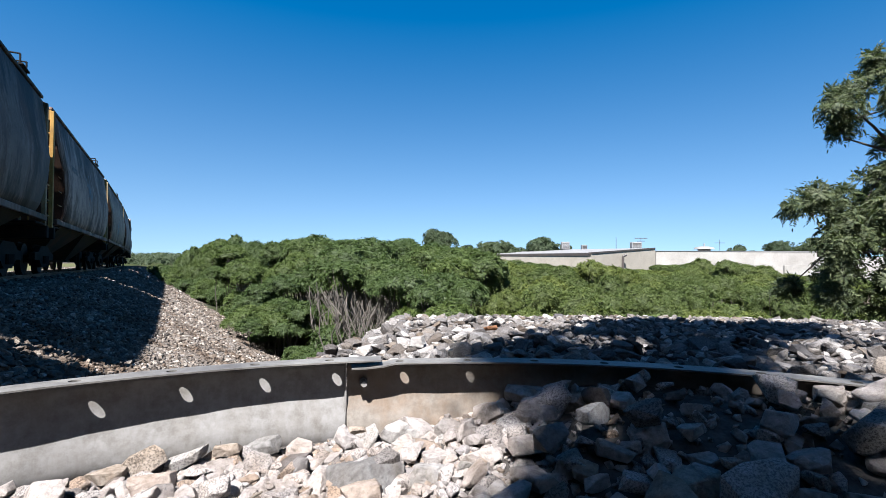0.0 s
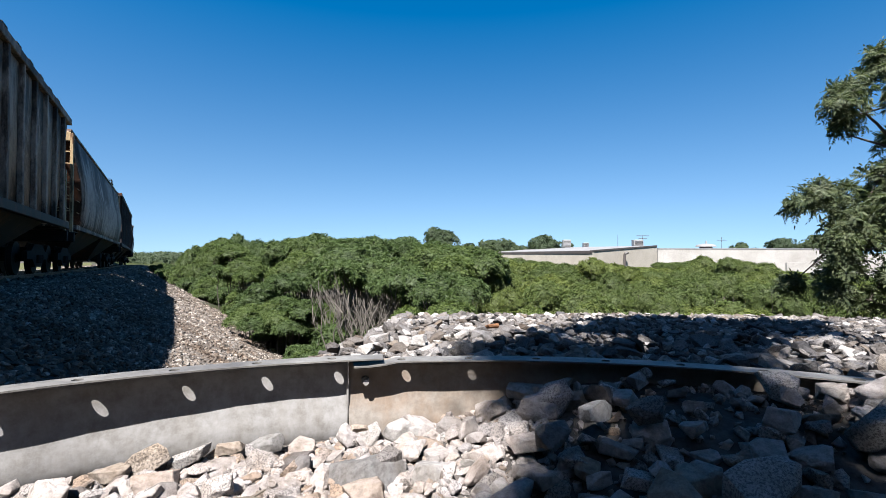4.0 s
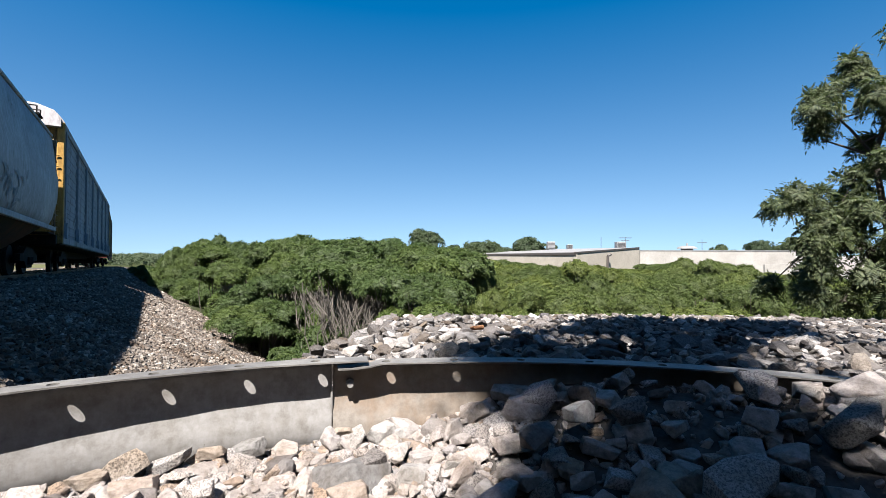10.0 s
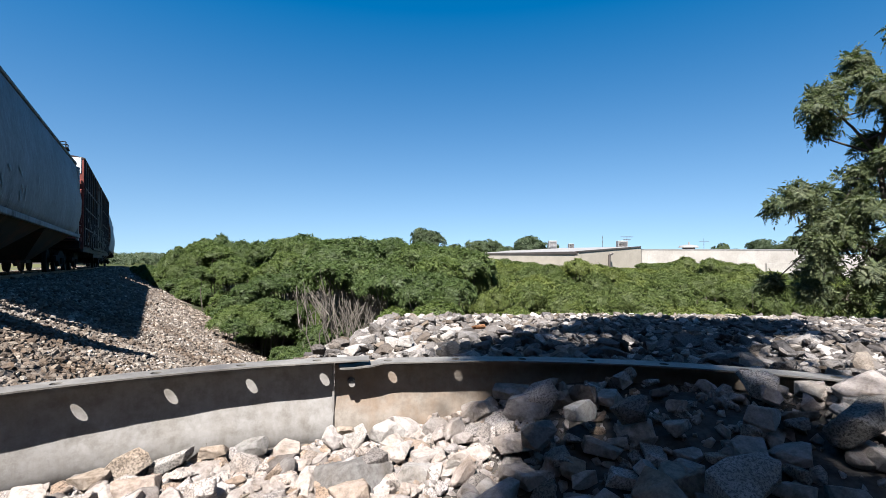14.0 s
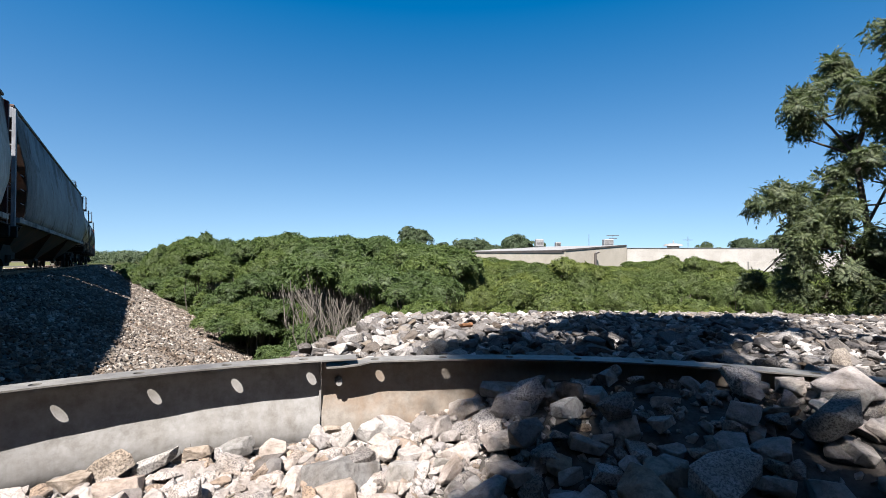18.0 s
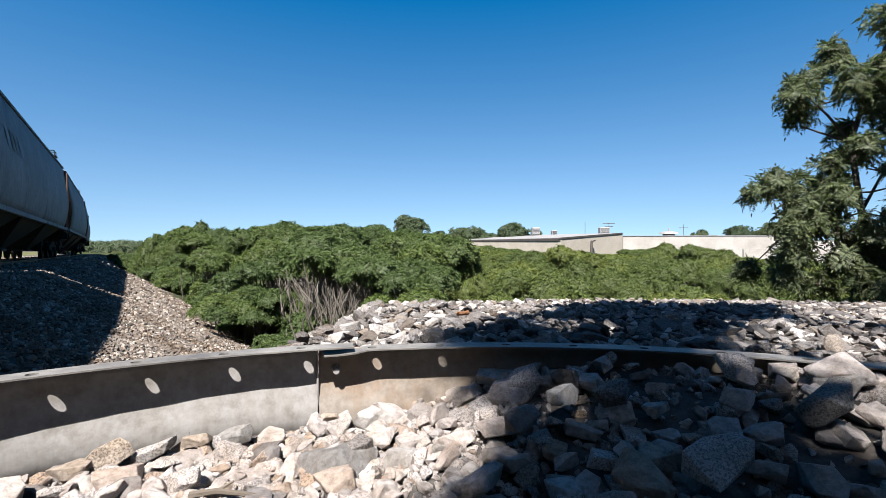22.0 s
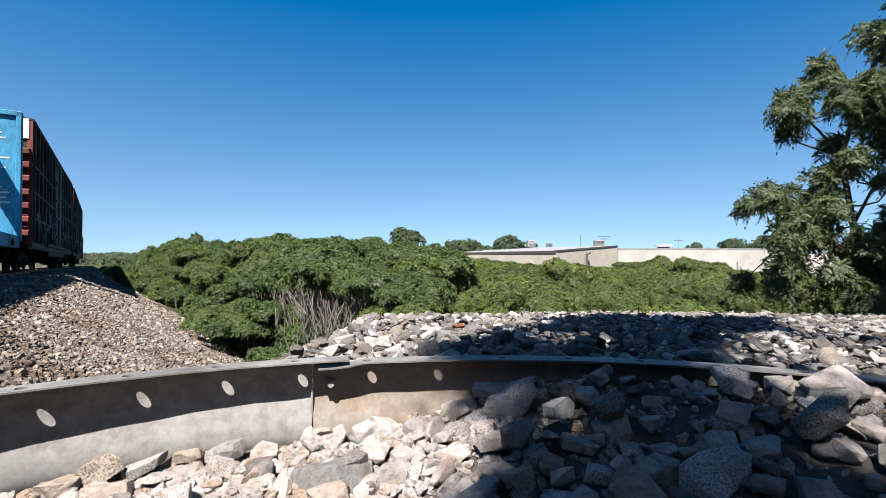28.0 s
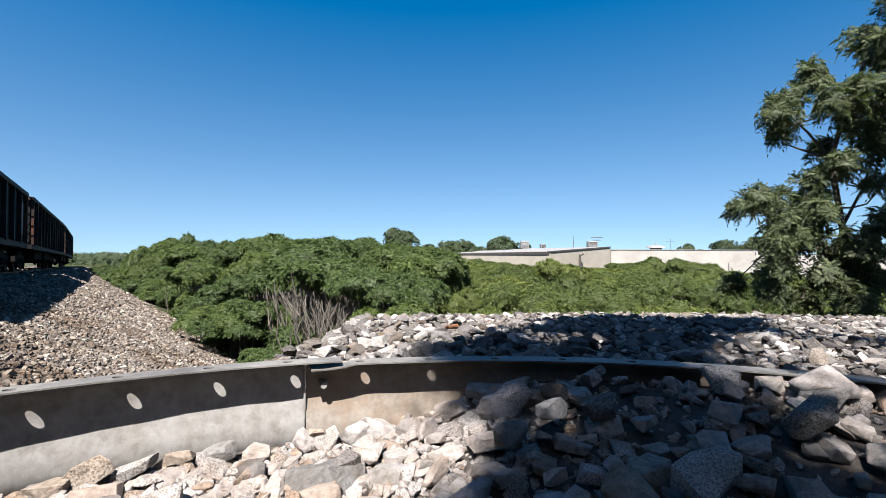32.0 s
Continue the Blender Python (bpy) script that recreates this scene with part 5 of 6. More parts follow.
def shape(kind, *args):
    if (kind, args) not in SHAPES:
        SHAPES[(kind, args)] = kind(*args)
    return SHAPES[(kind, args)]


SMALL_H, BIG_H = 4.80, 4.80
CARS = []


def car(at, length, pieces, mats, name, label):
    CARS.append((at + 0.6, length, build_car(name, pieces, mats, label)))


def small_hopper(at, length, body, end, label):
    car(at, length, shape(smooth_hopper, length, SMALL_H, 2), livery(body, end), "covered_hopper", label)


def big_hopper(at, length, body, end, label):
    car(at, length, shape(smooth_hopper, length, BIG_H, 3), livery(body, end), "covered_hopper", label)


def rib_hopper(at, length, body, end, label, top=SMALL_H, **more):
    car(at, length, shape(ribbed_hopper, length, top, 3), livery(body, end, **more), "covered_hopper", label)


small_hopper(-23.5, 12.9, GREY, BUFF, "grimy grey two-bay covered hopper car")
small_hopper(-10.6, 12.9, TAN, BUFF, "rust-streaked tan two-bay covered hopper car")
small_hopper(2.3, 12.9, coat("sooty_grey", (0.17, 0.125, 0.105), 1.0, 0.8), BUFF, "grimy grey covered hopper car with black streaks")
small_hopper(15.2, 12.9, GREY, YELLOW, "grimy grey covered hopper car with yellow end ladders")
small_hopper(28.1, 12.8, TAN, BUFF, "rust-streaked tan covered hopper car")
small_hopper(40.9, 11.7, GREY, BUFF, "sooty grey covered hopper car with buff ladders")
CHALK = coat("chalky_grey", (0.47, 0.37, 0.315), 0.6, 0.55)
rib_hopper(52.6, 17.4, CHALK, BUFF, "weathered grey ribbed covered hopper car with buff ladders", 4.62, sill=CHALK, bay=CHALK)
small_hopper(70.0, 14.3, GREY, BUFF, "grimy grey covered hopper car with blue scrawls")
rib_hopper(84.3, 18.4, TAN, BUFF, "brownish ribbed covered hopper car")
small_hopper(102.7, 17.0, GREY, BUFF, "grimy grey covered hopper car")
rib_hopper(119.7, 18.0, DARK, BROWN, "dark brown ribbed covered hopper car")
small_hopper(137.7, 13.0, LIGHT, BUFF, "pale grey covered hopper car with dark drips")
rib_hopper(150.7, 18.0, STEEL, BUFF, "blue-grey ribbed covered hopper car with rusty ribs")
small_hopper(168.7, 12.2, TAN, BUFF, "dusty tan covered hopper car")
small_hopper(180.9, 13.9, BROWN, ORANGE, "brown covered hopper car with orange ladders")
big_hopper(194.8, 18.8, WHITE, BUFF, "clean pale grey three-bay covered hopper car")
big_hopper(213.6, 18.6, WHITE, BUFF, "pale grey three-bay covered hopper car")
car(232.2, 28.4, shape(autorack, 28.4, 5.78), livery(RACK, YELLOW, RACK, roof=GALVROOF), "autorack_car", "grey panelled autorack car with yellow ends")
car(260.6, 17.5, shape(boxcar, 17.5, 5.05), livery(coat("faded_buff_yellow", (0.21, 0.145, 0.072), 0.5, 0.6), YELLOW, coat("dark_blue_sill", (0.04, 0.045, 0.055), 0.4, 0.5), door=DARK), "boxcar", "faded yellow ribbed boxcar with a dark door and blue scrawls")
car(278.1, 24.8, shape(centerbeam, 24.8, 4.75, True), livery(RED, RED), "centerbeam_flatcar", "empty red centerbeam flatcar with lettered bulkheads")
big_hopper(302.9, 19.5, BLUEGREY, WHITE, "light blue-grey covered hopper car with white ladders")
car(322.4, 19.2, shape(boxcar, 19.2, 5.2), livery(DARK, RED), "boxcar", "dark brown ribbed boxcar with a red end")
big_hopper(341.6, 19.6, WHITE, LIGHT, "pale grey covered hopper car")
big_hopper(361.2, 19.6, WHITE, LIGHT, "pale grey covered hopper car with green scrawl")
big_hopper(380.8, 17.4, LIGHT, coat("dark_red", (0.05, 0.016, 0.016), 0.4, 0.6), "grey covered hopper car with red ladders")
big_hopper(398.2, 21.3, coat("smoky_grey", (0.15, 0.155, 0.16), 0.5, 0.6), SLATE, "smoky grey covered hopper car")
car(419.5, 13.3, shape(tank_car, 13.3, 4.25), livery(BLACK, BLACK), "tank_car", "glossy black tank car with a railed platform")
car(432.8, 13.3, shape(tank_car, 13.3, 4.25), livery(BLACK, BLACK), "tank_car", "glossy black tank car with a railed platform")
car(446.1, 13.4, shape(tank_car, 13.3, 4.25), livery(BEIGE, LIGHT), "tank_car", "dusty beige tank car with a white platform rail")
for at, ln, body, end in ((459.5, 20.0, BLUEGREY, RED), (479.5, 18.3, SLATE, RED), (497.8, 18.0, BLUEGREY, BROWN), (515.8, 19.0, SLATE, BROWN), (534.8, 18.1, SLATE, SLATE), (552.9, 19.5, LIGHT, SLATE)):
    big_hopper(at, ln, body, end, "blue-grey covered hopper car with streaked sides" if body is not LIGHT else "light grey covered hopper car")
car(572.4, 16.1, shape(boxcar, 16.1, 5.05), livery(BROWN, ORANGE), "boxcar", "brown boxcar with orange end ribs")
car(588.5, 26.6, shape(centerbeam, 26.6, 4.95, False), livery(SKYBLUE, SKYBLUE), "centerbeam_flatcar", "empty bright blue centerbeam flatcar")
car(615.0, 18.3, shape(boxcar, 18.3, 5.5), livery(DARK, RED), "boxcar", "dark brown ribbed boxcar with a red end and white top panel")
car(633.3, 17.9, shape(boxcar, 17.9, 5.5), livery(DARK, RED), "boxcar", "dark brown ribbed boxcar with a red end and white top panel")
for k in range(8):
    car(651.6 + 16.9 * k, 16.9, shape(coal_car, 16.9, 2.78), livery(COALDARK, COALPOST, post=COALPOST, white=coat("scuffed_grey", (0.22, 0.22, 0.23), 0.4, 0.6)), "coal_car", "black ribbed open coal car heaped with coal")


def scrawl(ob, seed, x, z, w, h, y_at, material, strokes=26, bold=1.0):
    """Spray-painted strokes on a car's side: ribbons that lie 12 mm off the plate."""
    rng = random.Random(seed)
    bm = bmesh.new()
    for k in range(strokes):
        cx, cz = x + rng.uniform(-w, w) / 2, z + rng.uniform(-h, h) / 2
        a, bend, ln, wd = rng.uniform(0, 6.28), rng.uniform(-1.6, 1.6), rng.uniform(0.3, 0.5) * h, rng.uniform(0.05, 0.11) * bold
        row = []
        for i in range(7):
            u = i / 6
            th = a + bend * u
            cx += math.cos(th) * ln / 6
            cz += math.sin(th) * ln / 6
            row.append([bm.verts.new((cx + s * wd * math.sin(th), y_at(cz - s * wd * math.cos(th)) + 0.012, cz - s * wd * math.cos(th))) for s in (-0.5, 0.5)])
        for p, q in zip(row, row[1:]):
            bm.faces.new((p[0], p[1], q[1], q[0]))
    tagged(put("painted_scrawl", bm_mesh("painted_scrawl", bm, material), ob), kind="stuff")


def marks(ob, x, z, count, w, h, y_at, material):
    """Plain bars in place of a car's lettering."""
    for k in range(count):
        bm = bmesh.new()
        x0 = x - k * w * 1.35
        vs = [bm.verts.new(v) for v in ((x0, y_at(z) + 0.012, z), (x0 - w, y_at(z) + 0.012, z), (x0 - w, y_at(z + h) + 0.012, z + h), (x0, y_at(z + h) + 0.012, z + h))]
        bm.faces.new(vs)
        put("lettering_bar", bm_mesh("lettering_bar", bm, material), ob)


def hopper_side(z):
    return float(np.interp(z, [1.40, 1.7, 2.3, 2.9, 3.4, 4.38], [1.42, 1.52, 1.60, 1.59, 1.50, 1.36])) + 0.004


M_SPRAYBLUE = coat("spray_blue", (0.05, 0.12, 0.25), 0.4, 0.4)
M_SPRAYTEAL = coat("spray_teal", (0.08, 0.22, 0.22), 0.1, 0.4)
M_SPRAYPALE = coat("spray_pale", (0.17, 0.20, 0.225), 0.5, 0.5)
M_SPRAYDIM = coat("spray_dim", (0.047, 0.052, 0.062), 0.5, 0.5)
BY_START = {round(at - 0.6, 1): (ln, ob) for at, ln, ob in CARS}
for at, x, z, w, h, m in ((70.0, -3.0, 2.3, 2.6, 1.3, M_SPRAYBLUE), (28.1, 1.0, 2.2, 1.4, 0.8, M_SPRAYPALE), (15.2, 0.5, 3.0, 0.9, 0.7, M_SPRAYPALE), (302.9, 3.0, 1.9, 8.0, 0.9, M_SPRAYPALE), (361.2, -2.0, 2.2, 3.0, 1.5, M_SPRAYTEAL),
                          (534.8, 2.0, 2.1, 6.0, 1.1, M_SPRAYPALE), (497.8, -3.0, 2.4, 3.5, 1.3, M_SPRAYPALE), (213.6, -3.0, 2.0, 2.0, 0.8, M_SPRAYPALE)):
    scrawl(BY_START[at][1], int(at), x, z, w, h, hopper_side, m)
for at, m in ((260.6, M_SPRAYDIM), (322.4, M_SPRAYDIM), (615.0, M_SPRAYDIM), (633.3, M_SPRAYDIM)):
    scrawl(BY_START[at][1], int(at), 1.5, 1.75, 12.0, 1.0, lambda zz: 1.555, m, 90, 1.2)
    scrawl(BY_START[at][1], int(at) + 1, -3.0, 1.7, 7.0, 0.9, lambda zz: 1.557, M_SPRAYPALE if at == 260.6 else M_SPRAYDIM, 30, 1.2)
for at in (459.5, 479.5, 497.8, 515.8):
    marks(BY_START[at][1], 5.5, 3.0, 4, 0.42, 0.55, hopper_side, M_SPRAYPALE)
for at in (137.7, 168.7, 15.2, 194.8, 213.6, 302.9, 341.6, 361.2, 380.8, 398.2, 552.9):
    marks(BY_START[at][1], BY_START[at][0] / 2 - 2.4, 3.1, 5, 0.16, 0.2, hopper_side, COAT["mark_black"])


def motions():
    """Every car rolls along the line towards the camera at a steady pace."""
    for at, length, ob in CARS:
        rows = []
        for t in range(0, 33):
            s = at + length / 2 - SPEED * t
            half = 0.33 * length
            a, _ = on_track(s - half)
            b, _ = on_track(s + half)
            a, b = a + Vector((0, 0, float(rail_z(s - half)))), b + Vector((0, 0, float(rail_z(s + half))))
            f = (a - b).normalized()
            g = Vector((-f.y, f.x, 0)).normalized()
            u = f.cross(g)
            c = (a + b) / 2
            m = Matrix(((f.x, g.x, u.x, c.x), (f.y, g.y, u.y, c.y), (f.z, g.z, u.z, c.z), (0, 0, 0, 1)))
            rows.append((float(t), m))
        walk(ob, rows)


# ---- leaves and bushes ----
def compound_leaf(rng, length, pairs, leaflet, width, droop):
    """A feathered leaf along +x that arches down: vertices and triangles of its leaflets."""
    V, F = [], []

    def put_leaflet(base, direction, size):
        d = direction.normalized()
        side = d.cross(Vector((0, 0, 1)))
        side = side.normalized() * size * width if side.length > 1e-3 else Vector((0, size * width, 0))
        mid = base + d * size * 0.45 + Vector((0, 0, -0.06 * size))
        tip = base + d * size + Vector((0, 0, -0.28 * size))
        n = len(V)
        lift = Vector((0, 0, 0.10 * size))
        V.extend([base, mid + side + lift, tip, mid - side + lift])
        F.extend([(n, n + 1, n + 2), (n, n + 2, n + 3)])

    for k in range(pairs):
        u = 0.18 + 0.82 * k / pairs
        p = Vector((length * u, 0, 0.10 * length * math.sin(u * 2.4) - droop * length * u * u))
        s = leaflet * (0.75 + 0.5 * math.sin(math.pi * min(1, u + 0.1))) * rng.uniform(0.85, 1.1)
        for sg in (1, -1):
            put_leaflet(p, Vector((0.45, sg, -0.25 * rng.uniform(0.2, 1.6))), s)
    put_leaflet(Vector((length, 0, 0.1 * length * math.sin(2.4) - droop * length)), Vector((1, 0, -0.5)), leaflet)
    return np.array([v[:] for v in V]), np.array(F)


def rosette(seed, leaves, length, pairs, leaflet, width, droop):
    rng = random.Random(seed)
    V, F, n = [], [], 0
    for k in range(leaves):
        v, f = compound_leaf(rng, length * rng.uniform(0.7, 1.1), pairs, leaflet, width, droop * rng.uniform(0.6, 1.4))
        m = np.array((Matrix.Rotation(k * 2.4 + rng.uniform(-0.3, 0.3), 3, "Z") @ Matrix.Rotation(-rng.uniform(-0.1, 0.95), 3, "Y")))
        V.append(v @ m.T)
        F.append(f + n)
        n += len(v)
    return np.concatenate(V), np.concatenate(F)


def cloud(shapes, pts, normals, scale, rng):
    """Rosettes at the points, turned to their normals, as one set."""
    V, F, base = [], [], 0
    for p, nrm in zip(pts, normals):
        v, f = shapes[int(rng.integers(0, len(shapes)))]
        q = Vector(nrm).to_track_quat("Z", "Y").to_matrix() @ Matrix.Rotation(rng.uniform(0, 6.28), 3, "Z")
        V.append((v * scale * rng.uniform(0.75, 1.2)) @ np.array(q).T + np.asarray(p))
        F.append(f + base)
        base += len(v)
    return np.concatenate(V), np.concatenate(F)


SUMAC = [rosette(k, 8, 0.36, 5, 0.135, 0.20, 0.42) for k in range(5)]
rb = np.random.default_rng(21)


def bush_meshes(seed, tall=False, low=False):
    """Crown and stems of a bush 1 m to its crown's middle scaled later: about 3 m high, 2.6 m wide."""
    rng = np.random.default_rng(seed)
    lobes = [(rng.uniform(-0.8, 0.8), rng.uniform(-0.8, 0.8), rng.uniform(1.8, 2.65), rng.uniform(0.38, 0.62)) for _ in range(7)]
    if tall:
        lobes = [(rng.uniform(-1.0, 1.0), rng.uniform(-1.0, 1.0), rng.uniform(2.35, 2.75), rng.uniform(0.34, 0.5)) for _ in range(11)]
    pts, nrm = [], []
    for cx, cy, cz, r in lobes:
        for _ in range(34 if tall else 30 if low else 56):
            d = rng.normal(0, 1, 3)
            d /= np.linalg.norm(d)
            d[2] = abs(d[2]) * 1.1 - 0.25
            pts.append(np.array([cx, cy, cz]) + d * r * np.array([1, 1, 0.8]) * rng.uniform(0.8, 1.05))
            nrm.append(d + np.array([0, 0, 0.35]))
    v, f = cloud(SUMAC, pts, nrm, 0.72 if low else 0.43, rng)
    crown = flat_mesh("crown", v, f, M_LEAF)
    bm = bmesh.new()
    for cx, cy, cz, r in lobes:
        p = Vector((cx * 0.35 + rng.uniform(-0.2, 0.2), cy * 0.35 + rng.uniform(-0.2, 0.2), -0.3))
        for k in range(4):
            q = Vector((cx, cy, cz)) * ((k + 1) / 4) + p * (1 - (k + 1) / 4) + Vector((rng.uniform(-0.12, 0.12), rng.uniform(-0.12, 0.12), 0))
            add_rod(bm, p, q, 0.027 - 0.004 * k, 0.023 - 0.004 * k, 5, False)
            p = q
        for _ in range(3):
            d = Vector((rng.uniform(-1, 1), rng.uniform(-1, 1), rng.uniform(0.0, 0.7))) * r * 0.8
            add_rod(bm, p - Vector((0, 0, 0.5)), p + d, 0.011, 0.005, 4, False)
    for _ in range(84 if tall else 0):
        p = Vector((rng.uniform(-1.2, 1.2), rng.uniform(-1.2, 1.2), -0.3))
        lean = Vector((rng.uniform(-0.5, 0.5), rng.uniform(-0.5, 0.5), 0))
        for k in range(5):
            q = p + lean * (0.1 + 0.07 * k) + Vector((rng.uniform(-0.17, 0.17), rng.uniform(-0.17, 0.17), rng.uniform(0.42, 0.6)))
            add_rod(bm, p, q, 0.019 - 0.0024 * k, 0.0166 - 0.0024 * k, 5, False)
            if k > 1:
                add_rod(bm, p, p + Vector((rng.uniform(-0.35, 0.35), rng.uniform(-0.35, 0.35), rng.uniform(0.25, 0.55))), 0.010, 0.004, 4, False)
            p = q
    return crown, bm_mesh("woody_base", bm, M_PALEBARK if tall else M_BARK)


BUSHES = [bush_meshes(100 + k) for k in range(7)]
LOW = [bush_meshes(150 + k, low=True) for k in range(5)]
TALL = [bush_meshes(200 + k, True) for k in range(3)]
CANOPY = [(-1.2, 0), (-0.67, 0), (-0.58, 12), (-0.51, 32), (-0.42, 15), (-0.36, 27), (-0.22, 32), (-0.11, 26), (0.0, 14), (0.07, 0), (0.14, -9), (0.25, -12), (0.37, -22), (0.49, -5), (0.6, -13), (0.7, -30), (1.0, -34), (2, -34)]


def canopy_top(x, y):
    q = np.interp(x / y, [c[0] for c in CANOPY], [c[1] for c in CANOPY])
    dist = y
    far = EYE + q / 850 * np.clip(dist, 12, 60)
    if x / y < 0.02:
        near = EYE - 1.15 + 0.0 * dist
        w = smooth01(dist, 9.0, 13.0)
    else:
        near = EYE - 1.0 + 0.02 * dist
        w = smooth01(dist, 7.0, 19.0)
    return near * (1 - w) + far * w


for ring0, ring1, step in ((5.0, 14, 1.3), (14, 28, 2.3), (28, 64, 4.6)):
    x, y = spots(-64, 64, ring0 * 0.5, ring1 * 1.2, step, rb, 0.4)
    for bx, by in zip(x, y):
        r = math.hypot(bx, by)
        if not (ring0 <= r < ring1) or by < 4.6 or abs(bx) > 1.25 * by + 1.5:
            continue
        a = np.array([bx]), np.array([by])
        d = float(track_d(*a)[0])
        g = float(height(*a)[0])
        s_along = float(TNG.x * bx + TNG.y * by)
        d_min = float(np.interp(s_along, [8, 14.5, 20, 28, 34, 60], [8.0, 7.5, 7.0, 6.0, 4.3, 3.6]))
        if d < d_min or float(mound(*a)[0]) > -1.15 or g > -0.9:
            continue
        if by < 11.2 and -0.37 < bx / by < -0.07:
            continue
        top = canopy_top(bx, by) + (rb.uniform(-0.42, 0.16) if bx < 0 else rb.uniform(-0.75, 0.2))
        if d < d_min + 3.0:
            top = min(top, EYE - 1.3 + 0.03 * s_along + 0.5 * (d - d_min))
        h = max(0.35, top - g)
        if (r > 24 and h < 1.3) or (r > 36 and d < d_min + 4.5):
            continue
        sc = h / 3.0
        wide = sc * (rb.uniform(0.95, 1.25) if bx < 0 else rb.uniform(0.75, 1.05)) if h > 1.3 else sc * 1.5
        wide = max(wide, step / 2.3)
        m = Matrix.Translation((bx, by, g)) @ Matrix.Rotation(rb.uniform(0, 6.28), 4, "Z") @ Matrix.Diagonal((wide, wide, sc, 1))
        crown, stems = BUSHES[int(rb.integers(0, len(BUSHES)))]
        if h < 2.1 and r < 20:
            crown, stems = LOW[int(rb.integers(0, len(LOW)))]
        if 11.2 <= by < 15.5 and -0.37 < bx / by < -0.07:
            crown, stems = TALL[int(rb.integers(0, 3))]
        bush = thing("sumac_bush", "leafy green sumac bush with bare grey stems below the bank", "bush", "sumac thicket", m=m)
        # right-hand bushes take the leaf colour with sunlight mixed in
        put("crown", crown, bush, material=M_SUNLITLEAF if bx > 0.06 * by + 0.35 * math.sin(by) else None)
        tagged(put("woody_base", stems, bush), kind="stuff")
# taller bushes where the thicket meets the bank
for bx, by, top, wide in ((-14.5, 30.0, 1.35, 1.2), (-13.6, 30.3, 1.1, 1.2), (-15.5, 30.8, 0.95, 1.15), (-12.9, 30.6, 0.85, 1.2), (-16.8, 31.8, 0.75, 1.15), (-17.9, 33.4, 0.5, 1.1), (-14.8, 28.0, 0.5, 1.1), (-19.2, 35.4, 0.35, 1.1), (-20.6, 38.0, 0.25, 1.2), (-22.2, 41.0, 0.2, 1.3), (-24.2, 45.0, 0.2, 1.4)):
    g = float(height(np.array([bx]), np.array([by]))[0])
    crown, stems = BUSHES[int(rb.integers(0, len(BUSHES)))]
    sink = 0.45
    bush = thing("sumac_bush", "tall dark green bush at the bank's foot", "bush", "sumac thicket", m=Matrix.Translation((bx, by, g - sink * (EYE + top - g))) @ Matrix.Rotation(rb.uniform(0, 6.28), 4, "Z") @ Matrix.Diagonal((wide, wide, (1 + sink) * (EYE + top - g) / 3.0, 1)))
    put("crown", crown, bush)
    tagged(put("woody_base", stems, bush), kind="stuff")
# dark undergrowth behind the bare stems
for k in range(26):
    by = rb.uniform(13.2, 17.5)
    bx = by * rb.uniform(-0.40, -0.02)
    g = float(height(np.array([bx]), np.array([by]))[0])
    h = rb.uniform(1.1, 1.8)
    crown, stems = BUSHES[int(rb.integers(0, len(BUSHES)))]
    bush = thing("sumac_bush", "low shaded sumac bush under taller bare stems", "bush", "sumac thicket", m=Matrix.Translation((bx, by, g - 0.35 * h)) @ Matrix.Rotation(rb.uniform(0, 6.28), 4, "Z") @ Matrix.Diagonal((h * 0.6, h * 0.6, h / 2.2, 1)))
    put("crown", crown, bush)
    tagged(put("woody_base", stems, bush), kind="stuff")
# low leafy shoots along the foot of the bank and in the gap
for k in range(186):
    if k < 140:
        s = rb.uniform(9, 44)
        c, t = on_track(s)
        d = float(np.interp(s, [8, 14.5, 20, 28, 34, 60], [9.0, 8.3, 7.2, 5.9, 4.0, 3.3])) + rb.uniform(0, 2.2)
        bx, by = c.x + d * t.y, c.y - d * t.x
    else:
        by = rb.uniform(9.5, 12.5) if k < 170 else rb.uniform(10.8, 13.0)
        bx = by * (rb.uniform(-0.34, -0.12) if k < 170 else rb.uniform(-0.33, -0.285))
    a = np.array([bx]), np.array([by])
    g = float(height(*a)[0])
    if by < 3 or float(mound(*a)[0]) > g - 0.25:
        continue
    h = rb.uniform(0.5, 0.85) if k >= 140 else rb.uniform(0.8, 1.0) + 0.35 * min(2.2, d - 3.3) * rb.uniform(0.3, 1.0)
    m = Matrix.Translation((bx, by, g - 0.45 * h)) @ Matrix.Rotation(rb.uniform(0, 6.28), 4, "Z") @ Matrix.Diagonal((h * 0.55, h * 0.55, h / 2.2, 1))
    crown, stems = LOW[int(rb.integers(0, len(LOW)))]
    bush = thing("sumac_shoot", "low leafy green sumac shoot at the foot of the bank", "bush", "sumac shoots", m=m)
    put("crown", crown, bush)
    tagged(put("woody_base", stems, bush), kind="stuff")

# ---- trees ----
def limb(bm, pts, r0, r1, seg=7):
    n = len(pts) - 1
    for k in range(n):
        a = r0 + (r1 - r0) * k / n
        b = r0 + (r1 - r0) * (k + 1) / n
        add_rod(bm, pts[k], pts[k + 1], a, b, seg, False)


WALNUT = [rosette(40 + k, 5, 0.40, 6, 0.115, 0.21, 0.55) for k in range(5)]
FAR_LEAVES = [rosette(80 + k, 6, 0.40, 2, 0.24, 0.30, 0.30) for k in range(4)]


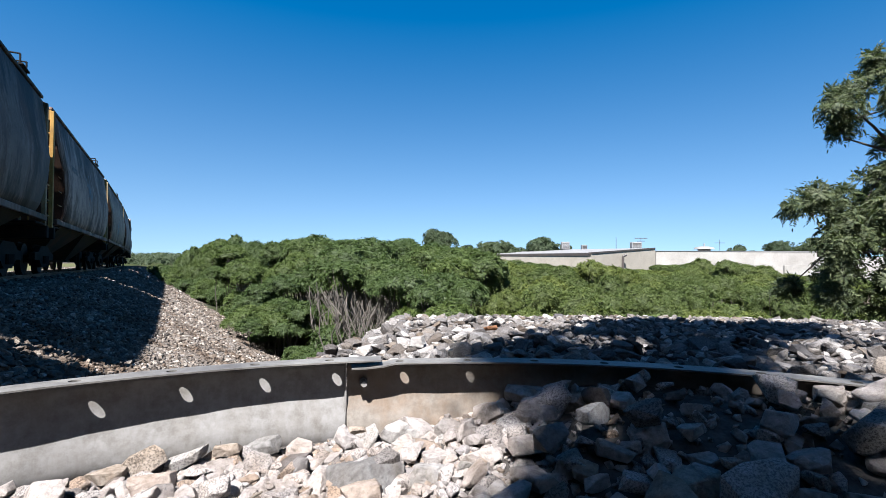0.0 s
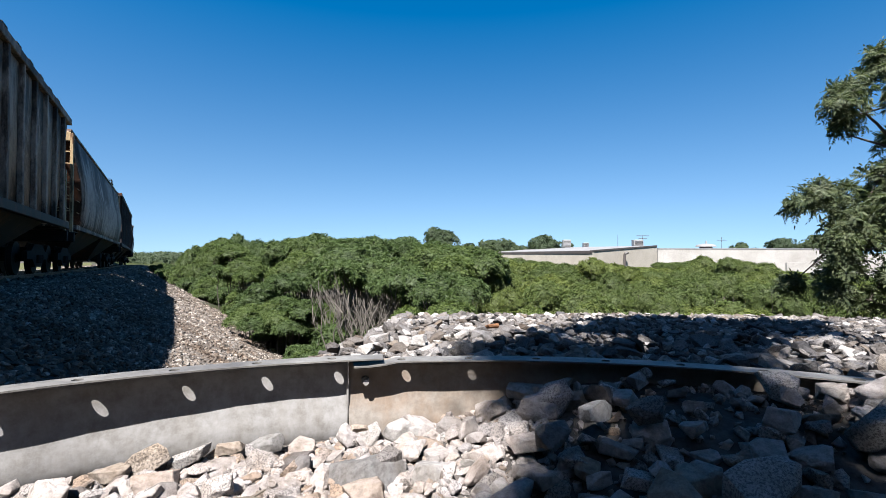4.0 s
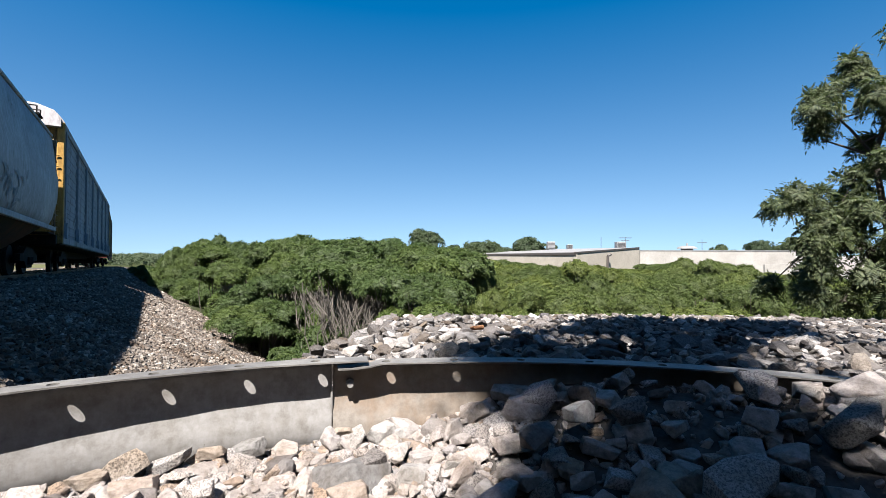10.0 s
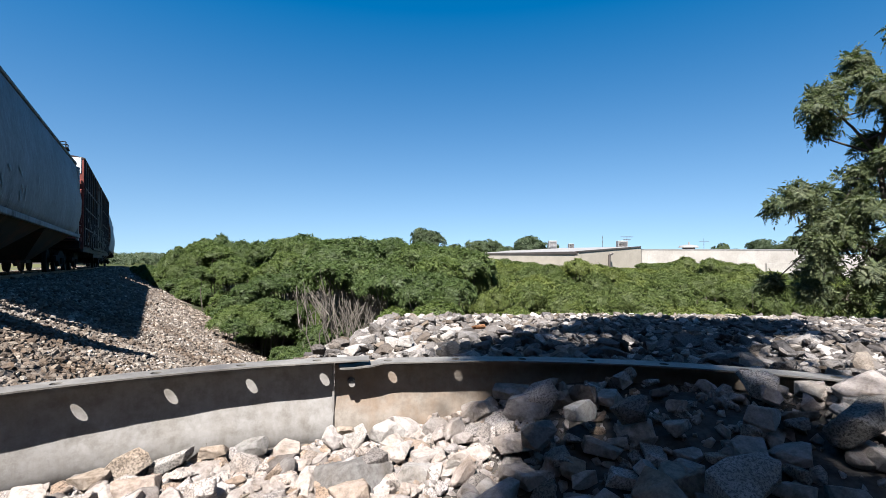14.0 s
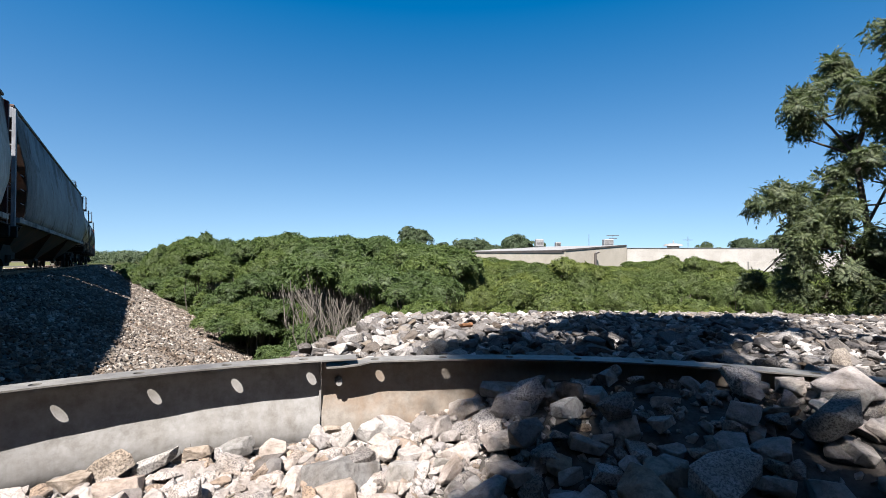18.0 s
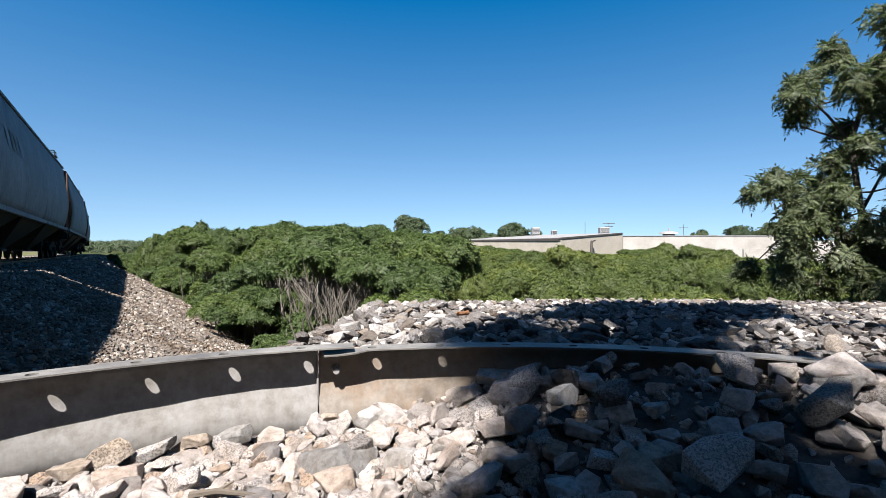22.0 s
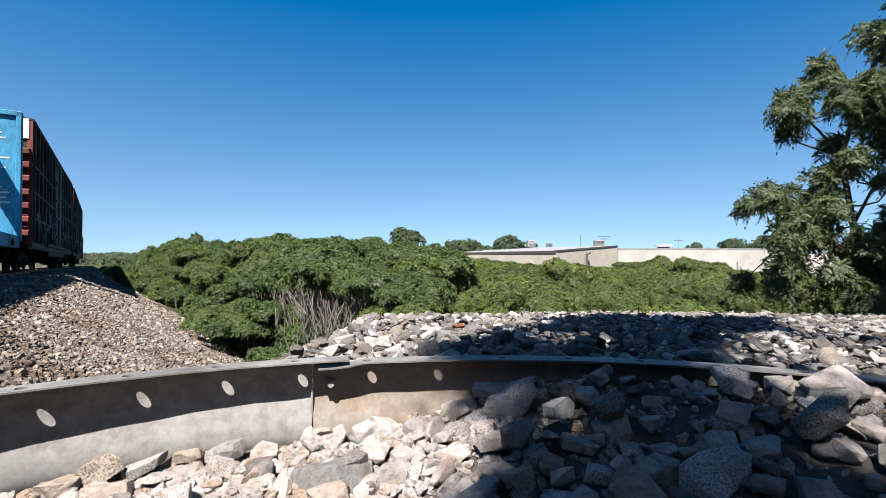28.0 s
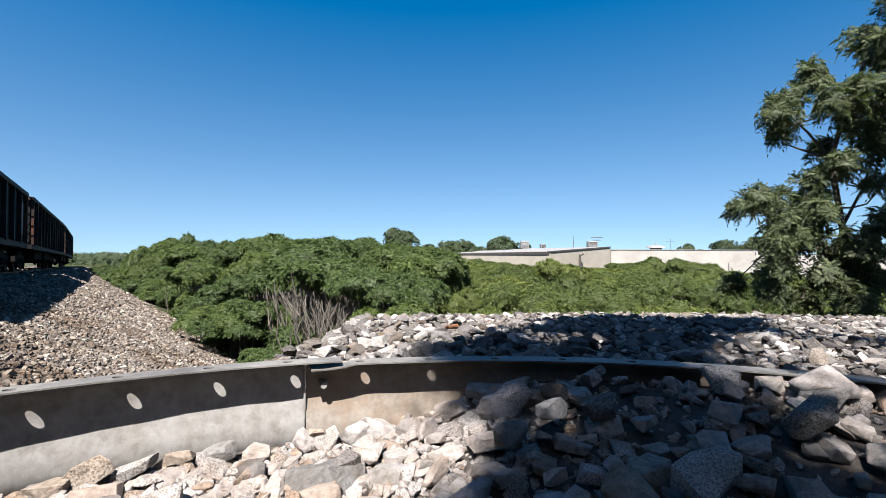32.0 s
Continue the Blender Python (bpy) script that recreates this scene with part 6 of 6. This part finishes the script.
def leafy_tree(label, base, forks, lobes, seed, per=1.0, group="", leaf=0.56, base_count=8, fine=False):
    """A tree from its main limbs and the lobes of its crown (x, y, z, radius, flattening)."""
    rng = np.random.default_rng(seed)
    root = thing("tree", label, "tree", group, m=Matrix.Translation(base))
    b0 = Vector(base)
    bm = bmesh.new()
    limb(bm, [Vector(p) - b0 for p in forks[0]], 0.045 if fine else 0.12, 0.02, 9)
    part("trunk", bm, M_TRUNK, root)
    for f in forks[1:]:
        bm = bmesh.new()
        limb(bm, [Vector(p) - b0 for p in f], 0.022, 0.009, 7)
        part("bough", bm, M_TRUNK, root)
    pts, nrm = [], []
    stems = [p for f in forks for p in f[1:]]
    for f in forks[1:] if fine else ():
        stems += [tuple((Vector(a) + Vector(b)) / 2) for a, b in zip(f, f[1:])]
    for cx, cy, cz, r, fl in lobes:
        bm = bmesh.new()
        c = Vector((cx, cy, cz))
        src = min(stems, key=lambda p: (Vector(p) - c).length + (0.6 if p[2] > cz else 0))
        mid = (Vector(src) + c) / 2 + Vector((0, 0, -0.08))
        limb(bm, [Vector(src) - b0, mid - b0, c - b0], 0.013 if fine else 0.035, 0.006 if fine else 0.014, 6)
        for i in range(int(95 * r * r * per) + base_count):
            d = rng.normal(0, 1, 3)
            d /= np.linalg.norm(d)
            p = np.array([cx, cy, cz]) + d * np.array([r, r, r * fl]) * rng.uniform(0.35, 1.22 if per > 2 else 1.0)
            pts.append(p - np.array(base))
            nrm.append(d * np.array([1, 1, 0.5]) + np.array([0, 0, 0.5]))
            if i % 2 == 0:
                add_rod(bm, c - b0, Vector(p) - b0, 0.006 if fine else 0.009, 0.003, 4, False)
        part("limb", bm, M_TRUNK, root)
    v, f = cloud(WALNUT if leaf < 1.5 else FAR_LEAVES, pts, nrm, leaf, rng)
    put("crown", flat_mesh("crown", v, f, M_TREELEAF), root)
    return root


TB = (5.66, 6.0, -0.55)
# clumps of leaves on the boughs: across, height, radius
TOP_CLUMPS = [(4.58, 2.19, 0.21), (4.85, 2.42, 0.22), (5.20, 2.68, 0.22), (5.12, 2.31, 0.25), (5.47, 2.46, 0.25), (5.51, 2.13, 0.24), (5.82, 2.32, 0.27), (4.85, 2.05, 0.16), (5.24, 2.87, 0.13), (5.97, 1.99, 0.25), (6.10, 2.55, 0.25), (5.95, 3.30, 0.22), (5.79, 3.11, 0.12), (6.13, 3.00, 0.25), (6.03, 3.64, 0.25), (6.47, 3.31, 0.34), (6.61, 2.41, 0.38)]
MID_CLUMPS = [(5.42, 1.81, 0.16), (5.19, 1.49, 0.16), (5.51, 1.53, 0.16), (5.83, 1.74, 0.18), (5.02, 1.33, 0.13), (5.30, 1.16, 0.19), (5.65, 1.22, 0.15), (4.10, 1.06, 0.13), (4.38, 1.03, 0.18), (4.64, 1.03, 0.18), (4.89, 0.94, 0.21), (5.18, 0.86, 0.25), (5.51, 0.83, 0.25), (5.84, 0.74, 0.25), (6.13, 0.76, 0.25), (4.41, 0.75, 0.18), (4.68, 0.64, 0.22)]
LOW_CLUMPS = [(5.02, 0.53, 0.25), (5.41, 0.46, 0.25), (5.80, 0.38, 0.25), (4.30, 0.54, 0.15), (4.45, 0.25, 0.19), (4.79, 0.16, 0.24), (5.17, 0.09, 0.24), (5.56, 0.05, 0.24), (5.95, 0.09, 0.24), (4.48, -0.07, 0.16), (4.86, -0.17, 0.19), (5.32, -0.21, 0.21), (5.79, -0.21, 0.21), (6.12, 0.38, 0.22), (4.25, -0.02, 0.13)]
rt = random.Random(12)
CLUMPS = [(x + 0.08, 6.0 + rt.uniform(-0.4, 0.4), z, r, 0.8) for x, z, r in TOP_CLUMPS + MID_CLUMPS + LOW_CLUMPS]
leafy_tree("dark green feathery-leaved tree beside the stones", TB,
           [[TB, (5.57, 6.0, 0.75), (5.42, 6.0, 1.64), (5.6, 5.95, 2.3), (6.0, 5.94, 3.27)],
            [(5.42, 6.0, 1.64), (5.12, 6.0, 1.98), (4.83, 6.0, 2.24)],
            [(5.42, 6.0, 1.64), (4.9, 6.1, 1.85)],
            [(5.57, 6.0, 0.75), (5.86, 6.0, 1.27), (6.08, 5.95, 2.01)],
            [(5.6, 6.0, 0.3), (5.05, 6.0, 0.68), (4.53, 6.0, 0.96)]],
           CLUMPS, 5, 3.0, leaf=0.40, base_count=12, fine=True)
SB = (2.6, -2.6, 0.0)


def shaded(gx_, gy_):
    """Where shade is wanted on the stones; the unseen overhanging crown is shaped to it."""
    w = 0.05 * math.sin(9 * gy_ + 2) + 0.04 * math.sin(17 * gx_ + 5 * gy_)
    edge = np.interp(gy_, [0.3, 0.7, 0.9, 1.25, 1.6, 2.07, 2.5, 2.9, 3.4], EDGE)
    far_edge = 3.2 if gy_ < 0.62 else np.interp(gy_, [0.62, 0.8, 0.96, 1.38, 2.0, 2.5, 3.4], [0.60, 0.515, 0.565, 0.73, 1.18, 1.78, 2.6])
    if gx_ < edge + (w if gy_ > 1.3 else 0) or gx_ > far_edge + w:
        return False
    return not (math.hypot(gx_ - 0.225, gy_ - 0.91) < 0.04 or math.hypot(gx_ - 0.56, gy_ - 1.98) < 0.2 or math.hypot(gx_ - 1.25, gy_ - 2.3) < 0.12)


# small clumps of the unseen crown, set so that their shade falls there
EDGE = [0.06, 0.09, 0.125, 0.165, 0.09, 0.28, 0.64, 0.88, 1.20]
rs = random.Random(31)
SHADE_CLUMPS = []
for k in range(21):
    for j in range(22):
        gx_, gy_ = -0.075 + 0.155 * j + rs.uniform(-0.04, 0.04), 0.25 + 0.16 * k + rs.uniform(-0.04, 0.04)
        up, gap = rs.uniform(3.2, 3.9), rs.random()
        if shaded(gx_, gy_) and gap > 0.10:
            zz = up + 0.06 * j
            SHADE_CLUMPS.append((gx_ - 0.18 * zz, gy_ - 0.64 * zz, zz, 0.11, 0.8))
leafy_tree("unseen leafy tree behind the camera, its crown shaped to shade the stones", SB,
           [[SB, (2.5, -2.6, 1.6), (2.3, -2.7, 3.2), (2.0, -2.6, 4.4)], [(2.5, -2.6, 1.6), (1.5, -2.3, 2.8), (0.6, -1.9, 3.5)], [(2.3, -2.7, 3.2), (1.9, -1.9, 3.8), (1.8, -1.0, 4.1)]],
           SHADE_CLUMPS, 8, 1.0, leaf=0.40, base_count=12, fine=True)
# unseen trees added behind the camera to hold sky light off the stones
for k, (bx, by, hh) in enumerate(((-8.5, -12.5, 6.0), (-4.6, -12.2, 5.6), (-0.8, -11.6, 5.4), (3.2, -11.4, 5.4), (7.0, -9.4, 5.0), (11.5, -5.0, 5.0), (12.5, 0.5, 5.0))):
    rr = random.Random(k)
    leafy_tree("unseen bushy tree added behind the camera to block sky light", (bx, by, -0.4),
               [[(bx, by, -0.4), (bx + 0.1, by, hh * 0.3), (bx, by + 0.1, hh * 0.6), (bx, by, hh * 0.85)]],
               [(bx + rr.uniform(-2.0, 2.0), by + rr.uniform(-1.4, 1.2), hh * (0.08 + 0.82 * n / 19), rr.uniform(0.9, 1.3), 0.8) for n in range(20)], 60 + k, 0.4, "trees behind the stones", 2.2)


# unseen tree added right of the view to shade the feathery tree's lower crown
rr = random.Random(91)
leafy_tree("unseen tall tree added to shade the feathery-leaved tree", (5.9, 1.7, -0.3), [[(5.9, 1.7, -0.3), (5.8, 1.8, 2.0), (5.6, 1.9, 4.0), (5.5, 2.0, 5.6)]],
           [(rr.uniform(4.3, 6.6), rr.uniform(1.2, 2.6), rr.uniform(3.9, 6.3), rr.uniform(0.45, 0.7), 0.8) for n in range(20)], 92, 0.7, "trees behind the stones", 1.0)


def far_tree(x, y, top, wide, seed, label):
    rng = np.random.default_rng(seed)
    g = float(height(np.array([x]), np.array([y]))[0])
    root = thing("tree", label, "tree", "distant trees", m=Matrix.Translation((x, y, g)))
    h = top - g
    bm = bmesh.new()
    limb(bm, [Vector((0, 0, -0.2)), Vector((0.1, 0, h * 0.3)), Vector((0, 0.1, h * 0.75))], 0.25, 0.08, 7)
    for k in range(5):
        a = k * 1.26
        limb(bm, [Vector((0.05, 0, h * (0.28 + 0.07 * k))), Vector((wide * 0.35 * math.cos(a), wide * 0.35 * math.sin(a), h * 0.7))], 0.1, 0.03, 5)
    part("trunk", bm, M_TRUNK, root)
    pts, nrm = [], []
    for k in range(26):
        d = rng.normal(0, 1, 3)
        d *= rng.uniform(0.2, 1.0) ** 0.5 / np.linalg.norm(d)
        c = np.array([0.36 * wide * d[0], 0.36 * wide * d[1], h * 0.66 + 0.24 * h * d[2]])
        r = wide * rng.uniform(0.13, 0.20)
        for _ in range(36):
            d = rng.normal(0, 1, 3)
            d /= np.linalg.norm(d)
            p = c + d * r * np.array([1, 1, 0.8])
            p[2] = min(p[2], h * rng.uniform(0.9, 1.0))
            pts.append(p)
            nrm.append(d + np.array([0, 0, 0.4]))
    v, f = cloud(FAR_LEAVES, pts, nrm, 0.15 * wide / 1.2, rng)
    put("crown", flat_mesh("crown", v, f, M_FARLEAF), root)
    return root


for i, (x, y, top, wide) in enumerate(((-1.8, 52, 3.4, 4.6), (1.0, 54, 1.9, 3.0), (8.0, 92, 3.6, 7.0), (11.5, 95, 3.2, 5.0), (17.0, 94, 4.2, 8.0), (5.2, 90, 3.0, 5.0), (25.5, 110, 3.2, 4.0),
                                       (66, 100, 4.0, 7.0), (71, 98, 4.8, 6.0), (61, 104, 3.0, 6.0), (80, 105, 4.5, 8.0))):
    far_tree(x, y, EYE + top, wide, 300 + i, "rounded green tree in the distance")
# a low line of woods at the horizon
pts, nrm = [], []
for k in range(5200):
    a = rb.uniform(-0.95, 0.95)
    d = rb.uniform(190, 240)
    crest = 0.9 + 0.7 * math.sin(41 * a) * math.sin(17 * a + 1) + 0.5 * math.sin(97 * a) + 0.01 * (d - 190)
    pts.append((d * math.sin(a), d * math.cos(a), -3.5 + (crest + 3.5) * rb.uniform(0.1, 1.0) ** 0.6))
    nrm.append((rb.uniform(-1, 1), -1, rb.uniform(0, 1)))
v, f = cloud(FAR_LEAVES, pts, nrm, 2.1, rb)
tagged(put("far_woods", flat_mesh("far_woods", v, f, M_FARLEAF)), "hazy green line of distant woods", "woods", kind="stuff")

# ---- industrial buildings ----
M_WALL = blend_mat("buff_block_wall", 0.5, (0.227, 0.202, 0.167), (0.272, 0.247, 0.207), 0.85, fine=6, bumped=0.1)
M_WHITEWALL = blend_mat("whitewashed_wall", 0.35, (0.198, 0.184, 0.166), (0.273, 0.260, 0.241), 0.8, fine=5, bumped=0.1)
M_ROOFING = blend_mat("grey_roofing", 0.6, (0.121, 0.117, 0.115), (0.164, 0.162, 0.159), 0.7, fine=8)
M_FASCIA = blend_mat("dark_fascia", 1.0, (0.028, 0.024, 0.022), (0.047, 0.038, 0.034), 0.6)
M_UNIT = blend_mat("unit_metal", 2.0, (0.131, 0.131, 0.131), (0.197, 0.197, 0.197), 0.5)


def corner(px, depth):
    return (px - 783.5) / 850 * depth


hall = thing("factory_building", "low tan factory with a shallow grey roof and dark fascia", "building")
c1, c2, c0 = (corner(1020, 66), 66), (corner(1133, 76), 76), (corner(826, 92), 92)
ez, rz = EYE + 0.55, EYE + 1.45


def wall_strip(a, b, z0, za, zb, thick=0.3, z1=None):
    bm = bmesh.new()
    d = (Vector((*b, 0)) - Vector((*a, 0))).normalized()
    n = Vector((-d.y, d.x, 0)) * thick
    if n.y < 0:
        n = -n
    vs = [bm.verts.new((p[0] + o.x, p[1] + o.y, z)) for o in (Vector(), n) for p, z in ((a, z0), (b, z0 if z1 is None else z1), (b, zb), (a, za))]
    for f in ((0, 1, 2, 3), (7, 6, 5, 4), (0, 4, 5, 1), (1, 5, 6, 2), (2, 6, 7, 3), (3, 7, 4, 0)):
        bm.faces.new([vs[i] for i in f])
    return bm


part("gable_wall", wall_strip(c1, c2, -3.6, ez, rz), M_WALL, hall)
part("side_wall", wall_strip(c0, c1, -3.6, ez - 0.3, ez), M_WALL, hall)
far_c = (c2[0] + c0[0] - c1[0], c2[1] + c0[1] - c1[1])
bm = bmesh.new()
lift = 0.12
top_v = [bm.verts.new((*p, z + lift)) for p, z in ((c1, ez), (c2, rz), (far_c, rz), (c0, ez - 0.1))]
low_v = [bm.verts.new((*p, z - 0.02)) for p, z in ((c1, ez), (c2, rz), (far_c, rz), (c0, ez - 0.1))]
bm.faces.new(top_v)
bm.faces.new(list(reversed(low_v)))
for k in range(4):
    bm.faces.new((low_v[k], low_v[(k + 1) % 4], top_v[(k + 1) % 4], top_v[k]))
part("roof", bm, M_ROOFING, hall)
part("fascia", wall_strip((c1[0] - 0.05, c1[1] - 0.15), (c2[0] - 0.05, c2[1] - 0.15), ez - 0.04, ez + 0.16, rz + 0.16, 0.3, rz - 0.04), M_FASCIA, hall)
part("eave", wall_strip((c0[0], c0[1] - 0.12), (c1[0] - 0.05, c1[1] - 0.12), ez - 0.30, ez - 0.12, ez + 0.1, 0.1), M_FASCIA, hall)
gx0 = (c1[0] * 0.55 + c2[0] * 0.45, c1[1] * 0.55 + c2[1] * 0.45 - 0.5)
part("duct", (lambda b: (add_rod(b, (gx0[0], gx0[1], -2.5), (gx0[0], gx0[1], EYE + 0.2), 0.18, seg=10), add_rod(b, (gx0[0], gx0[1], EYE + 0.2), (gx0[0] + 0.5, gx0[1], EYE + 0.45), 0.18, seg=10), b)[2])(bmesh.new()), M_FASCIA, hall)
store = thing("warehouse", "long low whitewashed warehouse with a flat roof", "building")
w1, w2 = (corner(1134, 78), 78.0), (corner(1410, 78), 78.0)
part("front_wall", wall_strip(w1, w2, -3.6, EYE + 1.1, EYE + 1.1), M_WHITEWALL, store)
part("side_wall", wall_strip((w2[0] + 0.02, 78.0), (corner(1700, 79), 79.0), -3.6, EYE + 0.3, EYE + 0.3), M_WHITEWALL, store)
bm = bmesh.new()
add_box(bm, w1[0], w2[0], 78.4, 110, EYE + 0.85, EYE + 1.0)
part("roof", bm, M_ROOFING, store)
bm = wall_strip((w1[0], w1[1] - 0.08), (w2[0], w2[1] - 0.08), EYE + 1.1, EYE + 1.18, EYE + 1.18, 0.5)
part("coping", bm, M_UNIT, store)
shed = thing("low_shed", "small white lean-to shed beside the warehouse", "building")
part("wall", wall_strip((corner(1355, 70), 70), (corner(1600, 72), 72), -3.6, EYE - 1.0, EYE - 0.2), M_WHITEWALL, shed)


def roof_unit(px, depth, w, z0, h, label):
    u = thing("rooftop_unit", label, "air conditioner", "rooftop units", m=Matrix.Translation((corner(px, depth), depth, EYE + z0)))
    bm = bmesh.new()
    add_box(bm, -w / 2, w / 2, -0.6, 0.6, 0, h, 0.05)
    part("cabinet", bm, M_UNIT, u)
    bm = bmesh.new()
    for k in range(5):
        add_box(bm, -w / 2 + 0.1, w / 2 - 0.1, -0.64, -0.60, 0.12 + k * h / 6, 0.18 + k * h / 6)
    part("louvre", bm, M_FASCIA, u)


roof_unit(976, 90, 1.4, 1.5, 1.4, "pale metal unit standing on a factory roof")
roof_unit(1099, 82, 1.6, 1.5, 1.15, "pale metal unit under an aerial on a factory roof")
vent = thing("roof_ventilator", "wide mushroom-shaped metal ventilator on a warehouse roof", "ventilator", "rooftop units", m=Matrix.Translation((corner(1217, 88), 88, EYE + 1.0)))
bm = bmesh.new()
add_rod(bm, (0, 0, 0), (0, 0, 0.75), 1.05, seg=16)
part("drum", bm, M_FASCIA, vent)
bm = bmesh.new()
add_rod(bm, (0, 0, 0.62), (0, 0, 0.95), 1.75, 1.5, seg=20)
add_rod(bm, (0, 0, 0.95), (0, 0, 1.15), 1.5, 0.5, seg=20)
part("cap", bm, M_ROOFING, vent)
bm = bmesh.new()
add_rod(bm, (0.05, 0, 1.1), (0.05, 0, 1.65), 0.14, seg=8)
part("stub_pipe", bm, M_UNIT, vent)
roof_unit(1009, 96, 1.0, 1.6, 0.9, "small grey unit on a factory roof")


def pole(px, depth, top, arms, label, r=0.07):
    u = thing("utility_pole", label, "pole", "poles", m=Matrix.Translation((corner(px, depth), depth, -3.5)))
    bm = bmesh.new()
    add_rod(bm, (0, 0, 0), (0, 0, EYE + top + 3.5), r, r * 0.8, 8)
    part("mast", bm, M_FASCIA, u)
    for dz, w in arms:
        bm = bmesh.new()
        add_box(bm, -w / 2, w / 2, -0.05, 0.05, EYE + top + 3.5 - dz - 0.05, EYE + top + 3.5 - dz + 0.05)
        part("crossarm", bm, M_FASCIA, u)


pole(1244, 130, 5.0, [(0.9, 2.6)], "wooden utility pole with one crossarm")
pole(1065, 84, 3.6, [], "thin mast on a roof", 0.05)
pole(1108, 84, 3.5, [(0.1, 2.2), (0.6, 1.4)], "roof aerial with bars", 0.04)

motions()
